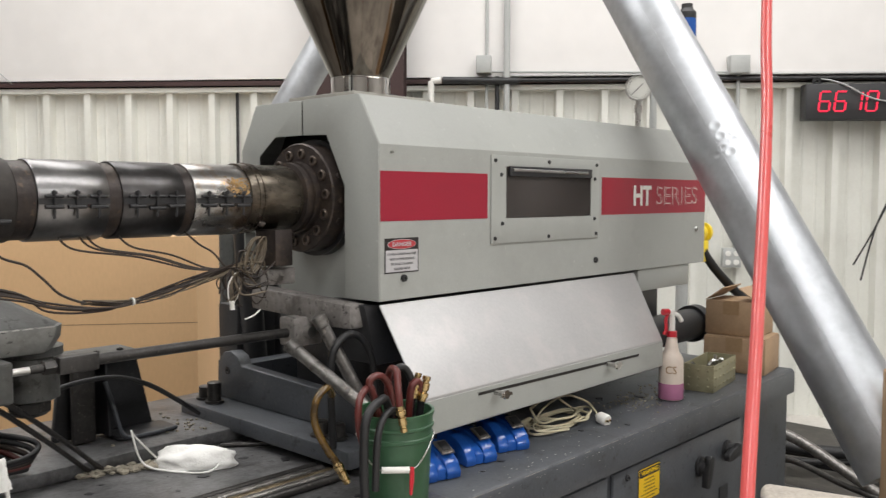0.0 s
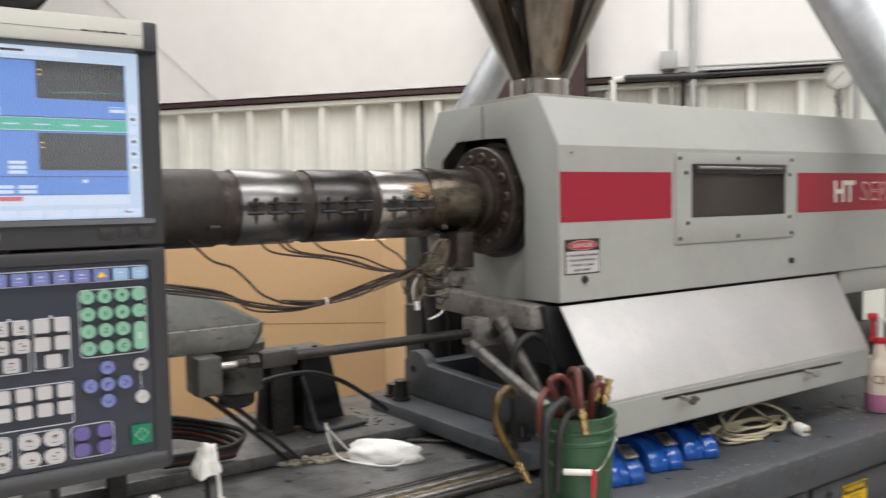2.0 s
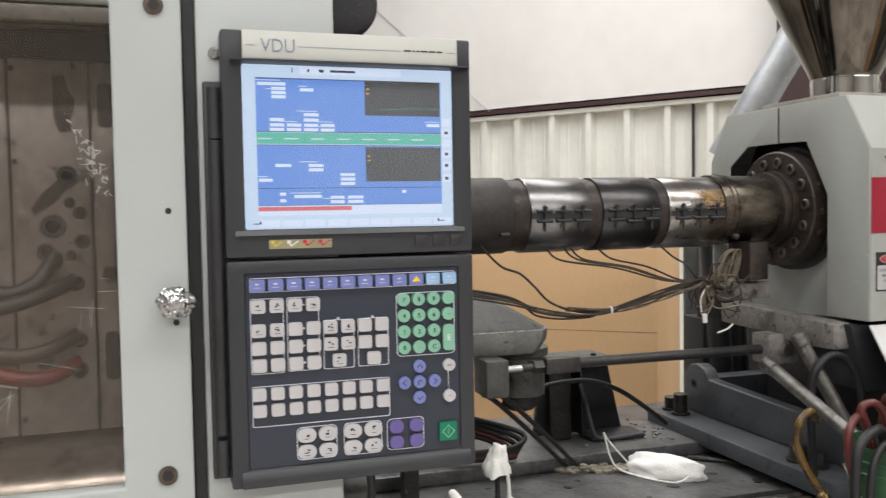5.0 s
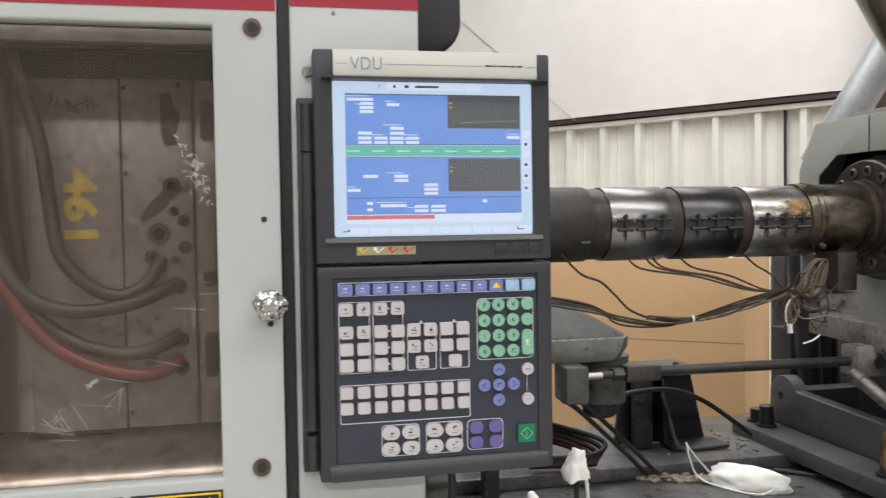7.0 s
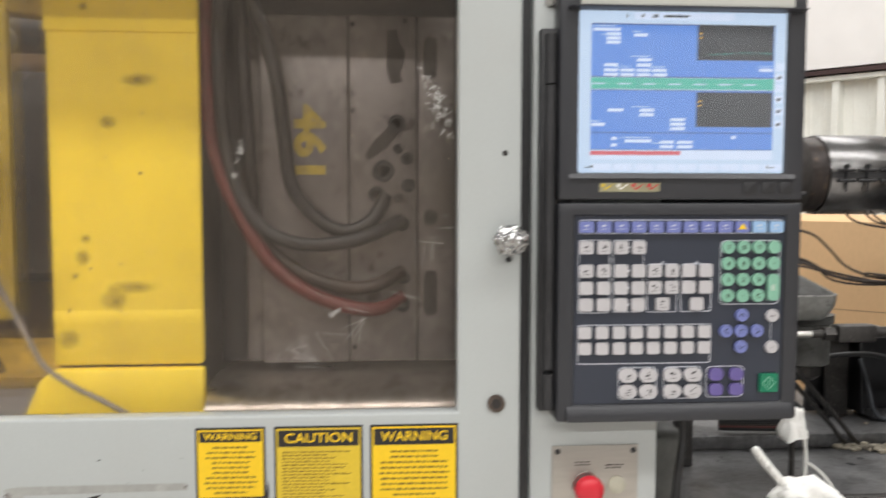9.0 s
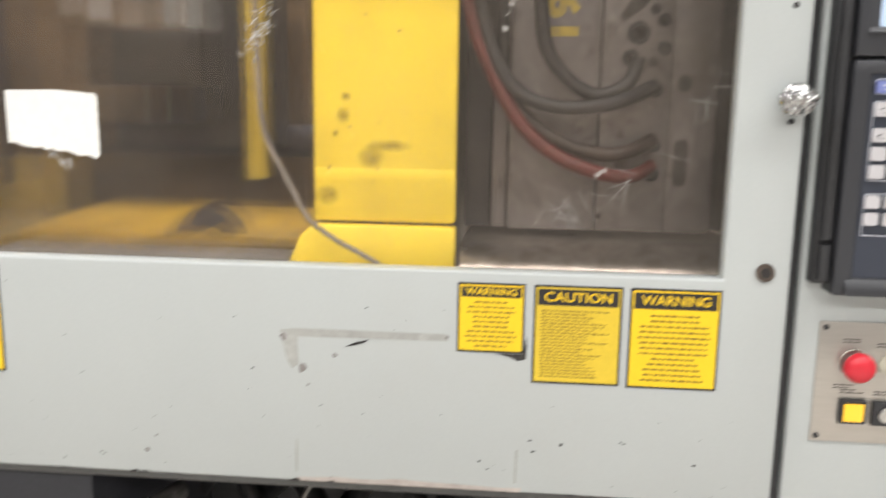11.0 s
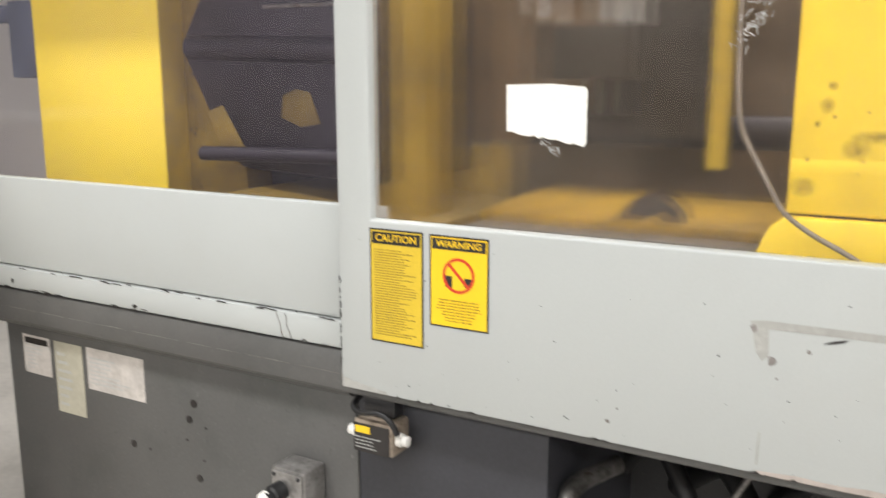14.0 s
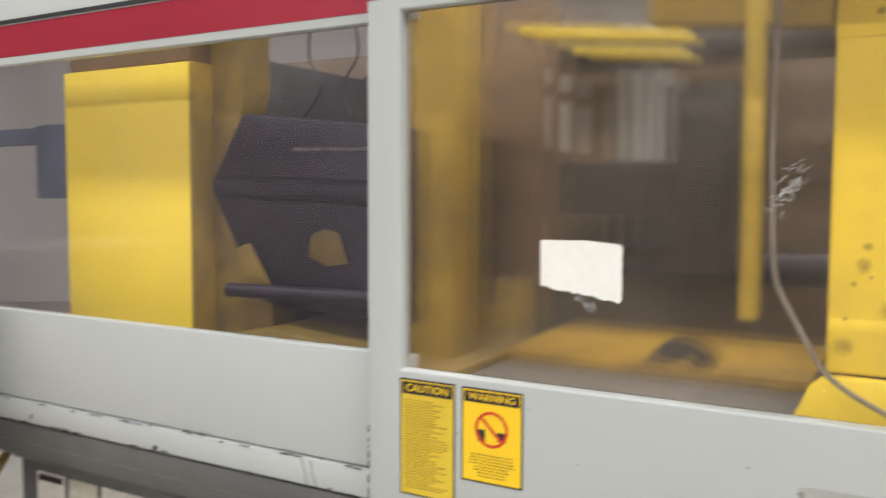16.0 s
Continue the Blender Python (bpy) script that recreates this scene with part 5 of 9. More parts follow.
    # The dark yellow plates carry the dimness inside the clamp in their colour.
    for nm, x0, x1, y0, y1, z0, z1, mat, lab in (("guard_post", -1.515, -1.495, -0.886, -0.850, 1.236, 1.9, YPOST, "narrow yellow upright post in the clamp"),
                                                 ("die_plate", -1.62, -1.50, -1.60, -1.47, 1.10, 1.98, YDIM, "yellow painted die height plate"),
                                                 ("rear_post", -2.5, -2.44, -1.58, -1.43, 0.9, 1.98, BROWN, "brown steel post behind the clamp"),
                                                 ("rear_post", -2.5, -2.44, -1.26, -1.02, 0.9, 1.98, BROWN, "brown steel post behind the clamp"),
                                                 ("rear_beam", -2.52, -2.45, -2.6, 0.2, 1.02, 1.24, BROWN, "brown steel beam along the rear of the clamp"),
                                                 ("clamp_plate", -1.98, -1.88, -1.70, -1.49, 0.95, 1.235, YDIM, "dimmed yellow lower plate in the clamp"),
                                                 ("clamp_plate", -2.06, -1.985, -1.70, -1.46, 1.24, 1.96, BROWN, "brown upright plate in the clamp"),
                                                 ("manifold", -2.34, -2.302, -1.36, -1.04, 1.285, 1.415, BLUEG, "dusty blue-grey valve block"),
                                                 ("manifold", -2.3, -2.15, -1.205, -1.028, 1.25, 1.74, SOOT, "dark grey hydraulic manifold"),
                                                 ("manifold", -2.3, -2.14, -1.656, -1.21, 1.40, 1.545, IRON, "dark oily hydraulic block")):
        bm = bmesh.new()
        box(bm, x0, x1, y0, y1, z0, z1)
        solid(nm, bm, mat, lab, nm.replace("_", " "), bevel=0.006)
    # assumed rear guard of the clamp with two sight openings, added to darken the background
    bm = bmesh.new()
    sheet_with_holes(bm, -2.66, -2.62, [-3.7, -1.765, -1.617, -1.466, -1.287, -0.4], [0.85, 1.56, 1.60, 1.765, 1.80, 1.875, 1.98], [(1, 2), (1, 4), (3, 1), (3, 2), (3, 3), (3, 4)])
    solid("rear_guard", bm, REARG, "assumed dark grey-brown rear panel with two openings, added as backdrop", "machine guard", bevel=0.003)
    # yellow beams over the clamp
    for x0, x1, out, mat in ((-1.80, -1.75, [(-1.441, 1.823), (-1.046, 1.782), (-1.046, 1.803), (-1.441, 1.846)], YELLOW), (-2.0, -1.95, [(-1.387, 1.806), (-1.101, 1.779), (-1.101, 1.797), (-1.387, 1.824)], YELLOW), (-1.56, -1.50, [(-1.06, 1.775), (-0.745, 1.742), (-0.745, 1.97), (-1.06, 1.97)], YDIM)):
        bm = bmesh.new()
        prism(bm, out, "x", x0, x1)
        solid("top_beam", bm, mat, "yellow painted steel beam over the clamp", "beam", group="beams over the clamp", bevel=0.004)
    for x, y, r in ((-2.45, -1.345, 0.014), (-2.43, -1.40, 0.02), (-2.4, -1.31, 0.012)):
        bm = bmesh.new()
        cyl(bm, (x, y, 1.245), (x, y, 1.96), r, seg=14)
        solid("riser_tube", bm, BOXG, "pale grey tube behind the clamp", "tube", group="tubes behind the clamp")
    bm = bmesh.new()
    cyl(bm, (-2.2, -1.15, 1.82), (-2.08, -1.15, 1.82), 0.035, seg=24)
    solid("limit_drum", bm, CASTG, "grey round drum on the manifold", "drum")
    bm = bmesh.new()
    tube(bm, [(-1.31, -0.80, 1.95), (-1.30, -0.805, 1.6), (-1.30, -0.803, 1.441), (-1.30, -0.799, 1.358), (-1.30, -0.79, 1.315), (-1.295, -0.767, 1.273), (-1.285, -0.744, 1.235), (-1.28, -0.722, 1.20), (-1.278, -0.685, 1.172), (-1.275, -0.64, 1.149), (-1.27, -0.59, 1.122)], 0.0042, 10)
    solid("sensor_cable", bm, CABLEG, "grey sensor cable hanging inside the guard", "cable")
    bm = bmesh.new()
    lathe(bm, (-1.30, -0.98, 1.86), (1, 0, 0), ((0, 0.07), (0.05, 0.07), (0.05, 0.04), (0, 0.04)), 24, caps=False)
    tube(bm, [(-1.28, -1.03, 1.83), (-1.28, -1.0, 1.80), (-1.28, -0.94, 1.80), (-1.28, -0.9, 1.84)], 0.02, 10)
    solid("cable_loop", bm, BLACK, "black coiled hose at the top of the clamp", "hose")


platen_zone()


def toggle_zone():
    t = thing("toggle_platen", "bright yellow painted toggle platen behind the guard window", "platen", at=(-1.7, -2.4, 0.9))
    bm = bmesh.new()
    box(bm, -1.56, -1.40, -2.605, -2.145, 0.95, 1.772)
    part("platen_body", bm, YCLEAN, t, bevel=0.004)
    # Brown stands in for the shadow across the platen's top.
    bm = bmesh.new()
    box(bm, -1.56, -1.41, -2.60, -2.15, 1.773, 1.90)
    part("platen_cap", bm, BROWN, t, "upper edge of the platen, browned for shadow", bevel=0.012)
    # Flank and boss carry their shade in a darker yellow.
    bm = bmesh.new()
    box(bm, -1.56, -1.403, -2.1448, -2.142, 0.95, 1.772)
    part("platen_flank", bm, YFLANK, t, "platen flank in a darker yellow for shade")
    bm = bmesh.new()
    box(bm, -2.2, -1.561, -2.61, -2.16, 0.95, 1.815)
    part("platen_back", bm, IRON, t, bevel=0.006)
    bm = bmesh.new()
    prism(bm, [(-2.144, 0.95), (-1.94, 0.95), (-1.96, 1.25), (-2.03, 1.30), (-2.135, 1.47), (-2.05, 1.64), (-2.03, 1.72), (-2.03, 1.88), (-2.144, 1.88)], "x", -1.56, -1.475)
    part("link_boss", bm, YOCHRE, t, "yellow boss, darkened in colour for shade", sharp=25)
    rnd = random.Random(52)
    bm = bmesh.new()
    for k in range(60):
        y, z = rnd.gauss(-2.115, 0.012), rnd.uniform(1.12, 1.48)
        r = 0.001 + 0.004 * rnd.random() ** 3
        prism(bm, [(y + r * rnd.uniform(.5, 1.3) * math.cos(6.28 * j / 6), z + r * rnd.uniform(.5, 1.6) * math.sin(6.28 * j / 6)) for j in range(6)], "x", -1.4752, -1.4745)
    part("grease_spots", bm, IRON, t, "dark specks of grease", kind="stuff")
    t = thing("toggle_link", "dark oily cast-iron toggle link of the clamp", "toggle link", at=(-1.7, -1.8, 1.2))
    bm = bmesh.new()
    prism(bm, [(-2.14, 1.495), (-2.14, 1.455), (-2.03, 1.253), (-1.97, 1.19), (-1.56, 1.17), (-1.56, 1.60), (-1.90, 1.636), (-2.044, 1.65)], "x", -1.9, -1.469)
    part("link_body", bm, TOGGLE, t, bevel=0.015)
    bm = bmesh.new()
    cyl(bm, (-1.475, -2.115, 1.475), (-1.475, -1.57, 1.455), 0.030, seg=24)
    part("pin", bm, TOGGLE, t)
    # Bright rod models the highlight along the link's ridge.
    bm = bmesh.new()
    cyl(bm, (-1.47, -1.88, 1.559), (-1.47, -1.57, 1.555), 0.004, seg=10)
    part("ridge_highlight", bm, CASTB, t, "thin bright line for the ridge's highlight")
    bm = bmesh.new()
    prism(bm, [(-2.062, 1.322), (-2.014, 1.338), (-1.947, 1.237), (-2.025, 1.24)], "x", -1.468, -1.462)
    part("link_tab", bm, YOCHRE, t, "dull yellow tab", bevel=0.002)
    bm = bmesh.new()
    prism(bm, [(-1.835, 1.312), (-1.828, 1.362), (-1.79, 1.376), (-1.752, 1.37), (-1.724, 1.30), (-1.78, 1.292)], "x", -1.468, -1.465)
    part("link_tab", bm, TABY, t, "greasy brown-yellow patch", bevel=0.001)
    bm = bmesh.new()
    cyl(bm, (-1.435, -2.055, 1.225), (-1.435, -1.56, 1.233), 0.017, seg=20)
    solid("ejector_rod", bm, TOGGLE, "dark blue-black steel rod along the clamp", "rod")
    bm = bmesh.new()
    prism(bm, [(-2.05, 1.05), (-1.42, 1.05), (-1.42, 1.10), (-1.9, 1.15), (-2.0, 1.13)], "x", -1.9, -1.4)
    solid("lower_link", bm, YOCHRE, "brown greasy lower link of the clamp", "toggle link", bevel=0.01)
    for nm, b, mat, lab in (("rear_tank", (-2.5, -2.2, -3.1, -2.66, 1.0, 1.52), BLUEG, "blue-grey tank behind the clamp"),
                            ("blue_bin", (-2.75, -2.65, -4.56, -4.28, 1.42, 1.79), BLUEG, "dusty blue storage bin on a rack"),
                            ("rack_beam", (-2.80, -2.76, -5.4, -3.4, 1.70, 1.79), BLUEG, "blue-grey storage rack beam behind the machine"),
                            ("rear_cabinet", (-3.4, -2.9, -4.4, -2.7, 0.0, 1.75), BOXG, "grey cabinet behind the machine")):
        bm = bmesh.new()
        box(bm, *b)
        solid(nm, bm, mat, lab, nm.split("_")[1], bevel=0.012)


toggle_zone()


def left_end():
    t = thing("beige_cabinet", "beige painted steel cabinet beside the clamp end", "cabinet", at=(-0.9, -2.9, 0))
    bm = bmesh.new()
    box(bm, -1.12, -0.62, -3.15, -2.625, 0.0, 1.285)
    part("cabinet_body", bm, BEIGE, t, bevel=0.008)
    bm = bmesh.new()
    box(bm, -1.14, -0.60, -3.17, -2.62, 1.286, 1.305)
    part("cabinet_top", bm, PAPER, t, bevel=0.006)
    t = thing("notice_board", "blue notice board with a white rail and a yellow card", "notice board", at=(-3.4, -6.7, 0))
    bm = bmesh.new()
    box(bm, -3.46, -3.42, -7.3, -6.52, 0.9, 1.60)
    part("board", bm, BLUEN, t)
    bm = bmesh.new()
    box(bm, -3.47, -3.40, -7.3, -6.51, 1.601, 1.65)
    part("rail", bm, PAPER, t, bevel=0.005)
    bm = bmesh.new()
    prism(bm, [(-7.0, 1.10), (-6.57, 1.10), (-6.66, 1.36), (-6.9, 1.36)], "x", -3.4195, -3.415)
    part("yellow_card", bm, LABELY, t)
    for y, z, w in ((-6.70, 1.48, 0.05), (-6.77, 1.40, 0.04), (-6.62, 1.41, 0.05)):
        bm = bmesh.new()
        plate(bm, y - w, y + w, z - 0.025, z + 0.025, -3.4195, 0.004)
        part("card", bm, PAPER, t)
    for y in (-7.25, -6.56):
        bm = bmesh.new()
        box(bm, -3.455, -3.425, y - 0.03, y + 0.03, 0, 0.899)
        part("leg", bm, BOXG, t)
    c = thing("steel_column", "dark red-oxide steel column of the hall", "column", at=(-4.2, -7.2, 0), kind="structure")
    bm = bmesh.new()
    box(bm, -4.4, -4.1, -9.1, -8.16, 0, 6.2)
    part("column_section", bm, MAROON, c)
    for k in range(5):
        bm = bmesh.new()
        y = -2.05 + 0.13 * k
        tube(bm, [(-1.75, y, 1.95), (-1.74, y + 0.03 * (k % 2), 1.82), (-1.73, y + 0.05 - 0.06 * (k % 3), 1.74), (-1.72, y + 0.02 * k, 1.66)], 0.0035, 8)
        solid("sensor_cable", bm, BLACK, "thin black cable hanging over the toggle", "cable", group="cables over the toggle")


BLUEN = material("notice_board_blue", (0.06, 0.12, 0.26), 0.5, var=0.2, scale=8, bump=0.01)
left_end()

# ---- column, operator station and control panel ----


def frame_column():
    X = -1.19
    t = thing("frame_column", "light grey painted steel column beside the gate", "machine column", at=(X, 0.07, 0))
    bm = bmesh.new()
    box(bm, -1.60, X, -0.0225, 0.163, 0.25, 2.05)
    part("column_body", bm, GATE, t, bevel=0.005)
    bm = bmesh.new()
    plate(bm, -0.0215, 0.162, 1.808, 1.88, X, 0.0012)
    part("red_stripe", bm, RED, t)
    bm = bmesh.new()
    bolt_head(bm, (X, 0.001, 1.716), (1, 0, 0), 0.008)
    bolt_head(bm, (X, 0.04, 1.80), (1, 0, 0), 0.003)
    part("screw", bm, STEEL, t)
    # Black strip stands in for the dark gap beside the gate.
    bm = bmesh.new()
    box(bm, -1.60, -1.20, -0.0375, -0.0235, 0.4, 2.0)
    part("gap_filler", bm, SOOT, t, "black strip filling the gap between gate and column")
    bm = bmesh.new()
    prism(bm, round_rect(0.06, 0.244, 1.76, 2.10, 0.05, 8), "x", -1.42, -1.262)
    solid("motor_housing", bm, SOOT, "black rounded motor housing behind the column", "motor", bevel=0.006, sharp=50)
    bm = bmesh.new()
    box(bm, -1.46, -1.24, 0.1635, 0.225, 0.86, 1.10)
    solid("terminal_box", bm, CASTG, "dark grey box below the control panel", "enclosure", bevel=0.02, seg=4)
    bm = bmesh.new()
    tube(bm, [(-1.195, 0.20, 1.15), (-1.20, 0.205, 1.10), (-1.19, 0.195, 1.05), (-1.20, 0.19, 0.95), (-1.22, 0.20, 0.87)], 0.006, 10)
    solid("panel_cable", bm, BLACK, "black cable under the control panel", "cable")
    # operator station
    t = thing("operator_station", "brushed steel plate with emergency stop and lit amber button", "button panel", at=(X, 0.07, 0.92))
    bm = bmesh.new()
    box(bm, X + 0.0005, X + 0.003, 0.009, 0.134, 0.922, 1.094)
    part("plate", bm, BRUSH, t, bevel=0.001)
    for y in (0.017, 0.127):
        for z in (0.93, 1.086):
            bm = bmesh.new()
            bolt_head(bm, (X + 0.003, y, z), (1, 0, 0), 0.004, 0.002)
            part("screw", bm, SOOT, t)
    bm = bmesh.new()
    lathe(bm, (X + 0.003, 0.0585, 1.036), (1, 0, 0), ((0, 0.020), (0.004, 0.020), (0.004, 0.013), (0.018, 0.013)), 28)
    e = part("stop_collar", bm, STEEL, t)
    bm = bmesh.new()
    lathe(bm, (X + 0.018, 0.0585, 1.036), (1, 0, 0), ((0, 0.016), (0.003, 0.0205), (0.009, 0.0205), (0.015, 0.0165), (0.018, 0.009), (0.0185, 0.001)), 32)
    part("stop_button", bm, TRIG, t, "red mushroom emergency stop button")
    for y, z, mat in ((0.0615, 0.968, LAMPY), (0.1055, 0.967, STEEL)):
        bm = bmesh.new()
        box(bm, X + 0.003, X + 0.010, y - 0.0185, y + 0.0185, z - 0.0175, z + 0.0175)
        p = part("button_bezel", bm, SOOT, t, bevel=0.002)
        bm = bmesh.new()
        if mat is LAMPY:
            box(bm, X + 0.0102, X + 0.014, y - 0.013, y + 0.013, z - 0.0125, z + 0.0125)
        else:
            lathe(bm, (X + 0.0102, y, z), (1, 0, 0), ((0, 0.011), (0.004, 0.011), (0.005, 0.006), (0.003, 0.002)), 20)
        part("lit_lens" if mat is LAMPY else "key_lock", bm, mat, p, bevel=0.001)
    bm = bmesh.new()
    lathe(bm, (X + 0.003, 0.103, 1.036), (1, 0, 0), ((0, 0.013), (0.003, 0.013), (0.004, 0.009)), 24)
    part("push_button", bm, OLDPAPER, t)
    for y, z in ((0.0585, 1.068), (0.103, 1.063), (0.06, 0.996), (0.105, 0.995), (0.05, 1.003)):
        fine_print(t, y - 0.016, y + 0.016, z - 0.004, z + 0.004, X + 0.0031, INK, 2, int(1000 * (y + z)), thick=0.4)
    # mount behind the control panel
    bm = bmesh.new()
    box(bm, X, -1.168, -0.0155, 0.03, 1.15, 1.676)
    t = thing("panel_mount", "black steel swing mount of the control panel", "bracket", at=(X, 0, 1.15))
    part("mount_plate", bm, SOOT, t, bevel=0.002)
    for z0, z1 in ((1.60, 1.668), (1.21, 1.60), (1.155, 1.205)):
        bm = bmesh.new()
        cyl(bm, (-1.163, -0.003, z0 + 0.001), (-1.163, -0.003, z1 - 0.001), 0.008, seg=16)
        part("hinge", bm, SOOT, t)


frame_column()


def control_panel():
    X = -1.15
    t = thing("control_panel", "dark grey machine control panel with glowing blue screen and keypad", "control panel", at=(X, 0.18, 1.14))
    y0, y1 = 0.007, 0.348
    bm = bmesh.new()
    sheet_with_holes(bm, X - 0.045, X, [y0, 0.033, 0.322, y1], [1.4445, 1.481, 1.699, 1.7415], [(1, 1)])
    part("screen_housing", bm, PLAST, t, bevel=0.0035)
    bm = bmesh.new()
    sheet_with_holes(bm, X - 0.045, X, [y0, 0.030, 0.326, y1], [1.138, 1.162, 1.423, 1.4405], [(1, 1)])
    part("keypad_housing", bm, PLAST, t, bevel=0.0035)
    bm = bmesh.new()
    box(bm, X - 0.06, X - 0.0455, y0 + 0.01, y1 - 0.01, 1.15, 1.73)
    part("back_shell", bm, SOOT, t, bevel=0.004)
    bm = bmesh.new()
    prism(bm, [(X - 0.0001, 1.1405), (X + 0.006, 1.139), (X + 0.006, 1.152), (X - 0.0001, 1.161)], "y", 0.02, y1 - 0.008)
    part("lower_lip", bm, PLAST, t, bevel=0.001)
    bm = bmesh.new()
    prism(bm, [(X - 0.0001, 1.4735), (X + 0.004, 1.4735), (X - 0.0001, 1.480)], "y", 0.02, 0.335)
    part("screen_ledge", bm, PLAST, t)
    bm = bmesh.new()
    prism(bm, [(X - 0.0001, 1.700), (X + 0.006, 1.704), (X + 0.006, 1.7405), (X - 0.0001, 1.741)], "y", 0.034, 0.327)
    h = part("header_strip", bm, HEADER, t, "pale header strip with thin lettering", bevel=0.001)
    write(h, "VDU", 0.0795, 1.7215, X + 0.0066, 0.017, LETB, wide=0.044, bold=-0.0002)
    bm = bmesh.new()
    plate(bm, 0.038, 0.052, 1.7205, 1.7212, X + 0.0061, 0.0003)
    plate(bm, 0.106, 0.245, 1.7205, 1.7212, X + 0.0061, 0.0003)
    plate(bm, 0.312, 0.323, 1.7205, 1.7212, X + 0.0061, 0.0003)
    part("header_line", bm, LETB, h)
    fine_print(h, 0.25, 0.308, 1.7195, 1.7235, X + 0.0062, INK, 1, 2, (0.99, 1.0), thick=0.5)
    # screen picture
    S = X - 0.006
    bm = bmesh.new()
    box(bm, S - 0.01, S, 0.0335, 0.3215, 1.4815, 1.6985)
    sc = part("screen", bm, SCRBG, t, "glowing blue and pale display")

    def pane(name, mat, rects, up):
        for a in rects:
            b = bmesh.new()
            plate(b, *a, S + up, 0.0002)
            part(name, b, mat, sc)
    pane("blue_field", SCRBLUE, [(0.0505, 0.305, 1.611, 1.6815), (0.0505, 0.305, 1.513, 1.5925)], 0.0002)
    pane("green_band", SCRGREEN, [(0.0505, 0.305, 1.5945, 1.6095)], 0.0002)
    pane("navy_rule", SCRLINE, [(0.0505, 0.305, 1.6800, 1.6815), (0.0505, 0.305, 1.610, 1.6113), (0.0505, 0.305, 1.5925, 1.5935), (0.0505, 0.305, 1.5352, 1.5362), (0.0505, 0.305, 1.5125, 1.5132), (0.1145, 0.1152, 1.596, 1.608), (0.206, 0.2067, 1.596, 1.608)], 0.0005)
    pane("graph_field", SCRDARK, [(0.1965, 0.3035, 1.634, 1.6815), (0.1965, 0.3035, 1.544, 1.591)], 0.0008)
    pane("title_field", SCRWHITE, [(0.109, 0.247, 1.687, 1.6965), (0.0505, 0.305, 1.4995, 1.5115)], 0.0002)
    pane("red_message", SCRRED, [(0.0505, 0.1755, 1.5055, 1.5110)], 0.0005)
    rnd = random.Random(21)
    fields = [(0.053, 0.09, 1.6735)] + [(0.071, 0.09, 1.6675 - 0.0055 * k) for k in range(3)] + [(0.109, 0.127, 1.6665)]
    fields += [(0.068 + 0.0225 * k, 0.087 + 0.0225 * k, 1.6195 - 0.006 * r) for r in range(2) for k in range(4)] + [(0.068, 0.087, 1.6265), (0.113, 0.133, 1.6335), (0.113, 0.133, 1.6265), (0.284, 0.303, 1.6215)]
    fields += [(0.074, 0.095, 1.566), (0.118, 0.138, 1.566), (0.118, 0.138, 1.56), (0.052, 0.07, 1.5465)] + [(0.161, 0.181, 1.5535 - 0.006 * k) for k in range(3)]
    fields += [(0.098, 0.135, 1.5245), (0.147, 0.166, 1.523), (0.147, 0.166, 1.517), (0.171, 0.192, 1.523), (0.171, 0.192, 1.517), (0.079, 0.087, 1.528), (0.079, 0.087, 1.519), (0.247, 0.253, 1.53)]
    pane("value_field", SCRWHITE, [(a, b, z - 0.0021, z + 0.0021) for a, b, z in fields], 0.0006)
    pane("screen_caption", SCRBG, [(a - rnd.uniform(0, .012), b - rnd.uniform(0, .01), z + 0.0042, z + 0.0053) for a, b, z in fields[::2]] + [(0.052 + 0.035 * k, 0.07 + 0.035 * k, 1.6005, 1.6022) for k in range(7)], 0.0007)
    pane("side_key", SCRWHITE, [(0.307, 0.319, z, z + 0.0105) for z in (1.6205, 1.606, 1.592, 1.577, 1.56, 1.543)] + [(0.052 + 0.03 * k, 0.079 + 0.03 * k, 1.484, 1.4935) for k in range(9)], 0.0004)
    pane("side_icon", SCRDARK, [(0.310, 0.315, z, z + 0.004) for z in (1.6095, 1.580, 1.564, 1.546)] + [(0.044, 0.054, 1.4882, 1.4895), (0.052, 0.054, 1.4895, 1.492), (0.298, 0.308, 1.4882, 1.4895), (0.298, 0.300, 1.4895, 1.492), (0.0985, 0.0995, 1.689, 1.695), (0.119, 0.122, 1.690, 1.694), (0.135, 0.141, 1.690, 1.694), (0.15, 0.184, 1.6905, 1.6935)], 0.0007)
    pane("curve", SCRGREEN, [(0.212 + 0.01 * k, 0.223 + 0.01 * k, 1.6415 + 0.0006 * min(k, 4), 1.6419 + 0.0006 * min(k, 4)) for k in range(9)], 0.0011)
    pane("graph_tick", LAMPY, [(0.199, 0.203, z, z + 0.0012) for z in (1.669, 1.663, 1.578, 1.572)], 0.0011)
    # Glass haze lays the screen's glare over it as a pale veil.
    bm = bmesh.new()
    plate(bm, 0.034, 0.321, 1.482, 1.698, S + 0.0016, 0.0008)
    o = part("cover_glass", bm, SCRGLASS, sc, "cover glass with the screen's glare as haze")
    o.visible_shadow = False
    bm = bmesh.new()
    prism(bm, [(X - 0.001, 1.6985), (X + 0.013, 1.7005), (X + 0.013, 1.7025), (X - 0.001, 1.7035)], "y", 0.018, 0.343)
    part("visor", bm, PLAST, t, "narrow dark visor over the screen", bevel=0.0006)
    # indicator strip and three flat keys
    bm = bmesh.new()
    plate(bm, 0.0625, 0.146, 1.4555, 1.4675, X + 0.0002, 0.0006)
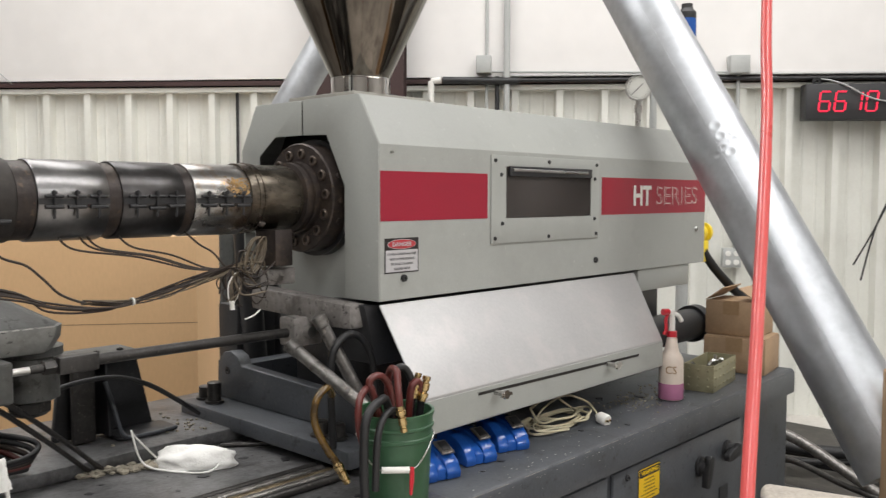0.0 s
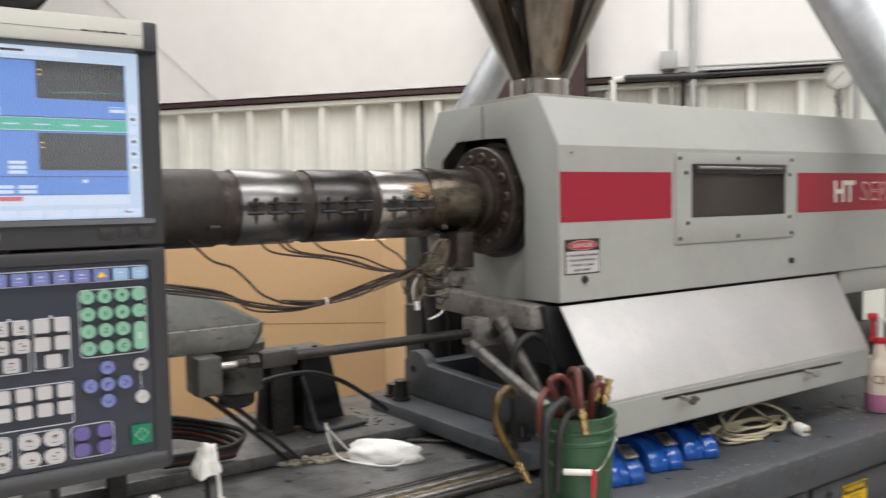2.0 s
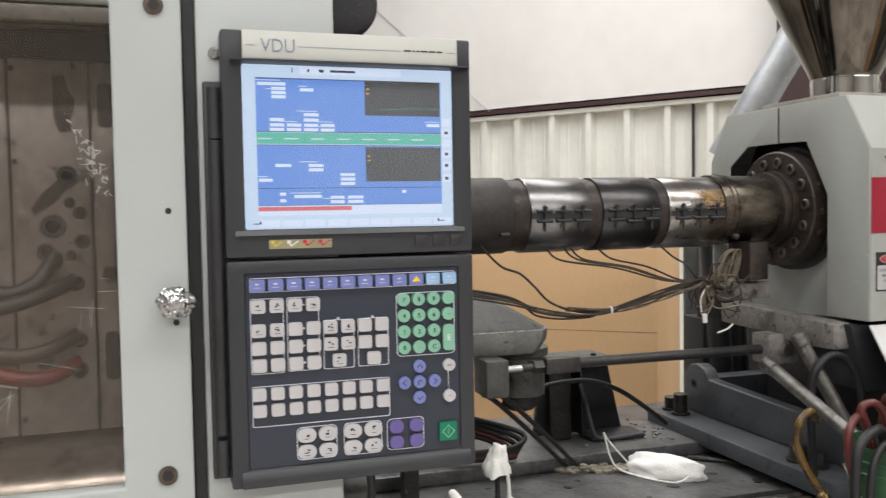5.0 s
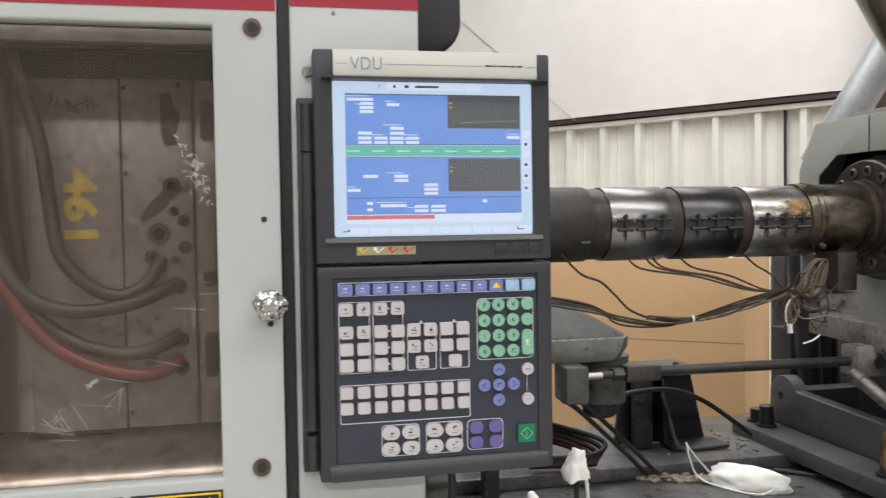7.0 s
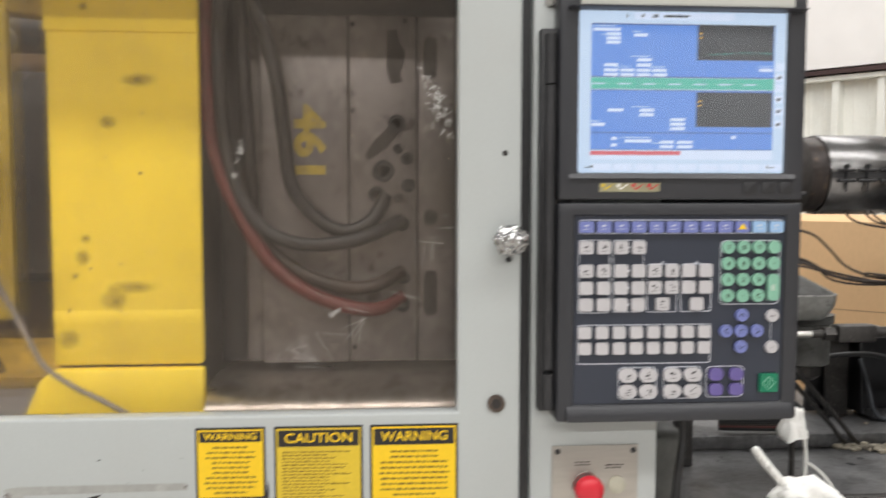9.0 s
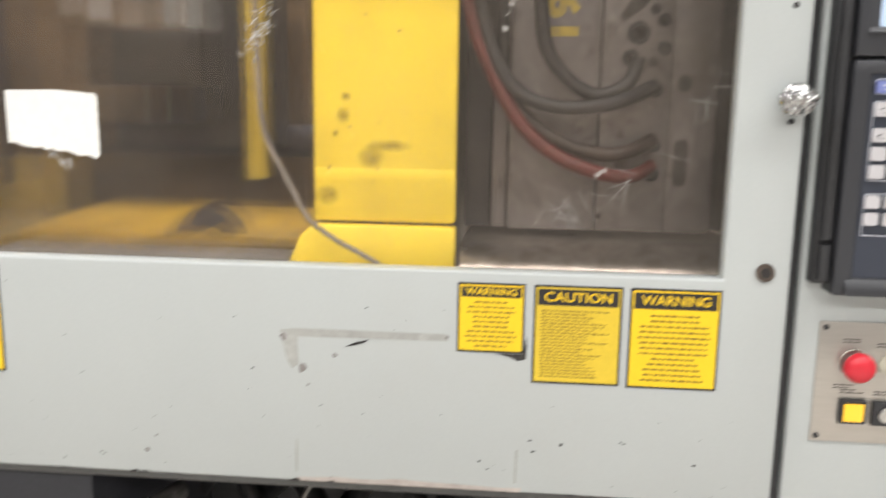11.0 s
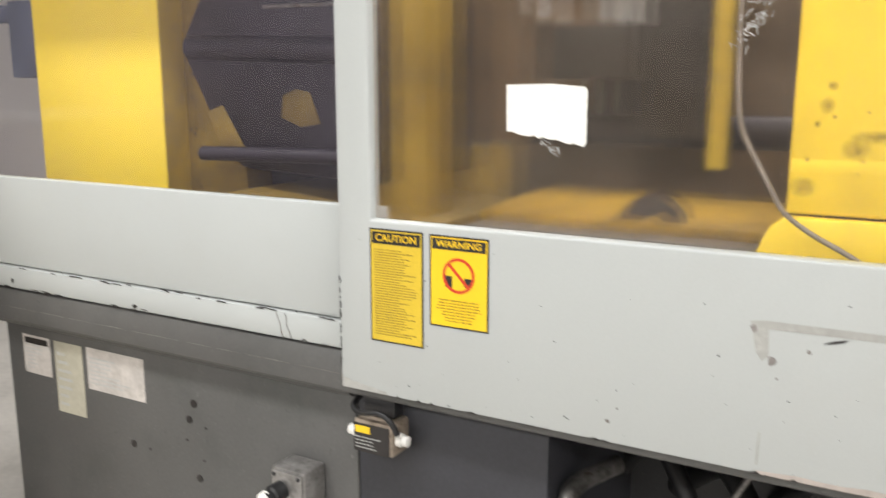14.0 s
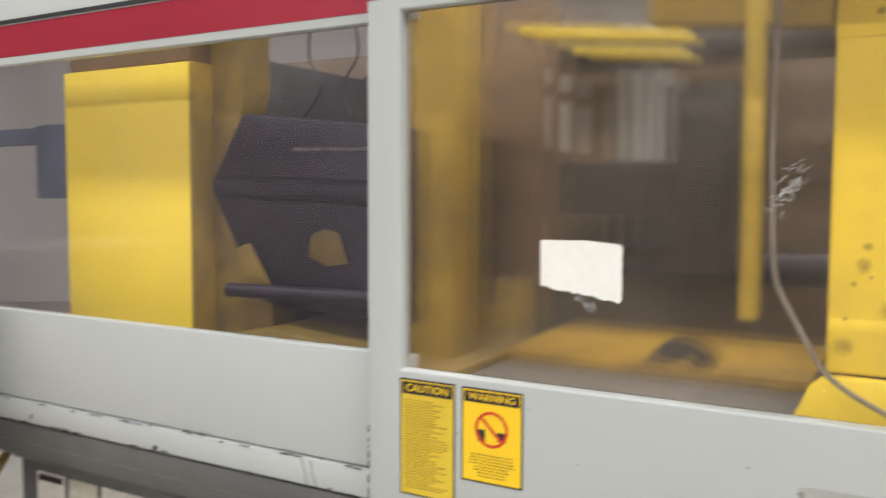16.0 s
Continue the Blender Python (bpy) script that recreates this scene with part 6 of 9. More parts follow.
    ind = part("icon_strip", bm, OLIVE, t)
    for k, mat in enumerate((LABELD, PAPER, TRIG, TRIG)):
        bm = bmesh.new()
        c = 0.074 + 0.021 * k
        prism(bm, [(c - 0.006, 1.460), (c - 0.003, 1.458), (c + 0.007, 1.4655), (c + 0.005, 1.466), (c - 0.002, 1.4605), (c - 0.005, 1.462)], "x", X + 0.0009, X + 0.0012)
        plate(bm, c - 0.009, c - 0.004, 1.462, 1.4665, X + 0.0009, 0.0003)
        part("icon", bm, mat, ind)
    for k in range(3):
        bm = bmesh.new()
        c = 0.272 + 0.0255 * k
        prism(bm, round_rect(c - 0.0092, c + 0.0092, 1.4535, 1.4690, 0.002), "x", X + 0.0001, X + 0.002)
        part("flat_key", bm, SOOT, t, bevel=0.0006)
    # membrane and keys
    bm = bmesh.new()
    box(bm, X - 0.012, X - 0.004, 0.0305, 0.3255, 1.1625, 1.4225)
    mb = part("membrane", bm, MEMB, t, "blue-black keypad membrane")
    Z = X - 0.004

    def outline(a, b, c, d, r=0.004):
        o, i = round_rect(a, b, c, d, r), round_rect(a + 0.0011, b - 0.0011, c + 0.0011, d - 0.0011, r - 0.0006)
        bb = bmesh.new()
        vo, vi = [bb.verts.new((Z + 0.0005, *p)) for p in o], [bb.verts.new((Z + 0.0005, *p)) for p in i]
        n = len(vo)
        for k in range(n):
            bb.faces.new((vo[k], vo[(k + 1) % n], vi[(k + 1) % n], vi[k]))
        part("key_frame_line", bb, LINEW, mb)
    for a in ((0.0355, 0.3215, 1.398, 1.4175), (0.0355, 0.0795, 1.289, 1.390), (0.0835, 0.127, 1.290, 1.390), (0.132, 0.1745, 1.2895, 1.357), (0.1795, 0.223, 1.290, 1.357), (0.0355, 0.2235, 1.218, 1.273), (0.2345, 0.320, 1.2995, 1.389), (0.093, 0.148, 1.168, 1.2135), (0.157, 0.211, 1.168, 1.2135), (0.218, 0.272, 1.169, 1.2135)):
        outline(*a, 0.007 if a[3] < 1.215 or a[0] > 0.23 else 0.003)
    cache = {}

    def key(y, z, w, h, r, mat, name="key"):
        k = (w, h, r, mat.name)
        if k not in cache:
            bb = bmesh.new()
            prism(bb, round_rect(-w / 2, w / 2, -h / 2, h / 2, r, 4), "x", 0.0, 0.0022)
            top = [f for f in bb.faces if all(abs(v.co.x - 0.0022) < 1e-6 for v in f.verts)]
            bmesh.ops.inset_region(bb, faces=top, thickness=min(w, h) * 0.26)
            for f in top:
                for v in f.verts:
                    v.co.x += 0.0036
            cache[k] = mesh_of(name, bb, mat, sharp=60)
        ob = part(name, cache[k], mat, mb)
        ob.location = (Z + 0.0004, y, z)
        return ob
    for k in range(12):
        key(0.0455 + 0.0242 * k, 1.4075, 0.0195, 0.0155, 0.002, KEYLB if k > 9 else KEYB)
    wk = (0.0185, 0.0175, 0.003)
    for r, z in enumerate((1.3795, 1.3475, 1.324, 1.301)):
        for k in range(4):
            key(0.046 + 0.0242 * k, z, *wk, KEYW)
    for z in (1.3475, 1.3245):
        for y in (0.1415, 0.1655, 0.189, 0.213):
            key(y, z, *wk, KEYW)
    for y in (0.153, 0.201):
        key(y, 1.3015, *wk, KEYW)
    for r, z in enumerate((1.2625, 1.2405)):
        for k in range(8):
            key(0.045 + 0.024 * k, z, 0.0175, 0.0165, 0.003, KEYW)
    digits = (("7", 0, 0), ("8", 1, 0), ("9", 2, 0), ("", 3, 0), ("4", 0, 1), ("5", 1, 1), ("6", 2, 1), ("-", 3, 1), ("1", 0, 2), ("2", 1, 2), ("3", 2, 2), ("0", 0, 3), (".", 1, 3), ("C", 2, 3))
    for ch, i, j in digits:
        y, z = 0.2445 + 0.0217 * i, 1.3795 - 0.0224 * j
        key(y, z, 0.018, 0.018, 0.0089, KEYG)
        if ch:
            write(mb, ch, y, z, Z + 0.0065, 0.0062, INK)
    key(0.3096, 1.3235, 0.0165, 0.037, 0.006, KEYG)
    write(mb, "E", 0.3096, 1.3235, Z + 0.0065, 0.008, PAPER)
    for y, z, ch, turn in ((0.266, 1.285, "^", 0), (0.2655, 1.263, "<", -45), (0.2655, 1.241, "^", 180), (0.244, 1.263, "<", 0), (0.288, 1.263, ">", 0)):
        key(y, z, 0.0175, 0.0175, 0.0087, KEYB)
        bb = bmesh.new()
        a = {"^": 0, "<": 90, ">": -90}[ch] + turn
        for s in (-1, 1):
            p0 = Matrix.Rotation(radians(a), 2) @ Vector((s * 0.004, -0.002))
            p1 = Matrix.Rotation(radians(a), 2) @ Vector((0, 0.003))
            cyl(bb, (Z + 0.0061, y + p0.x, z + p0.y), (Z + 0.0061, y + p1.x, z + p1.y), 0.0006, seg=6)
        part("arrow_mark", bb, INK, mb)
    for z, ch in ((1.284, "++"), (1.240, "--")):
        key(0.3095, z, 0.0175, 0.0175, 0.0087, KEYW)
        write(mb, ch, 0.3095, z, Z + 0.0065, 0.004, INK)
    bb = bmesh.new()
    plate(bb, 0.3091, 0.3099, 1.2495, 1.2745, Z + 0.0002, 0.0003)
    part("key_frame_line", bb, LINEW, mb)
    for y in (0.106, 0.135, 0.169, 0.198):
        for z in (1.2025, 1.180):
            key(y, z, 0.0255, 0.019, 0.0094, KEYW)
    for y in (0.231, 0.260):
        for z in (1.2025, 1.181):
            key(y, z, 0.0195, 0.0175, 0.007, KEYV)
    key(0.3065, 1.1895, 0.0255, 0.026, 0.0015, KEYGD)
    bb = bmesh.new()
    for s in range(4):
        a, b = radians(90 * s), radians(90 * s + 90)
        cyl(bb, (Z + 0.0061, 0.3065 + 0.009 * math.cos(a), 1.1895 + 0.009 * math.sin(a)), (Z + 0.0061, 0.3065 + 0.009 * math.cos(b), 1.1895 + 0.009 * math.sin(b)), 0.0006, seg=6)
    cyl(bb, (Z + 0.0061, 0.3065, 1.185), (Z + 0.0061, 0.3065, 1.194), 0.0006, seg=6)
    part("start_mark", bb, KEYG, mb)
    bb = bmesh.new()
    prism(bb, [(0.2573, 1.4045), (0.2693, 1.4045), (0.2633, 1.4125)], "x", Z + 0.0061, Z + 0.0066)
    part("warning_mark", bb, LABELY, mb)
    for k in range(12):
        if k != 9:
            bb = bmesh.new()
            y = 0.0455 + 0.0242 * k
            plate(bb, y - 0.005, y + 0.004, 1.4045, 1.4052, Z + 0.0063, 0.0002)
            plate(bb, y - 0.003, y + 0.002, 1.4085, 1.4105, Z + 0.0063, 0.0002)
            part("key_mark", bb, LINEW, mb)
    # small symbols printed on the white keys
    rnd = random.Random(9)
    bb = bmesh.new()
    marks = [(0.046 + 0.0242 * k, 1.3795) for k in range(4)] + [(0.046, 1.3475), (0.0702, 1.3475), (0.1415, 1.3475), (0.1655, 1.3475), (0.1415, 1.3245), (0.1655, 1.3245), (0.153, 1.3015)] + [(y, z) for y in (0.106, 0.135, 0.169, 0.198) for z in (1.2025, 1.180)]
    for y, z in marks:
        for _ in range(3):
            a, c = y + rnd.uniform(-0.004, 0.002), z + rnd.uniform(-0.002, 0.003)
            plate(bb, a, a + rnd.uniform(0.0015, 0.004), c, c + rnd.uniform(0.001, 0.0025), Z + 0.0063, 0.0002)
        plate(bb, y - 0.004, y + 0.004, z - 0.0048, z - 0.0042, Z + 0.0061, 0.0004)
    part("key_symbols", bb, INK, mb, "small dark printed symbols", kind="stuff")
    # white dashes printed between the keys
    for y, z in [(0.1063, v) for v in (1.3795, 1.3475, 1.324, 1.301)] + [(0.153, 1.3585), (0.201, 1.3585)]:
        bb = bmesh.new()
        plate(bb, y - 0.0016, y + 0.0016, z - 0.0013, z + 0.0013, Z + 0.0003, 0.0003)
        part("key_dash", bb, LINEW, mb)


control_panel()

# ---- injection end of the moulding machine ----
XC, ZC, XH, Y1, Y2 = -1.69, 1.493, -1.42, 1.322, 2.965
DECKZ = 0.86


def injection_bed():
    t = thing("machine_bed", "charcoal painted steel bed of the injection end with cabinet doors", "machine bed", at=(-1.7, 1.7, 0))
    bm = bmesh.new()
    prism(bm, [(-1.176, 0.0), (-1.176, 0.772), (-1.150, 0.772), (-1.150, 0.846), (-1.154, 0.855), (-1.164, DECKZ), (-2.35, DECKZ), (-2.35, 0.0)], "y", 0.17, 3.17)
    part("bed_body", bm, DARK, t, bevel=0.003)
    bm = bmesh.new()
    box(bm, -2.35, -1.168, 0.171, 1.30, DECKZ - 0.002, DECKZ + 0.001)
    part("deck_plate", bm, DECK, t, "oily scratched deck plate")
    # bare metal showing along the rubbed front edge, and dust on the deck beside it
    rw = random.Random(77)
    bm = bmesh.new()
    for k in range(150):
        y, w = rw.uniform(0.6, 3.15), rw.uniform(0.001, 0.009)
        z = 0.846 - abs(rw.gauss(0, 0.003)) if k % 3 else rw.uniform(0.78, 0.84)
        h = rw.uniform(0.0006, 0.0016)
        prism(bm, [(y, z), (y + w, z + h * 0.3), (y + w * 0.8, z + h), (y + w * 0.1, z + h * 0.8)], "x", -1.1502, -1.1496)
    for k in range(160):
        y, x, r = rw.uniform(1.35, 3.1), -1.17 - 0.2 * rw.random() ** 1.5, rw.uniform(0.0006, 0.002)
        prism(bm, [(x + r * rw.uniform(.5, 1.4) * math.cos(1.26 * j), y + 2 * r * rw.uniform(.5, 1.4) * math.sin(1.26 * j)) for j in range(5)], "z", DECKZ - 0.0002, DECKZ + 0.0004)
    part("edge_wear", bm, SCUFF, t, "pale specks of worn paint and dust", kind="stuff")
    xd = -1.164
    for y0, y1 in ((0.75, 1.90), (1.93, 2.735)):
        bm = bmesh.new()
        box(bm, xd - 0.011, xd, y0, y1, 0.12, 0.758)
        d = part("cabinet_door", bm, DARK, t, "charcoal cabinet door", bevel=0.003)
        if y0 > 1.5:
            for y, z, a in ((2.43, 0.665, 75), (2.62, 0.675, 10)):
                bm = bmesh.new()
                lathe(bm, (xd, y, z), (1, 0, 0), ((0, 0.032), (0.008, 0.032), (0.010, 0.024), (0.026, 0.022), (0.03, 0.012)), 22)
                h = part("turn_handle", bm, SOOT, d, "black turn handle")
                bm = bmesh.new()
                c, n = math.cos(radians(a)), math.sin(radians(a))
                prism(bm, [(y + c * u - n * v, z + n * u + c * v) for u, v in ((-0.062, -0.010), (-0.03, -0.017), (0.028, -0.018), (0.036, -0.008), (0.036, 0.008), (0.028, 0.018), (-0.03, 0.017), (-0.062, 0.010))], "x", xd + 0.02, xd + 0.042)
                part("grip", bm, BLACK, h, bevel=0.004)
            sticker(d, 2.057, 2.179, 0.643, 0.742, "WARNING", LABELY, 31, 6, x=xd, headh=0.28)
            bm = bmesh.new()
            plate(bm, 2.572, 2.632, 0.515, 0.561, xd, 0.004)
            part("vent_plate", bm, SOOT, d)
            bm = bmesh.new()
            bolt_head(bm, (xd, 1.998, 0.735), (1, 0, 0), 0.009)
            part("lock", bm, SOOT, d)
    for y, z in ((2.80, 0.735), (2.81, 0.44)):
        bm = bmesh.new()
        bolt_head(bm, (-1.176, y, z), (1, 0, 0), 0.008)
        part("screw", bm, SOOT, t)
    # bare metal along the rubbed front edge of the deck
    rnd = random.Random(41)
    bm = bmesh.new()
    y = 0.75
    while y < 3.1:
        w = rnd.uniform(0.02, 0.11)
        prism(bm, [(y, 0.8545), (y + w, 0.8545), (y + w * 0.8, 0.8553 + rnd.uniform(0, 0.0012)), (y + w * 0.2, 0.8555)], "x", -1.1545, -1.1535)
        y += w + rnd.uniform(0.0, 0.05)
    part("worn_edge", bm, GREASY, t, "rubbed bare edge of the deck", kind="stuff")
    # slide ways and ledges under the barrel
    bm = bmesh.new()
    box(bm, -2.3, -1.875, 0.2, 1.9, DECKZ + 0.001, DECKZ + 0.035)
    part("slide_way", bm, DECK, t, bevel=0.006)
    for k, x in enumerate((-1.535, -1.51, -1.484, -1.46, -1.437)):
        bm = bmesh.new()
        cyl(bm, (x, 0.55 + 0.03 * (k % 2), DECKZ + 0.0105), (x + 0.004 * (k % 3), 1.22, DECKZ + 0.0105), 0.0095, seg=12)
        part("guide_bar", bm, (IRON, CASTB, STAINED, CASTB, IRON)[k], t, "greasy brown-stained steel bar")
    rnd = random.Random(4)
    bm = bmesh.new()
    for _ in range(260):
        x, y = rnd.uniform(-1.86, -1.2), rnd.uniform(0.4, 2.9)
        r = 0.002 + 0.012 * rnd.random() ** 4
        prism(bm, [(x + r * rnd.uniform(.5, 1.4) * math.cos(6.28 * k / 6), y + r * rnd.uniform(.5, 1.4) * math.sin(6.28 * k / 6)) for k in range(6)], "z", DECKZ + 0.0001, DECKZ + 0.0008 + r * 0.15)
    part("grime", bm, SOOT, t, "black crumbs of grime", kind="stuff")
    bm = bmesh.new()
    for _ in range(120):
        x, y = rnd.gauss(-1.33, 0.05), rnd.gauss(2.36, 0.1)
        bmesh.ops.create_cube(bm, size=rnd.uniform(0.002, 0.005), matrix=Matrix.Translation((min(x, -1.17), y, DECKZ + 0.002)))
    for _ in range(60):
        x, y = rnd.gauss(-2.0, 0.05), rnd.gauss(1.12, 0.05)
        bmesh.ops.create_cube(bm, size=rnd.uniform(0.003, 0.007), matrix=Matrix.Translation((x, y, DECKZ + 0.036)))
    part("pellets", bm, CRUST, t, "spilled plastic pellets", kind="stuff")


injection_bed()


def injection_hood():
    t = thing("injection_hood", "light grey sheet-metal hood of the injection unit with red stripe", "machine hood", at=(XC, 2.1, 1.25))
    zb, zf, zt = 1.255, 1.617, 1.735
    xl, xs = 2 * XC - XH, 0.066
    # side, chamfer and top skins
    bm = bmesh.new()
    out = [(XH, zb), (XH, zf), (XH - xs, zt), (xl + xs, zt), (xl, zf), (xl, zb)]
    inn = [(XH - 0.004, zb), (XH - 0.004, zf - 0.002), (XH - xs - 0.002, zt - 0.004), (xl + xs + 0.002, zt - 0.004), (xl + 0.004, zf - 0.002), (xl + 0.004, zb)]
    prism(bm, out + inn[::-1], "y", Y1 + 0.002, Y2)
    part("hood_shell", bm, GREY, t, bevel=0.0015, sharp=12)
    bm = bmesh.new()
    prism(bm, [(XH - 0.004, zb), (XH - 0.004, zf - 0.002), (XH - xs - 0.002, zt - 0.004), (xl + xs + 0.002, zt - 0.004), (xl + 0.004, zf - 0.002), (xl + 0.004, zb)], "y", Y2 - 0.004, Y2 - 0.001)
    part("rear_plate", bm, GREY, t)
    # front plate with the angular opening round the flange
    bm = bmesh.new()
    prism(bm, [(XH, zb), (XH, zf), (XH - xs, zt), (XC - 0.004, zt), (XC - 0.004, 1.648), (XC + 0.086, 1.645), (XC + 0.152, 1.522), (XC + 0.152, zb)], "y", Y1 - 0.002, Y1 + 0.001)
    part("front_plate", bm, GREY, t, bevel=0.001)
    bm = bmesh.new()
    prism(bm, [(XC - 0.011, zt - 0.002), (xl + xs, zt - 0.002), (xl, zf), (xl, 1.40), (XC - 0.19, 1.40), (XC - 0.19, 1.60), (XC - 0.12, 1.648), (XC - 0.011, 1.648)], "y", Y1 - 0.001, Y1 + 0.002)
    part("front_plate", bm, GREY, t, bevel=0.001)
    bm = bmesh.new()
    prism(bm, [(XC + 0.150, 1.235), (XC + 0.150, 1.46), (XC - 0.17, 1.46), (XC - 0.17, 1.235)], "y", Y1 + 0.05, Y1 + 0.054)
    part("inner_plate", bm, GREY, t)
    bm = bmesh.new()
    prism(bm, [(XH - 0.006, zb + 0.002), (XH - 0.006, zf - 0.004), (XH - xs - 0.004, zt - 0.006), (xl + xs + 0.004, zt - 0.006), (xl + 0.006, zf - 0.004), (xl + 0.006, zb + 0.002)], "y", Y1 + 0.12, Y1 + 0.123)
    part("inner_bulkhead", bm, SOOT, t)
    for y0, y1 in ((Y1 + 0.003, 1.707), (2.258, Y2 - 0.001)):
        bm = bmesh.new()
        plate(bm, y0, y1, 1.440, 1.556, XH, 0.001)
        p = part("red_stripe", bm, RED, t, "red painted stripe")
    write(p, "HT", 2.505, 1.500, XH + 0.0022, 0.066, PAPER, wide=0.115, bold=0.003)
    write(p, "SERIES", 2.748, 1.500, XH + 0.0020, 0.066, PAPER, wide=0.30, bold=-0.0006)
    write(p, "SERIES", 2.748, 1.500, XH + 0.0026, 0.066, RED, wide=0.297, bold=-0.0022)
    # inspection window
    bm = bmesh.new()
    sheet_with_holes(bm, XH + 0.0005, XH + 0.004, [1.719, 1.782, 2.194, 2.237], [1.372, 1.438, 1.578, 1.606], [(1, 1)])
    w = part("window_frame", bm, GREY, t, "screwed inspection window frame", bevel=0.001)
    bm = bmesh.new()
    plate(bm, 1.783, 2.193, 1.439, 1.577, XH + 0.0004, 0.0016)
    part("dark_pane", bm, SHEETS, w, "dirty smoked pane")
    bm = bmesh.new()
    plate(bm, 1.783, 2.193, 1.439, 1.577, XH + 0.0001, 0.0002)
    part("pane_backing", bm, MOLD, w)
    bm = bmesh.new()
    box(bm, XH + 0.0042, XH + 0.010, 1.79, 2.19, 1.552, 1.578)
    part("pane_hinge", bm, SOOT, w, bevel=0.002)
    bm = bmesh.new()
    cyl(bm, (XH + 0.012, 1.80, 1.568), (XH + 0.012, 2.16, 1.566), 0.0045, seg=10)
    part("hinge_rod", bm, STEEL, w)
    for y, z in ((1.735, 1.592), (1.975, 1.594), (2.222, 1.592), (1.735, 1.386), (1.975, 1.384), (2.222, 1.384), (1.76, 1.555), (1.765, 1.425), (2.212, 1.55), (2.212, 1.43)):
        bm = bmesh.new()
        bolt_head(bm, (XH + 0.004, y, z), (1, 0, 0), 0.0055, 0.003)
        part("screw", bm, SOOT, w)
    # danger sign
    y0, y1, z0, z1 = 1.338, 1.449, 1.318, 1.400
    bm = bmesh.new()
    plate(bm, y0, y1, z0, z1, XH, 0.001)
    s = part("danger_sign", bm, INK, t, "black, red and white danger sign")
    bm = bmesh.new()
    plate(bm, y0 + 0.003, y1 - 0.003, z0 + 0.003, z1 - 0.028, XH + 0.0011, 0.0003)
    part("sign_field", bm, SIGNG, s)
    bm = bmesh.new()
    lathe(bm, (0, 0, 0), (1, 0, 0), ((0, 1), (0.0004, 1)), 32)
    bmesh.ops.transform(bm, matrix=Matrix.Translation((XH + 0.0011, (y0 + y1) / 2, z1 - 0.0145)) @ Matrix.Diagonal((1, 0.047, 0.0118, 1)), verts=bm.verts)
    part("oval_rim", bm, SIGNG, s)
    bm = bmesh.new()
    lathe(bm, (0, 0, 0), (1, 0, 0), ((0, 1), (0.0004, 1)), 32)
    bmesh.ops.transform(bm, matrix=Matrix.Translation((XH + 0.0014, (y0 + y1) / 2, z1 - 0.0145)) @ Matrix.Diagonal((1, 0.0455, 0.0106, 1)), verts=bm.verts)
    part("sign_oval", bm, SIGNR, s)
    write(s, "DANGER", (y0 + y1) / 2, z1 - 0.0145, XH + 0.0024, 0.0100, SIGNG, wide=0.062, bold=0.0001)
    for k, line in enumerate(("DO NOT OPERATE MACHINE", "WITH HOPPER REMOVED", "OR WHILE CLEANING", "OBSTRUCTIONS")):
        write(s, line, (y0 + y1) / 2, z0 + 0.0445 - 0.0115 * k, XH + 0.0019, 0.0060, PRINT, wide=0.0043 * len(line), bold=-0.0002)
    for y, z in ((1.399, 1.305), (2.226, 1.303), (2.894, 1.379), (1.36, 1.60)):
        bm = bmesh.new()
        bolt_head(bm, (XH, y, z), (1, 0, 0), 0.009 if z < 1.5 else 0.003, 0.007)
        part("bolt", bm, STEEL if z > 1.31 else SOOT, t)
    # top plate under the hopper
    bm = bmesh.new()
    box(bm, XC - 0.13, XC + 0.13, Y1 + 0.05, Y1 + 0.32, zt + 0.0005, zt + 0.018)
    part("feed_plate", bm, FEED, t, "greasy hopper mounting plate", bevel=0.003)


injection_hood()


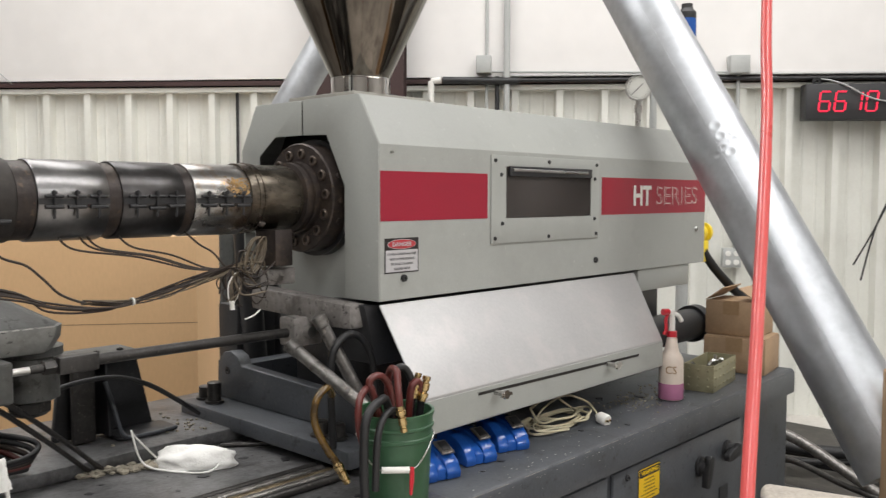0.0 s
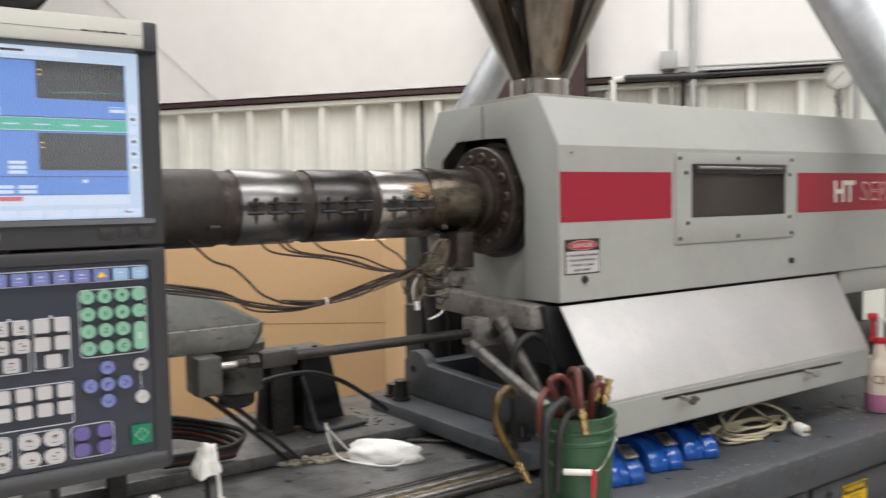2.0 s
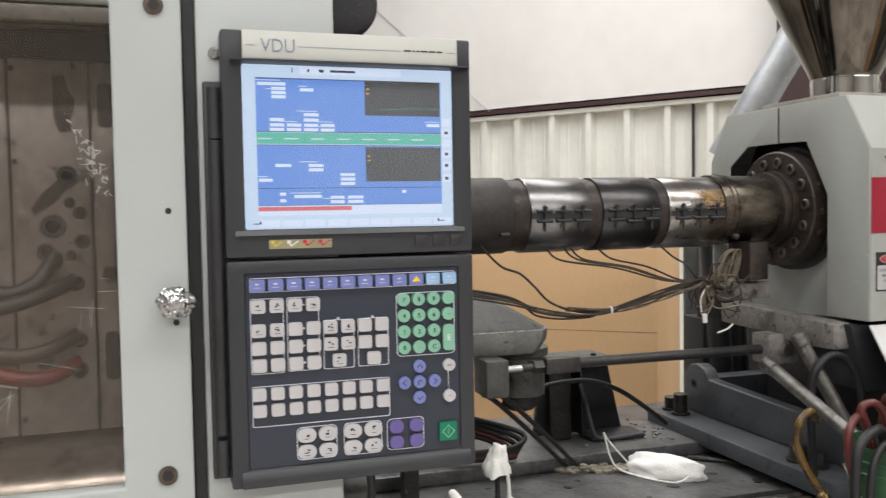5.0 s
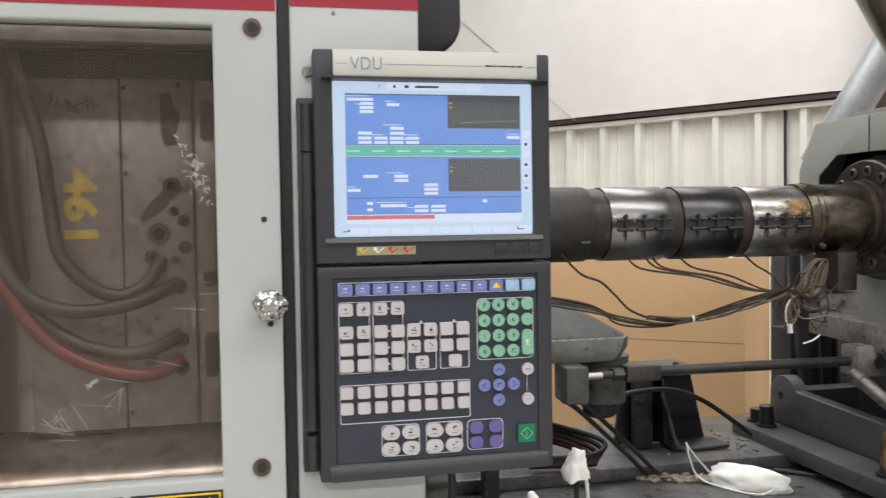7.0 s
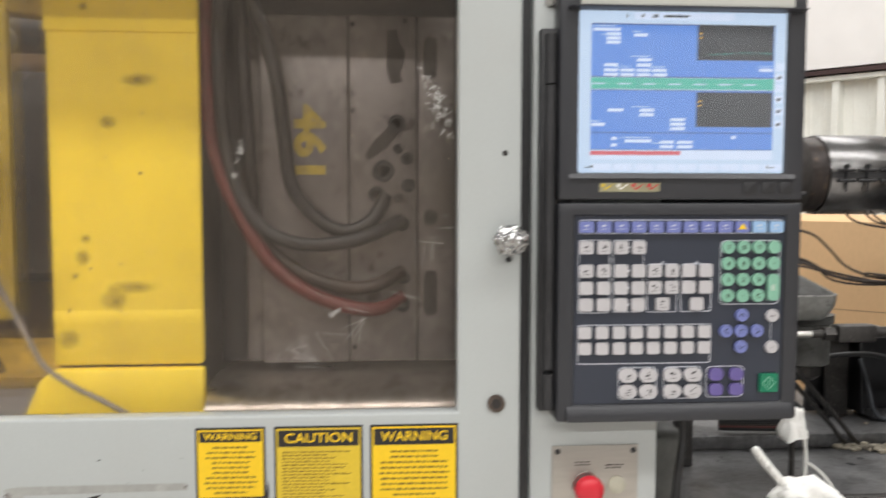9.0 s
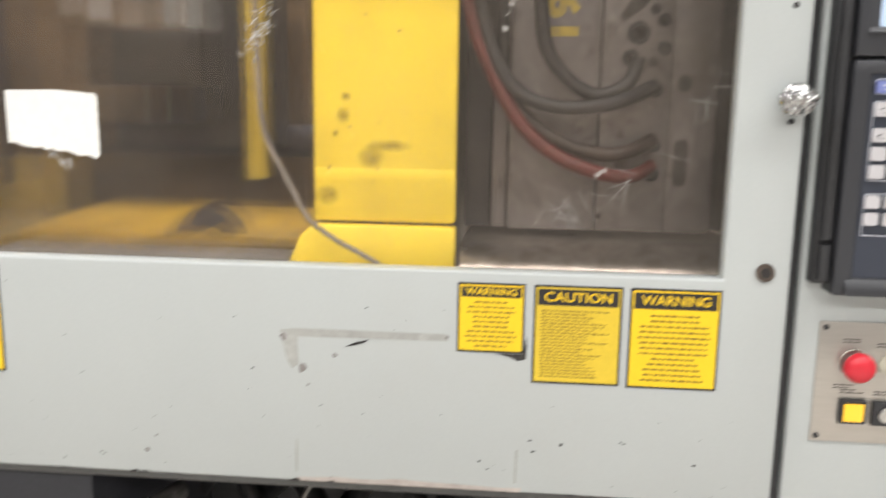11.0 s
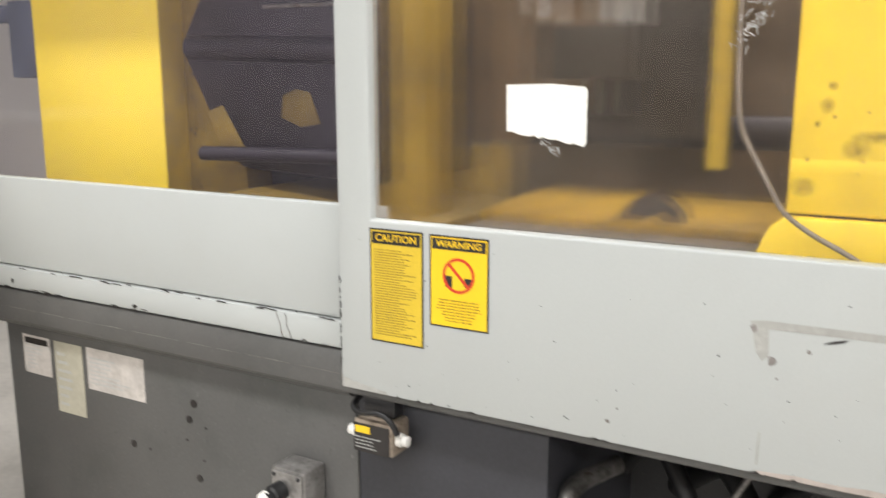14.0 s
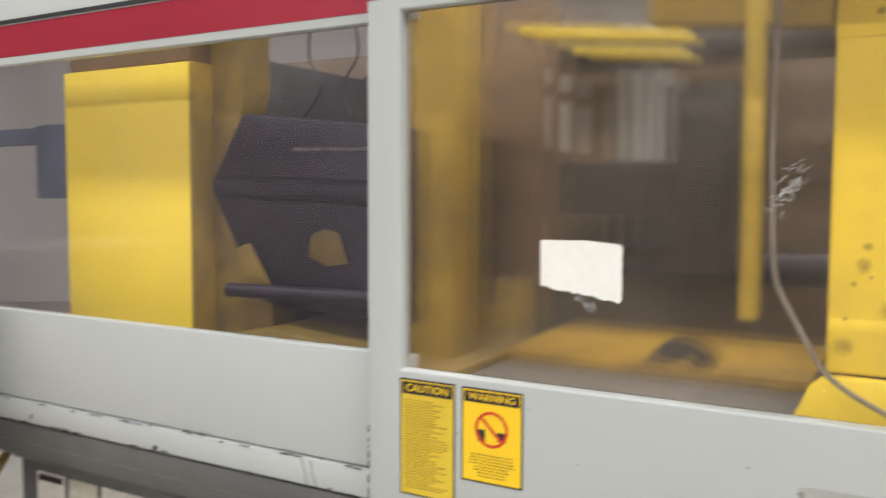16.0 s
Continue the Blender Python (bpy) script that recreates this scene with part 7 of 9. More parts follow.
def lower_cover():
    t = thing("lower_cover", "sloped bright sheet-metal cover below the hood", "machine cover", at=(-1.35, 1.9, 0.95))
    top, fold, bot = (XH - 0.003, 1.248), (-1.27, 1.054), (-1.268, 0.972)
    ya, yb, yc, yd = 1.325, 2.465, 1.306, 2.378
    bm = bmesh.new()
    rows = [[(top[0], ya, top[1]), (top[0], yb, top[1])], [(fold[0], yc, fold[1]), (fold[0], yd, fold[1])], [(bot[0], yc + 0.038, bot[1]), (bot[0], yd, bot[1])]]
    f, b = [[bm.verts.new(p) for p in r] for r in rows], [[bm.verts.new((p[0] - 0.004, p[1], p[2] - 0.003)) for p in r] for r in rows]
    for i in range(2):
        bm.faces.new((f[i][0], f[i][1], f[i + 1][1], f[i + 1][0]))
        bm.faces.new((b[i][0], b[i + 1][0], b[i + 1][1], b[i][1]))
        bm.faces.new((f[i][0], f[i + 1][0], b[i + 1][0], b[i][0]))
        bm.faces.new((f[i][1], b[i][1], b[i + 1][1], f[i + 1][1]))
    bm.faces.new((f[0][0], b[0][0], b[0][1], f[0][1]))
    bm.faces.new((f[2][0], f[2][1], b[2][1], b[2][0]))
    part("cover_sheet", bm, COVER, t, bevel=0.004, seg=3)
    # Thin plate over the lower fold, greyer than the sloped sheet.
    bm = bmesh.new()
    prism(bm, [(yc + 0.002, fold[1] - 0.006), (yd - 0.002, fold[1] - 0.006), (yd - 0.002, bot[1] + 0.002), (yc + 0.038, bot[1] + 0.002)], "x", -1.2695, -1.2665)
    part("fold_face", bm, GREY, t, "grey lower fold")
    bm = bmesh.new()
    p, q = Vector((-1.2675, 1.493, 1.0365)), Vector((-1.2675, 2.229, 1.027))
    prism(bm, [(p.y, p.z - 0.004), (q.y, q.z - 0.004), (q.y, q.z + 0.003), (p.y, p.z + 0.003)], "x", -1.268, -1.2655)
    part("slot", bm, INK, t, "long black slot")
    for y, z in ((1.555, 1.030), (2.058, 1.025)):
        bm = bmesh.new()
        cyl(bm, (-1.267, y, z), (-1.235, y, z), 0.006)
        lathe(bm, (-1.237, y, z), (1, 0, 0), ((0, 0.012), (0.008, 0.012)), 6)
        prism(bm, [(y - 0.02, z - 0.004), (y + 0.02, z - 0.004), (y + 0.02, z + 0.004), (y - 0.02, z + 0.004)], "x", -1.234, -1.230)
        part("wing_nut", bm, STEEL, t)
    # frame behind the cover
    t = thing("injection_carriage", "dark oily steel frame of the injection unit", "machine frame", at=(XC, 2.0, 0.93))
    bm = bmesh.new()
    box(bm, XC - 0.2, XC + 0.12, Y1 + 0.12, 2.9, 0.93, 1.25)
    part("frame_block", bm, SOOT, t, bevel=0.006)
    bm = bmesh.new()
    prism(bm, [(-1.86, 1.205), (-1.66, 1.20), (-1.60, 1.188), (-1.47, 1.190), (-1.47, 1.246), (-1.86, 1.262)], "y", 1.276, 1.33)
    part("support_arm", bm, GREASY, t, "greasy grey support arm", bevel=0.006)
    bm = bmesh.new()
    prism(bm, [(Y1 + 0.02, 1.10), (Y1 + 0.13, 1.10), (Y1 + 0.13, 1.245), (Y1 - 0.02, 1.245)], "x", XC + 0.06, XC + 0.24)
    part("gusset", bm, SOOT, t, bevel=0.004)
    bm = bmesh.new()
    box(bm, XH - 0.06, XH - 0.006, 2.5, 2.86, 1.18, 1.2545)
    part("rear_bracket", bm, GREY, t, bevel=0.004)
    bm = bmesh.new()
    box(bm, XH - 0.16, XH - 0.1, 2.52, 2.60, 0.93, 1.1795)
    part("rear_leg", bm, BOXG, t, bevel=0.004)


COVER = material("bare_galvanised_cover", (0.43, 0.425, 0.425), 0.44, 0.3, var=0.07, scale=4, grain=130, bump=0.012, dirt=(0.52, 0.49, 0.485), dirt_amount=0.6, rvar=0.16, specks=(((0.25, 0.245, 0.24), 0.5, 50, 0.69),))
lower_cover()


def barrel():
    t = thing("injection_barrel", "long injection barrel wrapped in steel heater bands", "injection barrel", at=(XC, 0.8, ZC))
    r, ZB = 0.0800, ZC - 0.004
    bm = bmesh.new()
    cyl(bm, (XC, 0.05, ZC), (XC, Y1 + 0.1, ZC), r - 0.012, seg=40)
    part("barrel_tube", bm, IRON, t)
    bands = ((0.30, 0.445, MATTB), (0.455, 0.606, MATTB), (0.643, 0.781, BAND), (0.808, 0.946, BANDB), (0.970, 1.110, BANDR))
    for k, (a, b, mat) in enumerate(bands):
        bm = bmesh.new()
        lathe(bm, (XC, a, ZB), (0, 1, 0), ((0, r - 0.012), (0, r - 0.001), (0.0015, r), (b - a - 0.0015, r), (b - a, r - 0.001), (b - a, r - 0.012)), 56)
        h = part("heater_band", bm, mat, t, "shiny steel heater band" if mat in (BAND, BANDR) else "blued dark heater band")
        if k < 2:
            for y in ((a + 0.02, b - 0.02)):
                bm = bmesh.new()
                for z in (-0.018, -0.038):
                    cyl(bm, (XC + r * 0.96 - 0.006, y - 0.01, ZB + z), (XC + r * 0.96 - 0.006, y + 0.01, ZB + z), 0.005, seg=10)
                part("band_clip", bm, SOOT, h)
            continue
        # split line and three clamp screws
        for i in range(3):
            y = a + (b - a) * (0.2 + 0.31 * i)
            drop = -0.004 * (i == 1 and k == 3)
            bm = bmesh.new()
            cyl(bm, (XC + r + 0.004, y - 0.017, ZB + 0.008), (XC + r + 0.004, y + 0.017, ZB + 0.008), 0.0032, seg=10)
            cyl(bm, (XC + r + 0.004, y - 0.017, ZB - 0.012 + drop), (XC + r + 0.004, y + 0.017, ZB - 0.012 + drop), 0.004, seg=10)
            cyl(bm, (XC + r + 0.006, y, ZB + 0.02), (XC + r + 0.003, y, ZB - 0.034), 0.0026, seg=8)
            lathe(bm, (XC + r + 0.006, y, ZB + 0.012), (0, 0, 1), ((0, 0.005), (0.006, 0.005)), 8)
            part("clamp_screw", bm, SOOT, h)
        bm = bmesh.new()
        prism(bm, [(a + 0.001, ZB - 0.007), (b - 0.001, ZB - 0.007), (b - 0.001, ZB + 0.004), (a + 0.001, ZB + 0.004)], "x", XC + r - 0.002, XC + r + 0.0012)
        part("split_line", bm, SOOT, h)
        if k == 4:
            # flaking rust on the shoulder of the last band
            rnd = random.Random(19)
            bm = bmesh.new()
            for _ in range(150):
                yy, an, q = rnd.gauss(b - 0.035, 0.017), rnd.gauss(0.42, 0.13), rnd.uniform(0.0012, 0.0042)
                yy = min(yy, b - 0.004)
                vs = [bm.verts.new((XC + (r + 0.0004) * math.cos(an + q * rnd.uniform(.5, 1.2) * math.sin(1.05 * i) / r), yy + q * rnd.uniform(.5, 1.3) * math.cos(1.05 * i), ZB + (r + 0.0004) * math.sin(an + q * rnd.uniform(.5, 1.2) * math.sin(1.05 * i) / r))) for i in range(6)]
                bm.faces.new(vs)
            part("rust_flakes", bm, FLAKE, h, "tan flakes of rust", kind="stuff")
    for a, b in ((0.608, 0.642), (0.782, 0.807), (0.947, 0.969)):
        bm = bmesh.new()
        cyl(bm, (XC, a, ZB), (XC, b, ZB), r - 0.004, seg=48)
        part("barrel_gap", bm, RUST, t)
    bm = bmesh.new()
    lathe(bm, (XC, 1.112, ZC), (0, 1, 0), ((0, r), (0.02, r), (0.021, r + 0.002), (0.028, r + 0.002), (0.029, r - 0.001), (0.034, r - 0.001), (0.035, r + 0.001), (0.039, r + 0.001), (0.04, r - 0.002), (0.135, r - 0.002), (0.139, r - 0.006), (0.20, r - 0.006)), 56)
    part("rear_sleeve", bm, SLEEVE, t, "heat-stained bare end of the barrel")
    bm = bmesh.new()
    cyl(bm, (XC + r * 0.72, 1.142, ZC - r * 0.72), (XC + r * 0.72 + 0.004, 1.154, ZC - r * 0.72 - 0.004), 0.007, seg=10)
    part("sleeve_screw", bm, RUST, t)
    bm = bmesh.new()
    lathe(bm, (XC, 1.262, ZC), (0, 1, 0), ((0, r - 0.004), (0.002, r + 0.005), (0.012, r + 0.006), (0.013, r + 0.002), (0.022, r + 0.002), (0.023, r + 0.008), (0.0385, r + 0.009), (0.039, 0.131), (0.042, 0.1345), (0.085, 0.1345), (0.085, 0.08)), 64)
    f = part("barrel_flange", bm, RUST, t, "round bolted flange, brown with heat")
    for k in range(14):
        a = radians(360 / 14 * k + 4.5)
        c = Vector((XC + 0.108 * math.cos(a), 1.301, ZC + 0.108 * math.sin(a)))
        bm = bmesh.new()
        lathe(bm, c, (0, -1, 0), ((-0.002, 0.0128), (0.0045, 0.0128), (0.006, 0.0112), (0.006, 0.0075), (-0.001, 0.007)), 16)
        p = part("flange_bolt", bm, BOLTB, f, "heat-browned socket bolt")
        bm = bmesh.new()
        lathe(bm, c + Vector((0, -0.0012, 0)), (0, -1, 0), ((-0.001, 0.0069), (0.0, 0.0069)), 6)
        part("socket", bm, INK, p)
    for a in (-0.05, -0.42, 0.4):
        bm = bmesh.new()
        lathe(bm, (XC + 0.132 * math.cos(a), 1.325, ZC + 0.132 * math.sin(a)), (math.cos(a), 0, math.sin(a)), ((0, 0.008), (0.006, 0.008), (0.007, 0.005)), 10)
        part("side_plug", bm, RUST, f)
    bm = bmesh.new()
    lathe(bm, (XC, 1.348, ZC), (0, 1, 0), ((0, 0.146), (0.08, 0.146)), 48)
    part("housing_nose", bm, SOOT, t)


barrel()


def hopper():
    yc = 1.508
    t = thing("hopper", "polished steel material hopper above the injection unit", "hopper", at=(XC - 0.02, yc, 1.753))
    xc = XC
    bm = bmesh.new()
    lathe(bm, (xc, yc, 1.7545), (0, 0, 1), ((0, 0.078), (0.004, 0.078), (0.004, 0.081), (0.01, 0.081), (0.01, 0.078), (0.046, 0.078), (0.047, 0.0765), (0.05, 0.0765)), 48)
    part("collar", bm, CHROME, t, "bright steel collar")
    for k in range(8):
        a = radians(45 * k + 12)
        bm = bmesh.new()
        bolt_head(bm, (xc + 0.095 * math.cos(a), yc + 0.095 * math.sin(a), 1.7535), (0, 0, 1), 0.009)
        part("collar_bolt", bm, SOOT, t)
    bm = bmesh.new()
    lathe(bm, (xc, yc, 1.8047), (0, 0, 1), ((0, 0.077), (0.005, 0.0785), (0.18, 0.163), (0.55, 0.34), (0.56, 0.35), (1.0, 0.35)), 64)
    part("cone", bm, POLISH, t, "polished steel cone")


hopper()


def traverse_unit():
    x, z = -1.655, 1.17
    t = thing("traverse_cylinder", "long dark traverse rod with clevis under the barrel", "hydraulic rod", at=(x, 1.0, z))
    bm = bmesh.new()
    cyl(bm, (x, 0.76, z), (x, 1.25, z - 0.002), 0.0115, seg=18)
    part("rod", bm, IRON, t)
    bm = bmesh.new()
    cyl(bm, (x, 0.56, z - 0.004), (x, 0.635, z - 0.003), 0.0075, seg=14)
    part("bright_rod", bm, STEEL, t)
    bm = bmesh.new()
    cyl(bm, (x, 0.6355, z - 0.003), (x, 0.69, z - 0.002), 0.0085, seg=14)
    part("threaded_rod", bm, IRON, t)
    bm = bmesh.new()
    box(bm, x - 0.018, x + 0.018, 0.685, 0.765, z - 0.018, z + 0.016)
    part("coupling", bm, IRON, t, bevel=0.004)
    bm = bmesh.new()
    lathe(bm, (x, 0.66, z - 0.002), (0, 1, 0), ((0, 0.015), (0.022, 0.015)), 6)
    part("lock_nut", bm, IRON, t)
    bm = bmesh.new()
    box(bm, x - 0.03, x + 0.03, 1.235, 1.32, z - 0.035, z + 0.035)
    part("clevis", bm, GREASY, t, bevel=0.005)
    bm = bmesh.new()
    cyl(bm, (x + 0.03, 1.275, z), (x + 0.048, 1.275, z), 0.014, seg=14)
    part("clevis_pin", bm, STEEL, t)
    # cast drive housing
    t = thing("drive_housing", "dirty grey cast housing of a hydraulic drive", "hydraulic drive", at=(-1.75, 0.5, DECKZ))
    bm = bmesh.new()
    lo = [bm.verts.new(p) for p in ((-1.70, 0.30, 1.2405), (-1.70, 0.706, 1.2405), (-1.735, 0.728, 1.2405), (-1.95, 0.728, 1.2405), (-1.95, 0.30, 1.2405))]
    hi = [bm.verts.new(p) for p in ((-1.80, 0.30, 1.322), (-1.80, 0.585, 1.312), (-1.82, 0.63, 1.302), (-1.95, 0.65, 1.302), (-1.95, 0.30, 1.322))]
    skin(bm, [lo, hi])
    part("housing_top", bm, CASTG, t, bevel=0.004)
    # Rim is a lighter grey than the housing top.
    bm = bmesh.new()
    lo = [bm.verts.new(p) for p in ((-1.70, 0.30, 1.188), (-1.70, 0.682, 1.188), (-1.735, 0.71, 1.188), (-1.95, 0.71, 1.188), (-1.95, 0.30, 1.188))]
    mi = [bm.verts.new(p) for p in ((-1.698, 0.30, 1.215), (-1.698, 0.700, 1.215), (-1.735, 0.73, 1.215), (-1.95, 0.73, 1.215), (-1.95, 0.30, 1.215))]
    hi = [bm.verts.new(p) for p in ((-1.698, 0.30, 1.24), (-1.698, 0.708, 1.24), (-1.733, 0.732, 1.24), (-1.95, 0.732, 1.24), (-1.95, 0.30, 1.24))]
    skin(bm, [lo, mi, hi])
    r = part("housing_rim", bm, CASTL2, t, "lighter rim of the housing", bevel=0.003)
    rnd = random.Random(77)
    bm = bmesh.new()
    y = 0.40
    while y < 0.70:
        w = rnd.uniform(0.015, 0.06)
        prism(bm, [(y, 1.238), (min(y + w, 0.706), 1.238), (min(y + w * 0.8, 0.705), 1.2395 + rnd.uniform(0, 0.0014)), (y + w * 0.2, 1.2397)], "x", -1.6985, -1.6975)
        y += w + 0.004
    part("bare_edge", bm, SCRATCH, r, kind="stuff")
    bm = bmesh.new()
    box(bm, -1.72, -1.64, 0.55, 0.602, 1.11, 1.1895)
    part("rod_block", bm, CASTG, t, bevel=0.006)
    bm = bmesh.new()
    lathe(bm, (-1.80, 0.69, 1.078), (0, 0, 1), ((0, 0.05), (0.004, 0.058), (0.09, 0.058), (0.094, 0.066), (0.111, 0.066)), 36)
    part("motor_can", bm, CASTG, t)
    bm = bmesh.new()
    lathe(bm, (-1.80, 0.69, 1.045), (0, 0, 1), ((0, 0.03), (0.01, 0.043), (0.032, 0.043)), 8)
    part("motor_foot", bm, IRON, t)
    for y in (0.42,):
        bm = bmesh.new()
        box(bm, -1.80, -1.765, y - 0.018, y + 0.018, DECKZ + 0.001, 1.10)
        part("leg", bm, IRON, t, bevel=0.004)
    for dy in (0, 0.028):
        bm = bmesh.new()
        tube(bm, [(-1.69, 0.56 + dy, 1.11), (-1.71, 0.60 + dy, 1.085), (-1.80, 0.74 + dy, 0.965), (-1.87, 0.835 + dy, 0.88), (-1.885, 0.86 + dy, 0.869), (-1.88, 0.91 + dy, 0.867)], 0.0055, 10)
        solid("oil_pipe", bm, IRON, "thin bent steel oil pipe down to the bed", "pipe", group="oil pipes")
    # black gusset bracket
    t = thing("gusset_bracket", "black welded gusset bracket bolted on the bed", "bracket", at=(-2.0, 1.0, DECKZ))
    zd = DECKZ + 0.036
    bm = bmesh.new()
    prism(bm, [(0.84, zd + 0.003), (1.098, zd + 0.003), (1.052, 1.101), (0.86, 1.101)], "x", -2.075, -2.055)
    part("back_web", bm, SOOT, t, bevel=0.003)
    bm = bmesh.new()
    prism(bm, [(-2.054, zd + 0.012), (-1.985, zd + 0.012), (-2.0, 1.101), (-2.054, 1.101)], "y", 0.945, 0.955)
    part("gusset", bm, SOOT, t, bevel=0.003)
    bm = bmesh.new()
    tube(bm, [(-1.99, 0.94, 1.045), (-1.975, 0.953, 0.985), (-1.965, 0.965, 0.925), (-1.962, 0.985, zd + 0.008), (-1.962, 1.05, zd + 0.006), (-1.965, 1.115, zd + 0.007)], 0.0055, 10)
    part("bent_flange_edge", bm, DARK, t, "rubbed bent edge of the bracket")
    bm = bmesh.new()
    prism(bm, round_rect(-2.05, -1.962, 0.96, 1.118, 0.015), "z", zd + 0.001, zd + 0.011)
    part("foot", bm, SOOT, t, bevel=0.003)
    bm = bmesh.new()
    prism(bm, [(0.87, zd + 0.001), (0.925, zd + 0.001), (0.925, 1.101), (0.87, 1.101)], "x", -2.03, -2.01)
    part("leg", bm, IRON, t, bevel=0.004)
    bm = bmesh.new()
    box(bm, -2.075, -1.955, 0.835, 1.02, 1.102, 1.118)
    part("top_flange", bm, CASTG, t, bevel=0.004)
    for y in (0.86, 0.92, 0.98):
        bm = bmesh.new()
        bolt_head(bm, (-1.99, y, 1.118), (0, 0, 1), 0.008)
        part("bolt", bm, IRON, t)
    bm = bmesh.new()
    tube(bm, [(-1.84, 0.72, 1.06), (-1.88, 0.80, 1.075), (-1.90, 0.917, 1.073), (-1.90, 1.002, 1.043), (-1.91, 1.091, 0.985), (-1.95, 1.17, 0.93)], 0.006, 10)
    solid("hydraulic_hose", bm, BLACK, "black hydraulic hose arching over the bed", "hose", group="bed hoses")
    for k in range(5):
        bm = bmesh.new()
        d = 0.011 * k
        tube(bm, [(-1.98, 0.40, 0.99 - d), (-1.96, 0.56, 1.004 - d), (-1.93, 0.66, 0.985 - d), (-1.90, 0.74 - d, 0.955 - d), (-1.88, 0.70, 0.93 - 0.5 * d), (-1.90, 0.55, 0.925 - 0.4 * d)], 0.0065, 10)
        solid("hydraulic_hose", bm, (BLACK, BLACK, WIRE, REDHOSE, BLACK)[k], "dark hydraulic hose coiled on the bed", "hose", group="bed hoses")


traverse_unit()


def support_base():
    t = thing("carriage_base", "heavy charcoal steel carriage base bolted on the bed", "machine base", at=(-1.8, 1.4, DECKZ))
    bm = bmesh.new()
    box(bm, -2.122, -1.41, 1.218, 1.80, 0.886, 0.928)
    part("base_plate", bm, DARK, t, bevel=0.005)
    bm = bmesh.new()
    box(bm, -2.06, -1.47, 1.29, 1.78, DECKZ + 0.036, 0.8855)
    part("base_pad", bm, SOOT, t, bevel=0.003)
    bm = bmesh.new()
    cyl(bm, (-1.845, 1.17, DECKZ + 0.007), (-1.74, 1.30, DECKZ + 0.007), 0.006, seg=12)
    part("clamp_stud", bm, IRON, t)
    bm = bmesh.new()
    lathe(bm, (-2.035, 1.3148, 1.01), (0, -1, 0), ((0, 0.011), (0.002, 0.011), (0.002, 0.006), (0.0, 0.005)), 16)
    part("grease_hole", bm, INK, t)
    bm = bmesh.new()
    prism(bm, [(-2.09, 0.929), (-1.43, 0.929), (-1.43, 1.013), (-1.97, 1.03), (-1.99, 1.055), (-2.02, 1.066), (-2.055, 1.06), (-2.085, 1.03)], "y", 1.315, 1.355)
    part("front_rib", bm, DARK, t, bevel=0.005)
    bm = bmesh.new()
    prism(bm, [(-2.09, 0.929), (-1.50, 0.929), (-1.50, 1.0), (-2.05, 1.02), (-2.09, 1.02)], "y", 1.68, 1.72)
    part("rear_rib", bm, DARK, t, bevel=0.005)
    bm = bmesh.new()
    box(bm, -2.09, -2.03, 1.356, 1.679, 0.929, 1.02)
    part("side_rib", bm, DARK, t, bevel=0.004)
    for x, y in ((-2.085, 1.275), (-2.03, 1.268), (-1.56, 1.262), (-1.51, 1.27)):
        bm = bmesh.new()
        lathe(bm, (x, y, 0.929), (0, 0, 1), ((0, 0.026), (0.006, 0.026), (0.006, 0.019), (0.035 + 0.02 * (x == -2.03), 0.019), (0.037 + 0.02 * (x == -2.03), 0.016), (0.037 + 0.02 * (x == -2.03), 0.009)), 18)
        part("cap_bolt", bm, IRON, t)
    for p, q in (((-1.55, 1.164, 1.161), (-1.34, 1.224, 1.031)), ((-1.50, 1.206, 1.226), (-1.43, 1.30, 1.0))):
        bm = bmesh.new()
        cyl(bm, p, q, 0.0145, seg=16)
        v = (Vector(q) - Vector(p)).normalized()
        lathe(bm, Vector(p) - v * 0.004, v, ((0, 0.011), (0.004, 0.017), (0.03, 0.017), (0.032, 0.0145)), 16)
        solid("steel_bar", bm, CASTB, "loose worn steel bar leaning on the carriage", "steel bar", group="leaning bars")
    bm = bmesh.new()
    tube(bm, [(-1.46, 1.215, 0.93), (-1.455, 1.205, 1.11), (-1.45, 1.22, 1.165), (-1.45, 1.258, 1.185), (-1.45, 1.298, 1.165), (-1.445, 1.325, 1.10), (-1.44, 1.33, 0.95)], 0.0085, 12)
    solid("hydraulic_hose", bm, BLACK, "black hydraulic hose looping below the cover", "hose", group="bed hoses")


support_base()


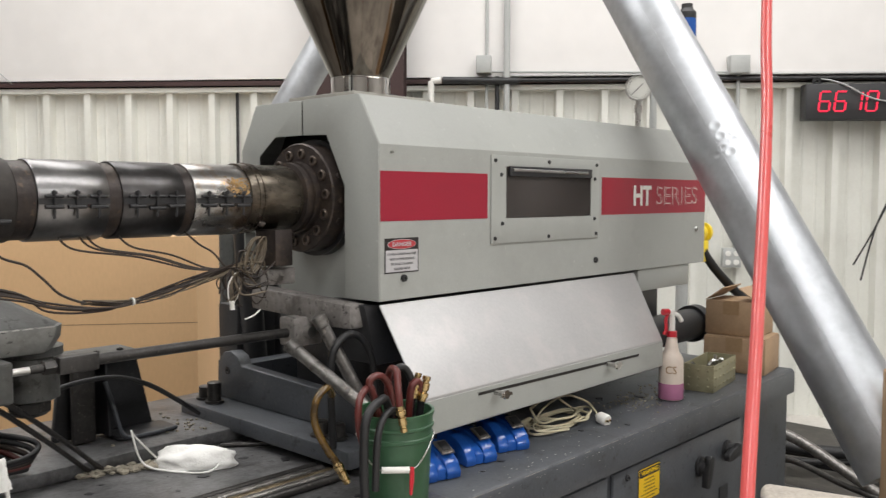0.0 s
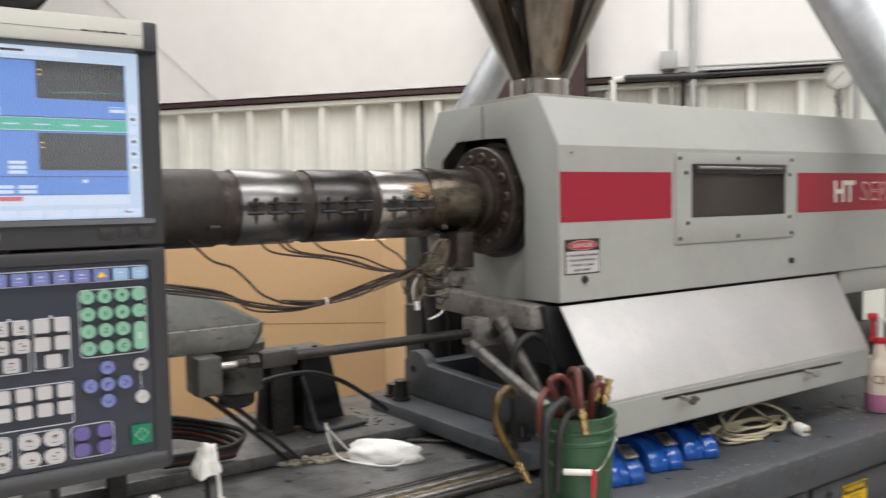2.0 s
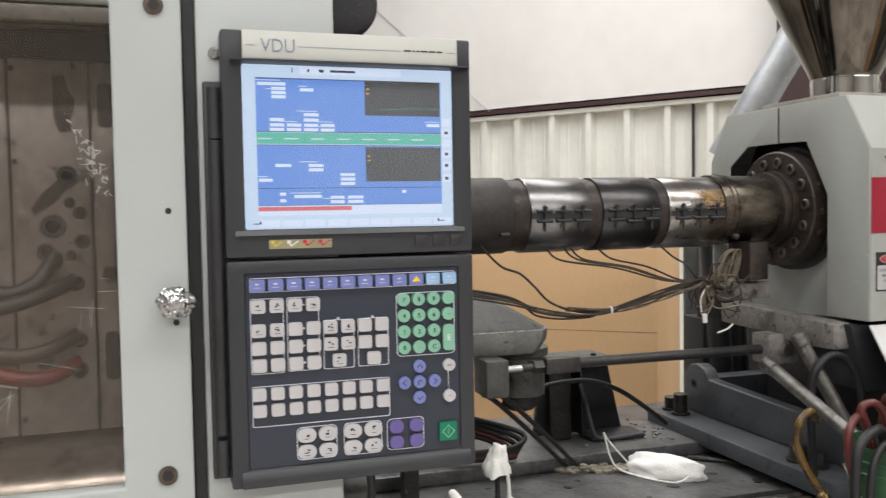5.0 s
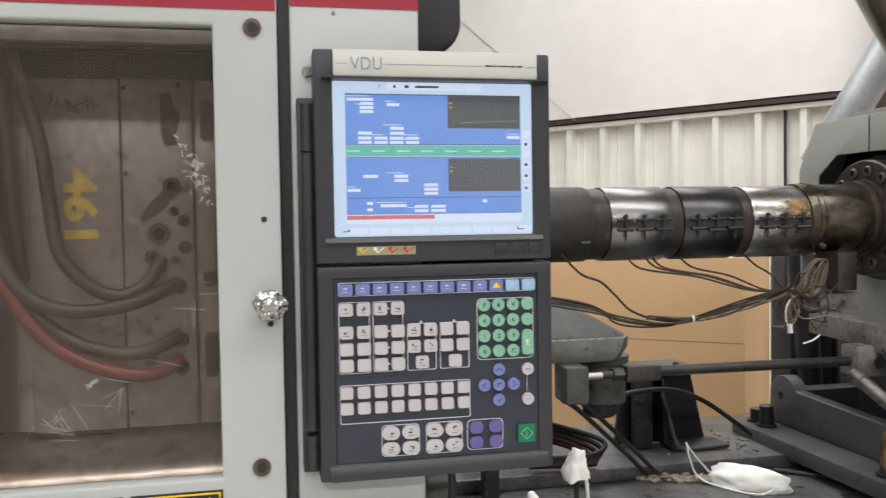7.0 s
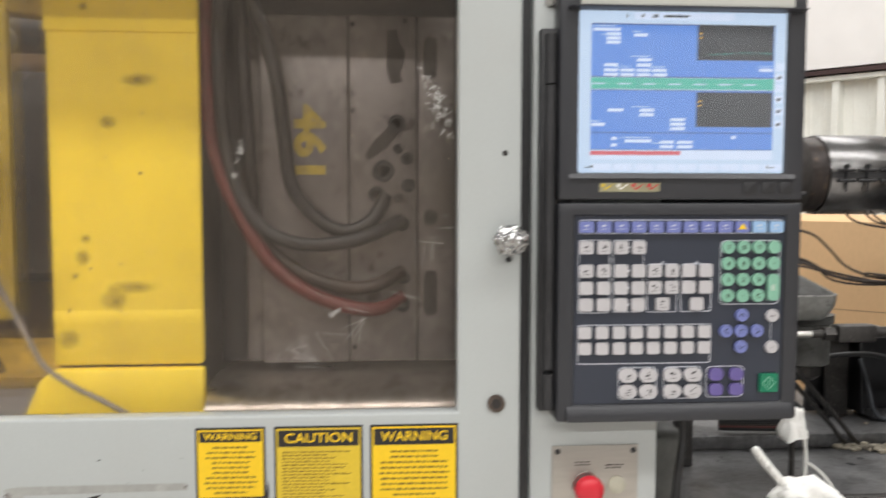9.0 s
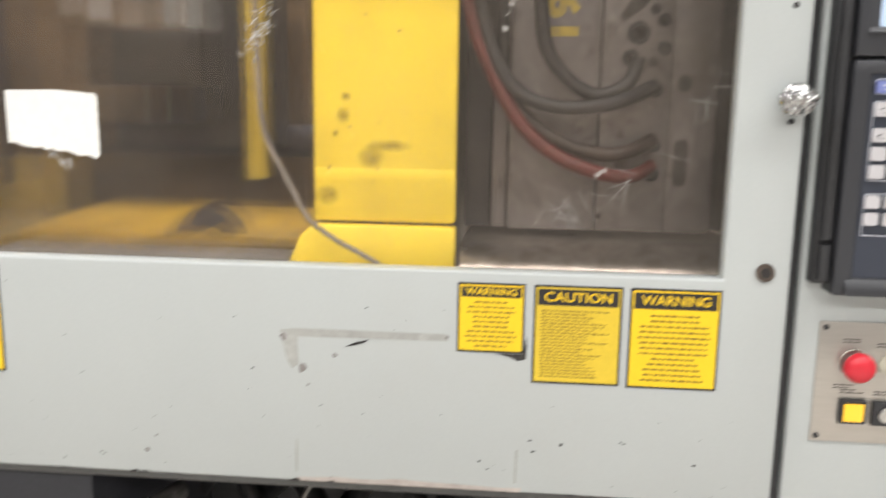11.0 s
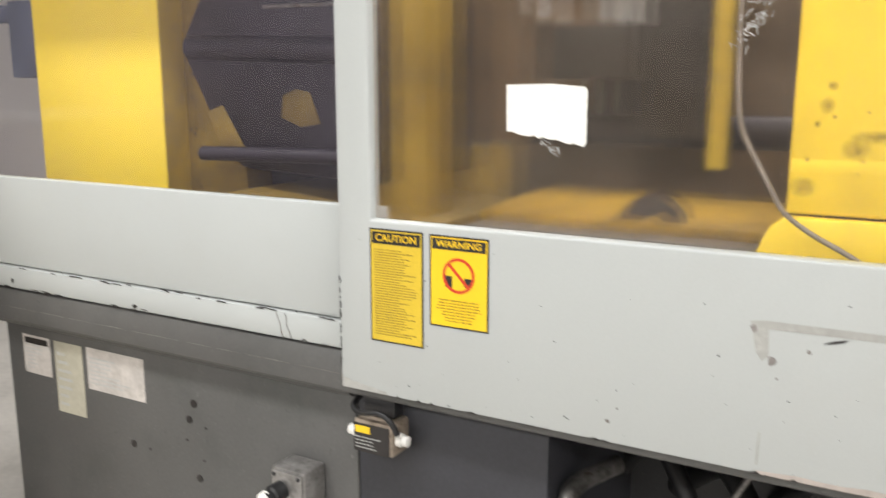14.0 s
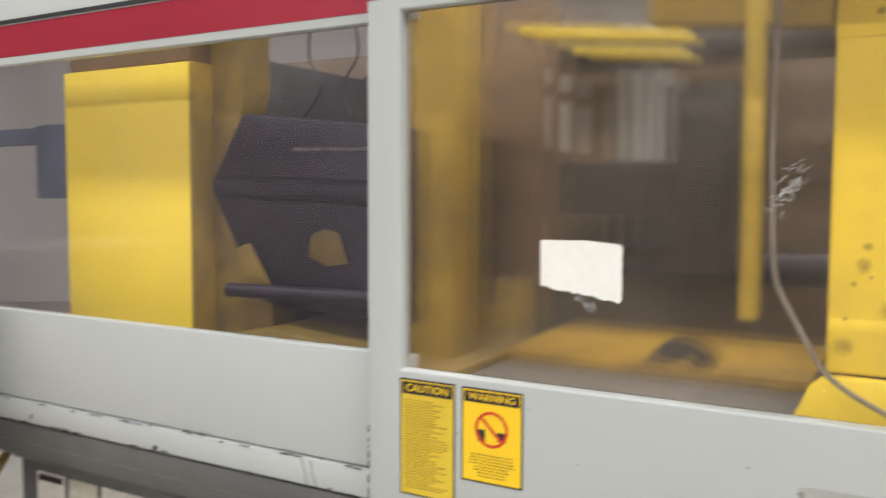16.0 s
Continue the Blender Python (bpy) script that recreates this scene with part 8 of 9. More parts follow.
def cables():
    rnd = random.Random(17)
    tie = Vector((-1.62, 0.827, 1.284))
    end = Vector((-1.62, 1.07, 1.336))
    for k in range(7):
        a = Vector((-1.66 + 0.006 * k, 0.30, 1.36 + 0.004 * k))
        j = lambda s: Vector([rnd.uniform(-s, s) for _ in range(3)])
        bm = bmesh.new()
        tube(bm, [a + j(0.01), Vector((-1.62, 0.575, 1.322)) + j(0.012), Vector((-1.62, 0.664, 1.288)) + j(0.008), Vector((-1.62, 0.762, 1.274)) + j(0.006), tie + j(0.003), Vector((-1.62, 0.949, 1.314)) + j(0.008), Vector((-1.62, 1.046, 1.335)) + j(0.008), end + j(0.015)], 0.0022, 8)
        solid("heater_cable", bm, WIRE, "brown heater cable sagging below the barrel", "cable", group="heater cables")
    for y in (0.695, 0.735, 0.750, 0.814, 0.967):
        bm = bmesh.new()
        tube(bm, [Vector((XC + 0.03, y, ZC - 0.07)), Vector((XC + 0.04, y + 0.03, ZC - 0.10)), Vector((XC + 0.05, y + 0.03, ZC - 0.10)).lerp(end, 0.35), Vector((XC + 0.05, y + 0.03, ZC - 0.10)).lerp(end, 0.7) - Vector((0, 0, 0.012)), end], 0.0023, 8)
        solid("heater_cable", bm, WIRE, "brown heater cable from a heater band", "cable", group="heater cables")
    bm = bmesh.new()
    tube(bm, [(-1.64, 0.54, 1.43), (-1.64, 0.584, 1.386), (-1.64, 0.628, 1.368), (-1.635, 0.658, 1.34), (-1.63, 0.689, 1.308), (-1.625, 0.74, 1.287), (-1.62, 0.80, 1.281), (-1.62, 0.86, 1.292)], 0.0026, 8)
    solid("heater_cable", bm, WIRE, "brown wavy heater cable from a heater band", "cable", group="heater cables")
    for k in range(7):
        bm = bmesh.new()
        j = lambda q: Vector([rnd.uniform(-q, q) for _ in range(3)])
        tube(bm, [tie + Vector((0, -0.10, 0.006)) + j(0.006), tie + j(0.004), Vector((-1.62, 0.90, 1.293)) + j(0.007), Vector((-1.62, 0.975, 1.312)) + j(0.008), Vector((-1.62, 1.03, 1.330)) + j(0.01), end + j(0.012)], rnd.choice((0.0012, 0.0016)), 6)
        solid("heater_cable", bm, rnd.choice((WIRE, WIREL)), "thin brown heater lead beside the tied bundle", "cable", group="heater cables")
    bm = bmesh.new()
    lathe(bm, tie - Vector((0, 0.002, 0)), (0, 1, 0.1), ((0, 0.0085), (0.004, 0.0085)), 12)
    solid("cable_tie", bm, WHITEP, "white cable tie round the heater cables", "cable tie")
    # tangled bundle near the flange
    t = thing("cable_tangle", "tangled bundle of brown and grey heater leads", "cable bundle", at=end)
    c = Vector((-1.615, 1.07, 1.335))
    # neat hank of pale leads, looped up to the band
    for k in range(7):
        bm = bmesh.new()
        w, o = 0.010 + 0.0022 * k, Vector((rnd.uniform(-0.01, 0.01), 1.108 + rnd.uniform(-0.006, 0.006), 1.366))
        o.x -= 1.60
        tube(bm, [o + Vector((rnd.uniform(-.004, .004), w * math.sin(6.283 * i / 8) + 0.016 * math.cos(6.283 * i / 8), 0.040 * math.cos(6.283 * i / 8))) for i in range(9)], 0.0018, 6, 5)
        part("lead", bm, WIREL, t)
    # dark leads spreading from the knot
    for k in range(26):
        bm = bmesh.new()
        an = rnd.uniform(-2.5, 0.9)
        l = rnd.uniform(0.04, 0.10)
        v = Vector((rnd.uniform(-0.03, 0.03), math.cos(an) * l, math.sin(an) * l * 0.9))
        side = Vector((0, -v.z, v.y)) * rnd.uniform(-0.5, 0.5)
        pts = [c + Vector((0, rnd.uniform(-.012, .012), rnd.uniform(-.01, .01))), c + v * 0.5 + side, c + v]
        if k % 3 == 0:
            pts += [c + v * 0.8 - side + Vector((0, 0, -0.02)), c + v * 0.3 - side * 0.5]
        tube(bm, pts, rnd.choice((0.0015, 0.002, 0.0024)), 6, 6)
        part("lead", bm, rnd.choice((WIRE, WIRE, WIREL)), t)
    for k in range(3):
        bm = bmesh.new()
        tube(bm, [c + Vector((0.004 * k, 0.0, -0.005)), c + Vector((0, -0.02 + 0.004 * k, -0.03)), c + Vector((0, -0.022 + 0.006 * k, -0.06)), c + Vector((0, -0.012, -0.078)), c + Vector((0, 0.006, -0.05)), c + Vector((0, 0.012, -0.02))], 0.0016, 6)
        part("loose_end", bm, WIREL if k else WHITEP, t)
    bm = bmesh.new()
    cyl(bm, c + Vector((0.0, -0.013, -0.070)), c + Vector((0, -0.012, -0.09)), 0.005, 0.006, 10)
    part("connector", bm, WHITEP, t)
    bm = bmesh.new()
    tube(bm, [c + Vector((0, 0.02, -0.115)), c + Vector((0, 0.045, -0.108)), c + Vector((0, 0.062, -0.097))], 0.002, 6)
    part("loose_end", bm, WHITEP, t)
    # thermocouple box under the band
    bm = bmesh.new()
    box(bm, -1.68, -1.60, 1.165, 1.215, 1.335, 1.42)
    solid("terminal_box", bm, RUST, "dark brown terminal box under the barrel", "terminal box", bevel=0.004)
    bm = bmesh.new()
    box(bm, -1.72, -1.625, 1.14, 1.24, 1.29, 1.328)
    solid("bracket_plate", bm, GREASY, "greasy grey bracket under the barrel", "bracket", bevel=0.004)
    t = thing("valve_stack", "dark oily hydraulic valve stack behind the carriage", "valve stack", at=(-2.2, 1.45, DECKZ))
    bm = bmesh.new()
    box(bm, -2.26, -2.16, 1.43, 1.57, DECKZ + 0.036, 1.17)
    part("stack_body", bm, SOOT, t, bevel=0.006)
    for k, (yy, zz) in enumerate(((1.455, 1.29), (1.50, 1.33), (1.545, 1.27))):
        bm = bmesh.new()
        lathe(bm, (-2.19, yy, 1.1705), (0, 0, 1), ((0, 0.02), (0.03, 0.02), (0.031, 0.015), (zz - 1.17, 0.014), (zz - 1.165, 0.008)), 16)
        part("valve", bm, IRON if k % 2 else SOOT, t)
    # Thin dark board added to hide the bright wall behind the carriage.
    bm = bmesh.new()
    box(bm, -2.42, -2.40, 1.535, 2.45, 0.0, 1.42)
    t = thing("dark_backdrop_board", "thin dark board added behind the injection unit", "cabinet", at=(-2.5, 2.0, 0))
    part("cabinet_body", bm, CASTG, t, bevel=0.006)
    bm = bmesh.new()
    box(bm, -2.399, -2.39, 1.58, 2.0, 0.9, 1.38)
    part("cabinet_door", bm, CASTL2, t, bevel=0.003)
    # dark pipes behind the carriage
    for x, y, r, z1 in ((-2.15, 1.50, 0.035, 1.42), (-2.22, 1.62, 0.03, 1.42), (-2.1, 1.68, 0.04, 1.38)):
        bm = bmesh.new()
        cyl(bm, (x, y, DECKZ), (x + 0.02, y - 0.06, z1), r, seg=18)
        solid("riser_pipe", bm, SOOT, "dark vertical hydraulic pipe behind the carriage", "pipe", group="riser pipes")


cables()

# ---- loose things on the bed ----


def bucket():
    x, y, z = -1.232, 1.19, DECKZ + 0.001
    t = thing("bucket", "small green plastic bucket with wire bail and white grip", "bucket", at=(x, y, z))
    h, r0, r1 = 0.203, 0.067, 0.0765
    bm = bmesh.new()
    lathe(bm, (x, y, z), (0, 0, 1), ((0, r0 - 0.002), (0.003, r0), (h * 0.72, r0 + (r1 - r0) * 0.8), (h * 0.73, r1 + 0.001), (h * 0.76, r1 + 0.001), (h * 0.77, r1 - 0.001), (h * 0.84, r1), (h * 0.85, r1 + 0.003), (h * 0.87, r1 + 0.003), (h * 0.88, r1), (h * 0.965, r1 + 0.001), (h * 0.97, r1 + 0.004), (h, r1 + 0.004), (h, r1 - 0.002), (h * 0.7, r1 - 0.004), (0.005, r0 - 0.004)), 48)
    part("pail", bm, PAIL, t)
    d = Vector((0.72, -0.69, 0)).normalized()
    s = Vector((d.y, -d.x, 0))
    c = Vector((x, y, z + h * 0.75))
    bm = bmesh.new()
    tube(bm, [c + s * (r1 + 0.004), c + s * r1 * 0.75 + d * r1 * 0.75 + Vector((0, 0, -0.03)), c + s * 0.03 + d * (r1 + 0.006) + Vector((0, 0, -0.05)), c - s * 0.03 + d * (r1 + 0.006) + Vector((0, 0, -0.05)), c - s * r1 * 0.75 + d * r1 * 0.75 + Vector((0, 0, -0.03)), c - s * (r1 + 0.004)], 0.0013, 8)
    p = part("bail", bm, STEEL, t, "thin wire bail")
    bm = bmesh.new()
    cyl(bm, c + s * 0.027 + d * (r1 + 0.007) + Vector((0, 0, -0.05)), c - s * 0.027 + d * (r1 + 0.007) + Vector((0, 0, -0.05)), 0.0065, seg=16)
    part("grip", bm, WHITEP, p, "white plastic grip")
    bm = bmesh.new()
    o = c - s * 0.034 + d * (r1 + 0.006)
    tube(bm, [o + Vector((0, 0, -0.045)), o + Vector((0, 0, -0.07)), o + Vector((0, 0, -0.1)) + s * 0.004, o + Vector((0, 0, -0.07)) + s * 0.004, o + Vector((0, 0, -0.045)) + s * 0.003], 0.0025, 8)
    part("red_tag", bm, TRIG, t, "red plastic tie hanging from the bail")
    # hoses with brass ends standing in it
    top = z + h
    rnd = random.Random(8)

    def hose(pts, r, mat, lab, tips):
        t2 = thing("hose_with_fittings", lab, "hose", at=pts[0], group="hoses in the bucket")
        b2 = bmesh.new()
        tube(b2, pts, r, 12)
        part("rubber_hose", b2, mat, t2)
        for a, b in tips:
            a, b = Vector(a), Vector(b)
            v = (b - a).normalized()
            b2 = bmesh.new()
            lathe(b2, a, v, ((0, r * 1.05), (0.008, r * 1.1), (0.009, r * 1.4), (0.017, r * 1.4), (0.018, r * 0.95), (0.022, r * 0.95), (0.023, r * 1.2), (0.038, r * 1.2), (0.039, r * 0.85), (0.043, r * 0.85), (0.044, r * 1.05), (0.052, r * 1.0)), 12)
            part("brass_coupling", b2, BRASS, t2)
    hose([(x - 0.01, y - 0.03, z + 0.06), (x - 0.005, y - 0.055, top + 0.03), (x + 0.01, y - 0.085, top + 0.058), (x + 0.025, y - 0.12, top + 0.04), (x + 0.03, y - 0.125, top - 0.01), (x + 0.03, y - 0.11, top - 0.06)], 0.0072, REDHOSE, "dull red rubber hose arching over the rim", [])
    hose([(x + 0.01, y - 0.02, z + 0.06), (x + 0.015, y - 0.06, top + 0.01), (x + 0.015, y - 0.085, top + 0.07), (x + 0.02, y - 0.055, top + 0.078), (x + 0.02, y - 0.03, top + 0.03), (x + 0.015, y - 0.025, z + 0.1)], 0.0072, REDHOSE, "dull red rubber hose looped in the bucket", [])
    hose([(x - 0.02, y + 0.0, z + 0.05), (x + 0.0, y - 0.02, top + 0.06), (x + 0.042, y - 0.038, top + 0.091), (x + 0.062, y - 0.052, top + 0.058), (x + 0.0705, y - 0.056, top + 0.026)], 0.0072, REDHOSE, "dull red rubber hose with brass coupling over the rim", [((x + 0.0705, y - 0.056, top + 0.028), (x + 0.0765, y - 0.050, top - 0.022))])
    hose([(x + 0.0, y + 0.03, z + 0.06), (x + 0.02, y + 0.022, top + 0.02), (x + 0.025, y + 0.03, top + 0.052), (x + 0.025, y + 0.046, top + 0.045), (x + 0.02, y + 0.052, top - 0.01), (x + 0.01, y + 0.045, z + 0.08)], 0.0078, REDHOSE, "dull red rubber hose looped in the bucket", [])
    hose([(x - 0.03, y - 0.01, z + 0.05), (x - 0.01, y + 0.0, top + 0.04), (x + 0.005, y + 0.0, top + 0.083), (x + 0.012, y + 0.022, top + 0.078), (x + 0.015, y + 0.035, top + 0.03), (x, y + 0.035, z + 0.1)], 0.0075, BLACK, "black rubber hose looped in the bucket", [])
    hose([(x + 0.0, y + 0.045, z + 0.06), (x + 0.026, y + 0.050, top + 0.013)], 0.0085, BLACK, "short hose with upright brass coupling", [((x + 0.026, y + 0.050, top + 0.012), (x + 0.034, y + 0.064, top + 0.08))])
    hose([(x - 0.01, y + 0.03, z + 0.06), (x + 0.02, y + 0.032, top + 0.02)], 0.007, BLACK, "short hose with upright brass coupling", [((x + 0.02, y + 0.032, top + 0.02), (x + 0.022, y + 0.046, top + 0.07))])
    hose([(x + 0.02, y - 0.02, z + 0.1), (x + 0.03, y - 0.05, top + 0.02), (x + 0.045, y - 0.085, top + 0.038), (x + 0.055, y - 0.13, top + 0.01), (x + 0.06, y - 0.14, z + 0.12), (x + 0.06, y - 0.135, z + 0.03)], 0.009, BLACK, "black hose hanging over the rim to the bed", [((x + 0.06, y - 0.135, z + 0.062), (x + 0.06, y - 0.132, z + 0.008))])
    hose([(x + 0.04, y - 0.02, top - 0.02), (x + 0.055, y - 0.055, top + 0.016), (x + 0.062, y - 0.09, top + 0.01), (x + 0.07, y - 0.115, top - 0.03), (x + 0.07, y - 0.12, z + 0.08)], 0.0072, BLACK, "black hose hanging over the rim", [])
    hose([(-1.30, 1.08, 1.10), (-1.275, 1.046, 1.124), (-1.27, 1.016, 1.105), (-1.27, 1.012, 1.061), (-1.265, 1.035, 1.01), (-1.26, 1.055, 0.979)], 0.0075, YHOSE, "ochre rubber hose with brass coupling beside the bucket", [((-1.26, 1.055, 0.979), (-1.25, 1.085, 0.92))])


bucket()


def blue_units():
    bodies = (((-1.335, 1.384), -14), ((-1.348, 1.530), -14), ((-1.353, 1.674), -22))
    for k, ((x, y), a) in enumerate(bodies):
        t = thing("blue_clip", "glossy blue moulded plastic clip with a dark metal latch", "plastic clip", group="blue clips", m=pose(x, y, DECKZ + 0.001, 0, 0, a))
        bm = bmesh.new()
        prism(bm, [(0.075, 0.0), (0.078, 0.016), (0.065, 0.038), (0.03, 0.058), (-0.03, 0.066), (-0.08, 0.055), (-0.08, 0.0)], "y", -0.04, -0.012)
        part("side_rail", bm, BLUE, t, bevel=0.004)
        bm = bmesh.new()
        prism(bm, [(0.075, 0.0), (0.078, 0.016), (0.065, 0.038), (0.03, 0.058), (-0.03, 0.066), (-0.08, 0.055), (-0.08, 0.0)], "y", 0.012, 0.05)
        part("side_rail", bm, BLUE, t, bevel=0.004)
        bm = bmesh.new()
        prism(bm, [(0.073, 0.001), (0.073, 0.026), (0.03, 0.05), (-0.03, 0.056), (-0.08, 0.05), (-0.08, 0.001)], "y", -0.0115, 0.0115)
        part("web", bm, BLUE, t, bevel=0.003)
        m = Matrix.Translation((0.035, 0.028, 0.0605)) @ Matrix.Rotation(radians(22), 4, "Y")
        bm = bmesh.new()
        box(bm, -0.024, 0.024, -0.017, 0.017, 0, 0.006)
        bmesh.ops.transform(bm, matrix=m, verts=bm.verts)
        p = part("latch_plate", bm, CASTB, t, "worn grey metal latch", bevel=0.003)
        bm = bmesh.new()
        box(bm, -0.015, 0.015, -0.011, 0.011, 0.0062, 0.009)
        bmesh.ops.transform(bm, matrix=m, verts=bm.verts)
        part("latch_button", bm, SOOT, p, bevel=0.002)


blue_units()


def extension_cord():
    t = thing("extension_cord", "coiled ivory extension cord with a plug", "extension cord", at=(-1.34, 1.93, DECKZ))
    rnd = random.Random(13)
    for k in range(9):
        bm = bmesh.new()
        cx, cy = -1.338 + rnd.uniform(-0.02, 0.02), 1.925 + rnd.uniform(-0.03, 0.03)
        ra, rb, ph = rnd.uniform(0.025, 0.065), rnd.uniform(0.09, 0.16), rnd.uniform(0, 6.28)
        tilt = rnd.uniform(-0.25, 0.25)
        pts = []
        for i in range(9):
            u, v = ra * math.cos(ph + i * 0.7), rb * math.sin(ph + i * 0.7)
            pts.append((cx + u + tilt * v, cy + v, DECKZ + 0.005 + 0.003 * k + rnd.uniform(0, 0.012) + (0.03 if k > 6 and u < 0 else 0)))
        if k == 8:
            pts = [(-1.37, 1.85, DECKZ + 0.02), (-1.38, 1.92, DECKZ + 0.05), (-1.37, 2.0, DECKZ + 0.068), (-1.33, 2.045, DECKZ + 0.05), (-1.30, 2.05, DECKZ + 0.025), (-1.286, 2.035, DECKZ + 0.02)]
        tube(bm, pts, 0.0031, 8)
        part("cord_loop", bm, CORD, t)
    bm = bmesh.new()
    lathe(bm, (-1.286, 2.035, DECKZ + 0.018), (0.55, -0.15, -0.08), ((0, 0.006), (0.012, 0.010), (0.014, 0.0165), (0.040, 0.0175), (0.045, 0.014)), 14)
    p = part("plug", bm, PAPER, t, "ivory plug")
    bm = bmesh.new()
    for s in (-0.006, 0.006):
        box(bm, -1.25, -1.235, 2.023 + s - 0.001, 2.023 + s + 0.001, DECKZ + 0.01, DECKZ + 0.016)
    part("prong", bm, BRASS, p)
    bm = bmesh.new()
    lathe(bm, (-1.39, 1.81, DECKZ + 0.012), (0, 1, 0.1), ((0, 0.011), (0.05, 0.012), (0.052, 0.008)), 12)
    part("socket_end", bm, CORD, t)


extension_cord()


def spray_bottle():
    x, y, z = -1.262, 2.425, DECKZ + 0.001
    t = thing("spray_bottle", "half-full spray bottle with pink liquid and red trigger", "spray bottle", at=(x, y, z))
    bm = bmesh.new()
    lathe(bm, (x, y, z), (0, 0, 1), ((0, 0.034), (0.004, 0.0385), (0.052, 0.0385), (0.0521, 0.038), (0.125, 0.0375), (0.142, 0.030), (0.150, 0.0235), (0.165, 0.0205), (0.19, 0.0165), (0.195, 0.0135), (0.200, 0.0135)), 36)
    b = part("bottle", bm, SPRAYB, t)
    bm = bmesh.new()
    lathe(bm, (x, y, z + 0.003), (0, 0, 1), ((0, 0.038), (0.002, 0.0391), (0.050, 0.0391), (0.050, 0.038)), 36, caps=False)
    part("liquid", bm, PINK, b, "pink liquid up to a third")
    d = Vector((-x, -y, 0)).normalized()
    f = Matrix.Translation(Vector((x, y, z + 0.098)) + d * 0.0385) @ Matrix(((-d.y, 0, d.x, 0), (d.x, 0, d.y, 0), (0, 1, 0, 0), (0, 0, 0, 1)))
    me = letters("CS", 0.024, f, wide=0.034)
    me.materials.append(CARDD)
    part("lettering", me, CARDD, b)
    bm = bmesh.new()
    lathe(bm, (x, y, z + 0.198), (0, 0, 1), ((0, 0.016), (0.016, 0.0155), (0.018, 0.012)), 20)
    part("collar", bm, TRIG, t, "red screw collar")
    s = Vector((0, -1, 0))
    s = (s - d * s.dot(d) * 0.6).normalized()
    u = Vector((0, 0, 1))
    o = Vector((x, y, z))
    bm = bmesh.new()
    tube(bm, [o + u * 0.215, o + u * 0.25, o + u * 0.272 + s * 0.004, o + u * 0.276 + s * 0.018], 0.0095, 12)
    tube(bm, [o + u * 0.272 - s * 0.004, o + u * 0.262 - s * 0.024, o + u * 0.244 - s * 0.036], 0.007, 10)
    h = part("sprayer_head", bm, WHITEP, t, "white sprayer head")
    bm = bmesh.new()
    cyl(bm, o + u * 0.276 + s * 0.014, o + u * 0.277 + s * 0.036, 0.0105, seg=8)
    tube(bm, [o + u * 0.268 + s * 0.018, o + u * 0.25 + s * 0.024, o + u * 0.225 + s * 0.022, o + u * 0.205 + s * 0.03], 0.0055, 10)
    part("trigger", bm, TRIG, h, "red trigger and nozzle")


spray_bottle()


def olive_box():
    t = thing("metal_box", "small open olive zinc box with rows of dimples", "metal box", m=pose(-1.262, 2.70, DECKZ + 0.001, 0, 0, 8))
    hx, hy, h = 0.05, 0.125, 0.088
    for n, b in (("base", (-hx, hx, -hy, hy, 0, 0.003)), ("side", (hx - 0.003, hx, -hy, hy, 0.0032, h)), ("side", (-hx, -hx + 0.003, -hy, hy, 0.0032, h)), ("end", (-hx + 0.0031, hx - 0.0031, -hy, -hy + 0.003, 0.0032, h)), ("end", (-hx + 0.0031, hx - 0.0031, hy - 0.003, hy, 0.0032, h))):
        bm = bmesh.new()
        box(bm, *b)
        part(n, bm, OLIVE, t, bevel=0.0008)
    bm = bmesh.new()
    for i in range(6):
        for j in range(3):
            y, z = -hy + 0.022 + i * 0.042, 0.018 + j * 0.027
            lathe(bm, (hx, y, z), (1, 0, 0.3), ((-0.002, 0.0065), (0.004, 0.002)), 8)
    for i in range(3):
        for j in range(3):
            lathe(bm, (-0.032 + 0.032 * i, -hy, 0.018 + j * 0.027), (0, -1, 0.3), ((-0.002, 0.0065), (0.004, 0.002)), 8)
    part("dimples", bm, OLIVE, t, kind="stuff")
    rnd = random.Random(2)
    bm = bmesh.new()
    for i in range(8):
        lathe(bm, (rnd.uniform(-0.03, 0.03), rnd.uniform(-0.09, 0.09), 0.06), (rnd.uniform(-1, 1), rnd.uniform(-1, 1), 1), ((0, 0.006), (0.03, 0.006)), 8)
    part("scrap", bm, STEEL, t, "small metal scraps", kind="stuff")


olive_box()


def carton(name, x, y, z, sx, sy, sz, a, open_top=False, mat=None, label="taped brown cardboard carton"):
    mat = mat or CARDB
    t = thing(name, label, "cardboard box", group="cartons on the bed", m=pose(x, y, z, 0, 0, a))
    bm = bmesh.new()
    box(bm, -sx, sx, -sy, sy, 0, sz)
    part("carton_body", bm, mat, t, bevel=0.004)
    bm = bmesh.new()
    box(bm, -0.03, 0.03, -sy - 0.0008, sy + 0.0008, sz * 0.6, sz + 0.0008)
    part("tape", bm, CARDD, t, "strip of brown packing tape")
    for s in (-1, 1):
        bm = bmesh.new()
        if open_top:
            prism(bm, [(s * sx, sz), (s * sx * 0.98, sz + 0.003), (s * sx * 0.3, sz + 0.05), (s * sx * 0.28, sz + 0.046)], "y", -sy, sy)
        else:
            box(bm, *sorted((s * 0.002, s * (sx - 0.002))), -sy + 0.002, sy - 0.002, sz + 0.001, sz + 0.004)
        part("flap", bm, mat, t)
    return t


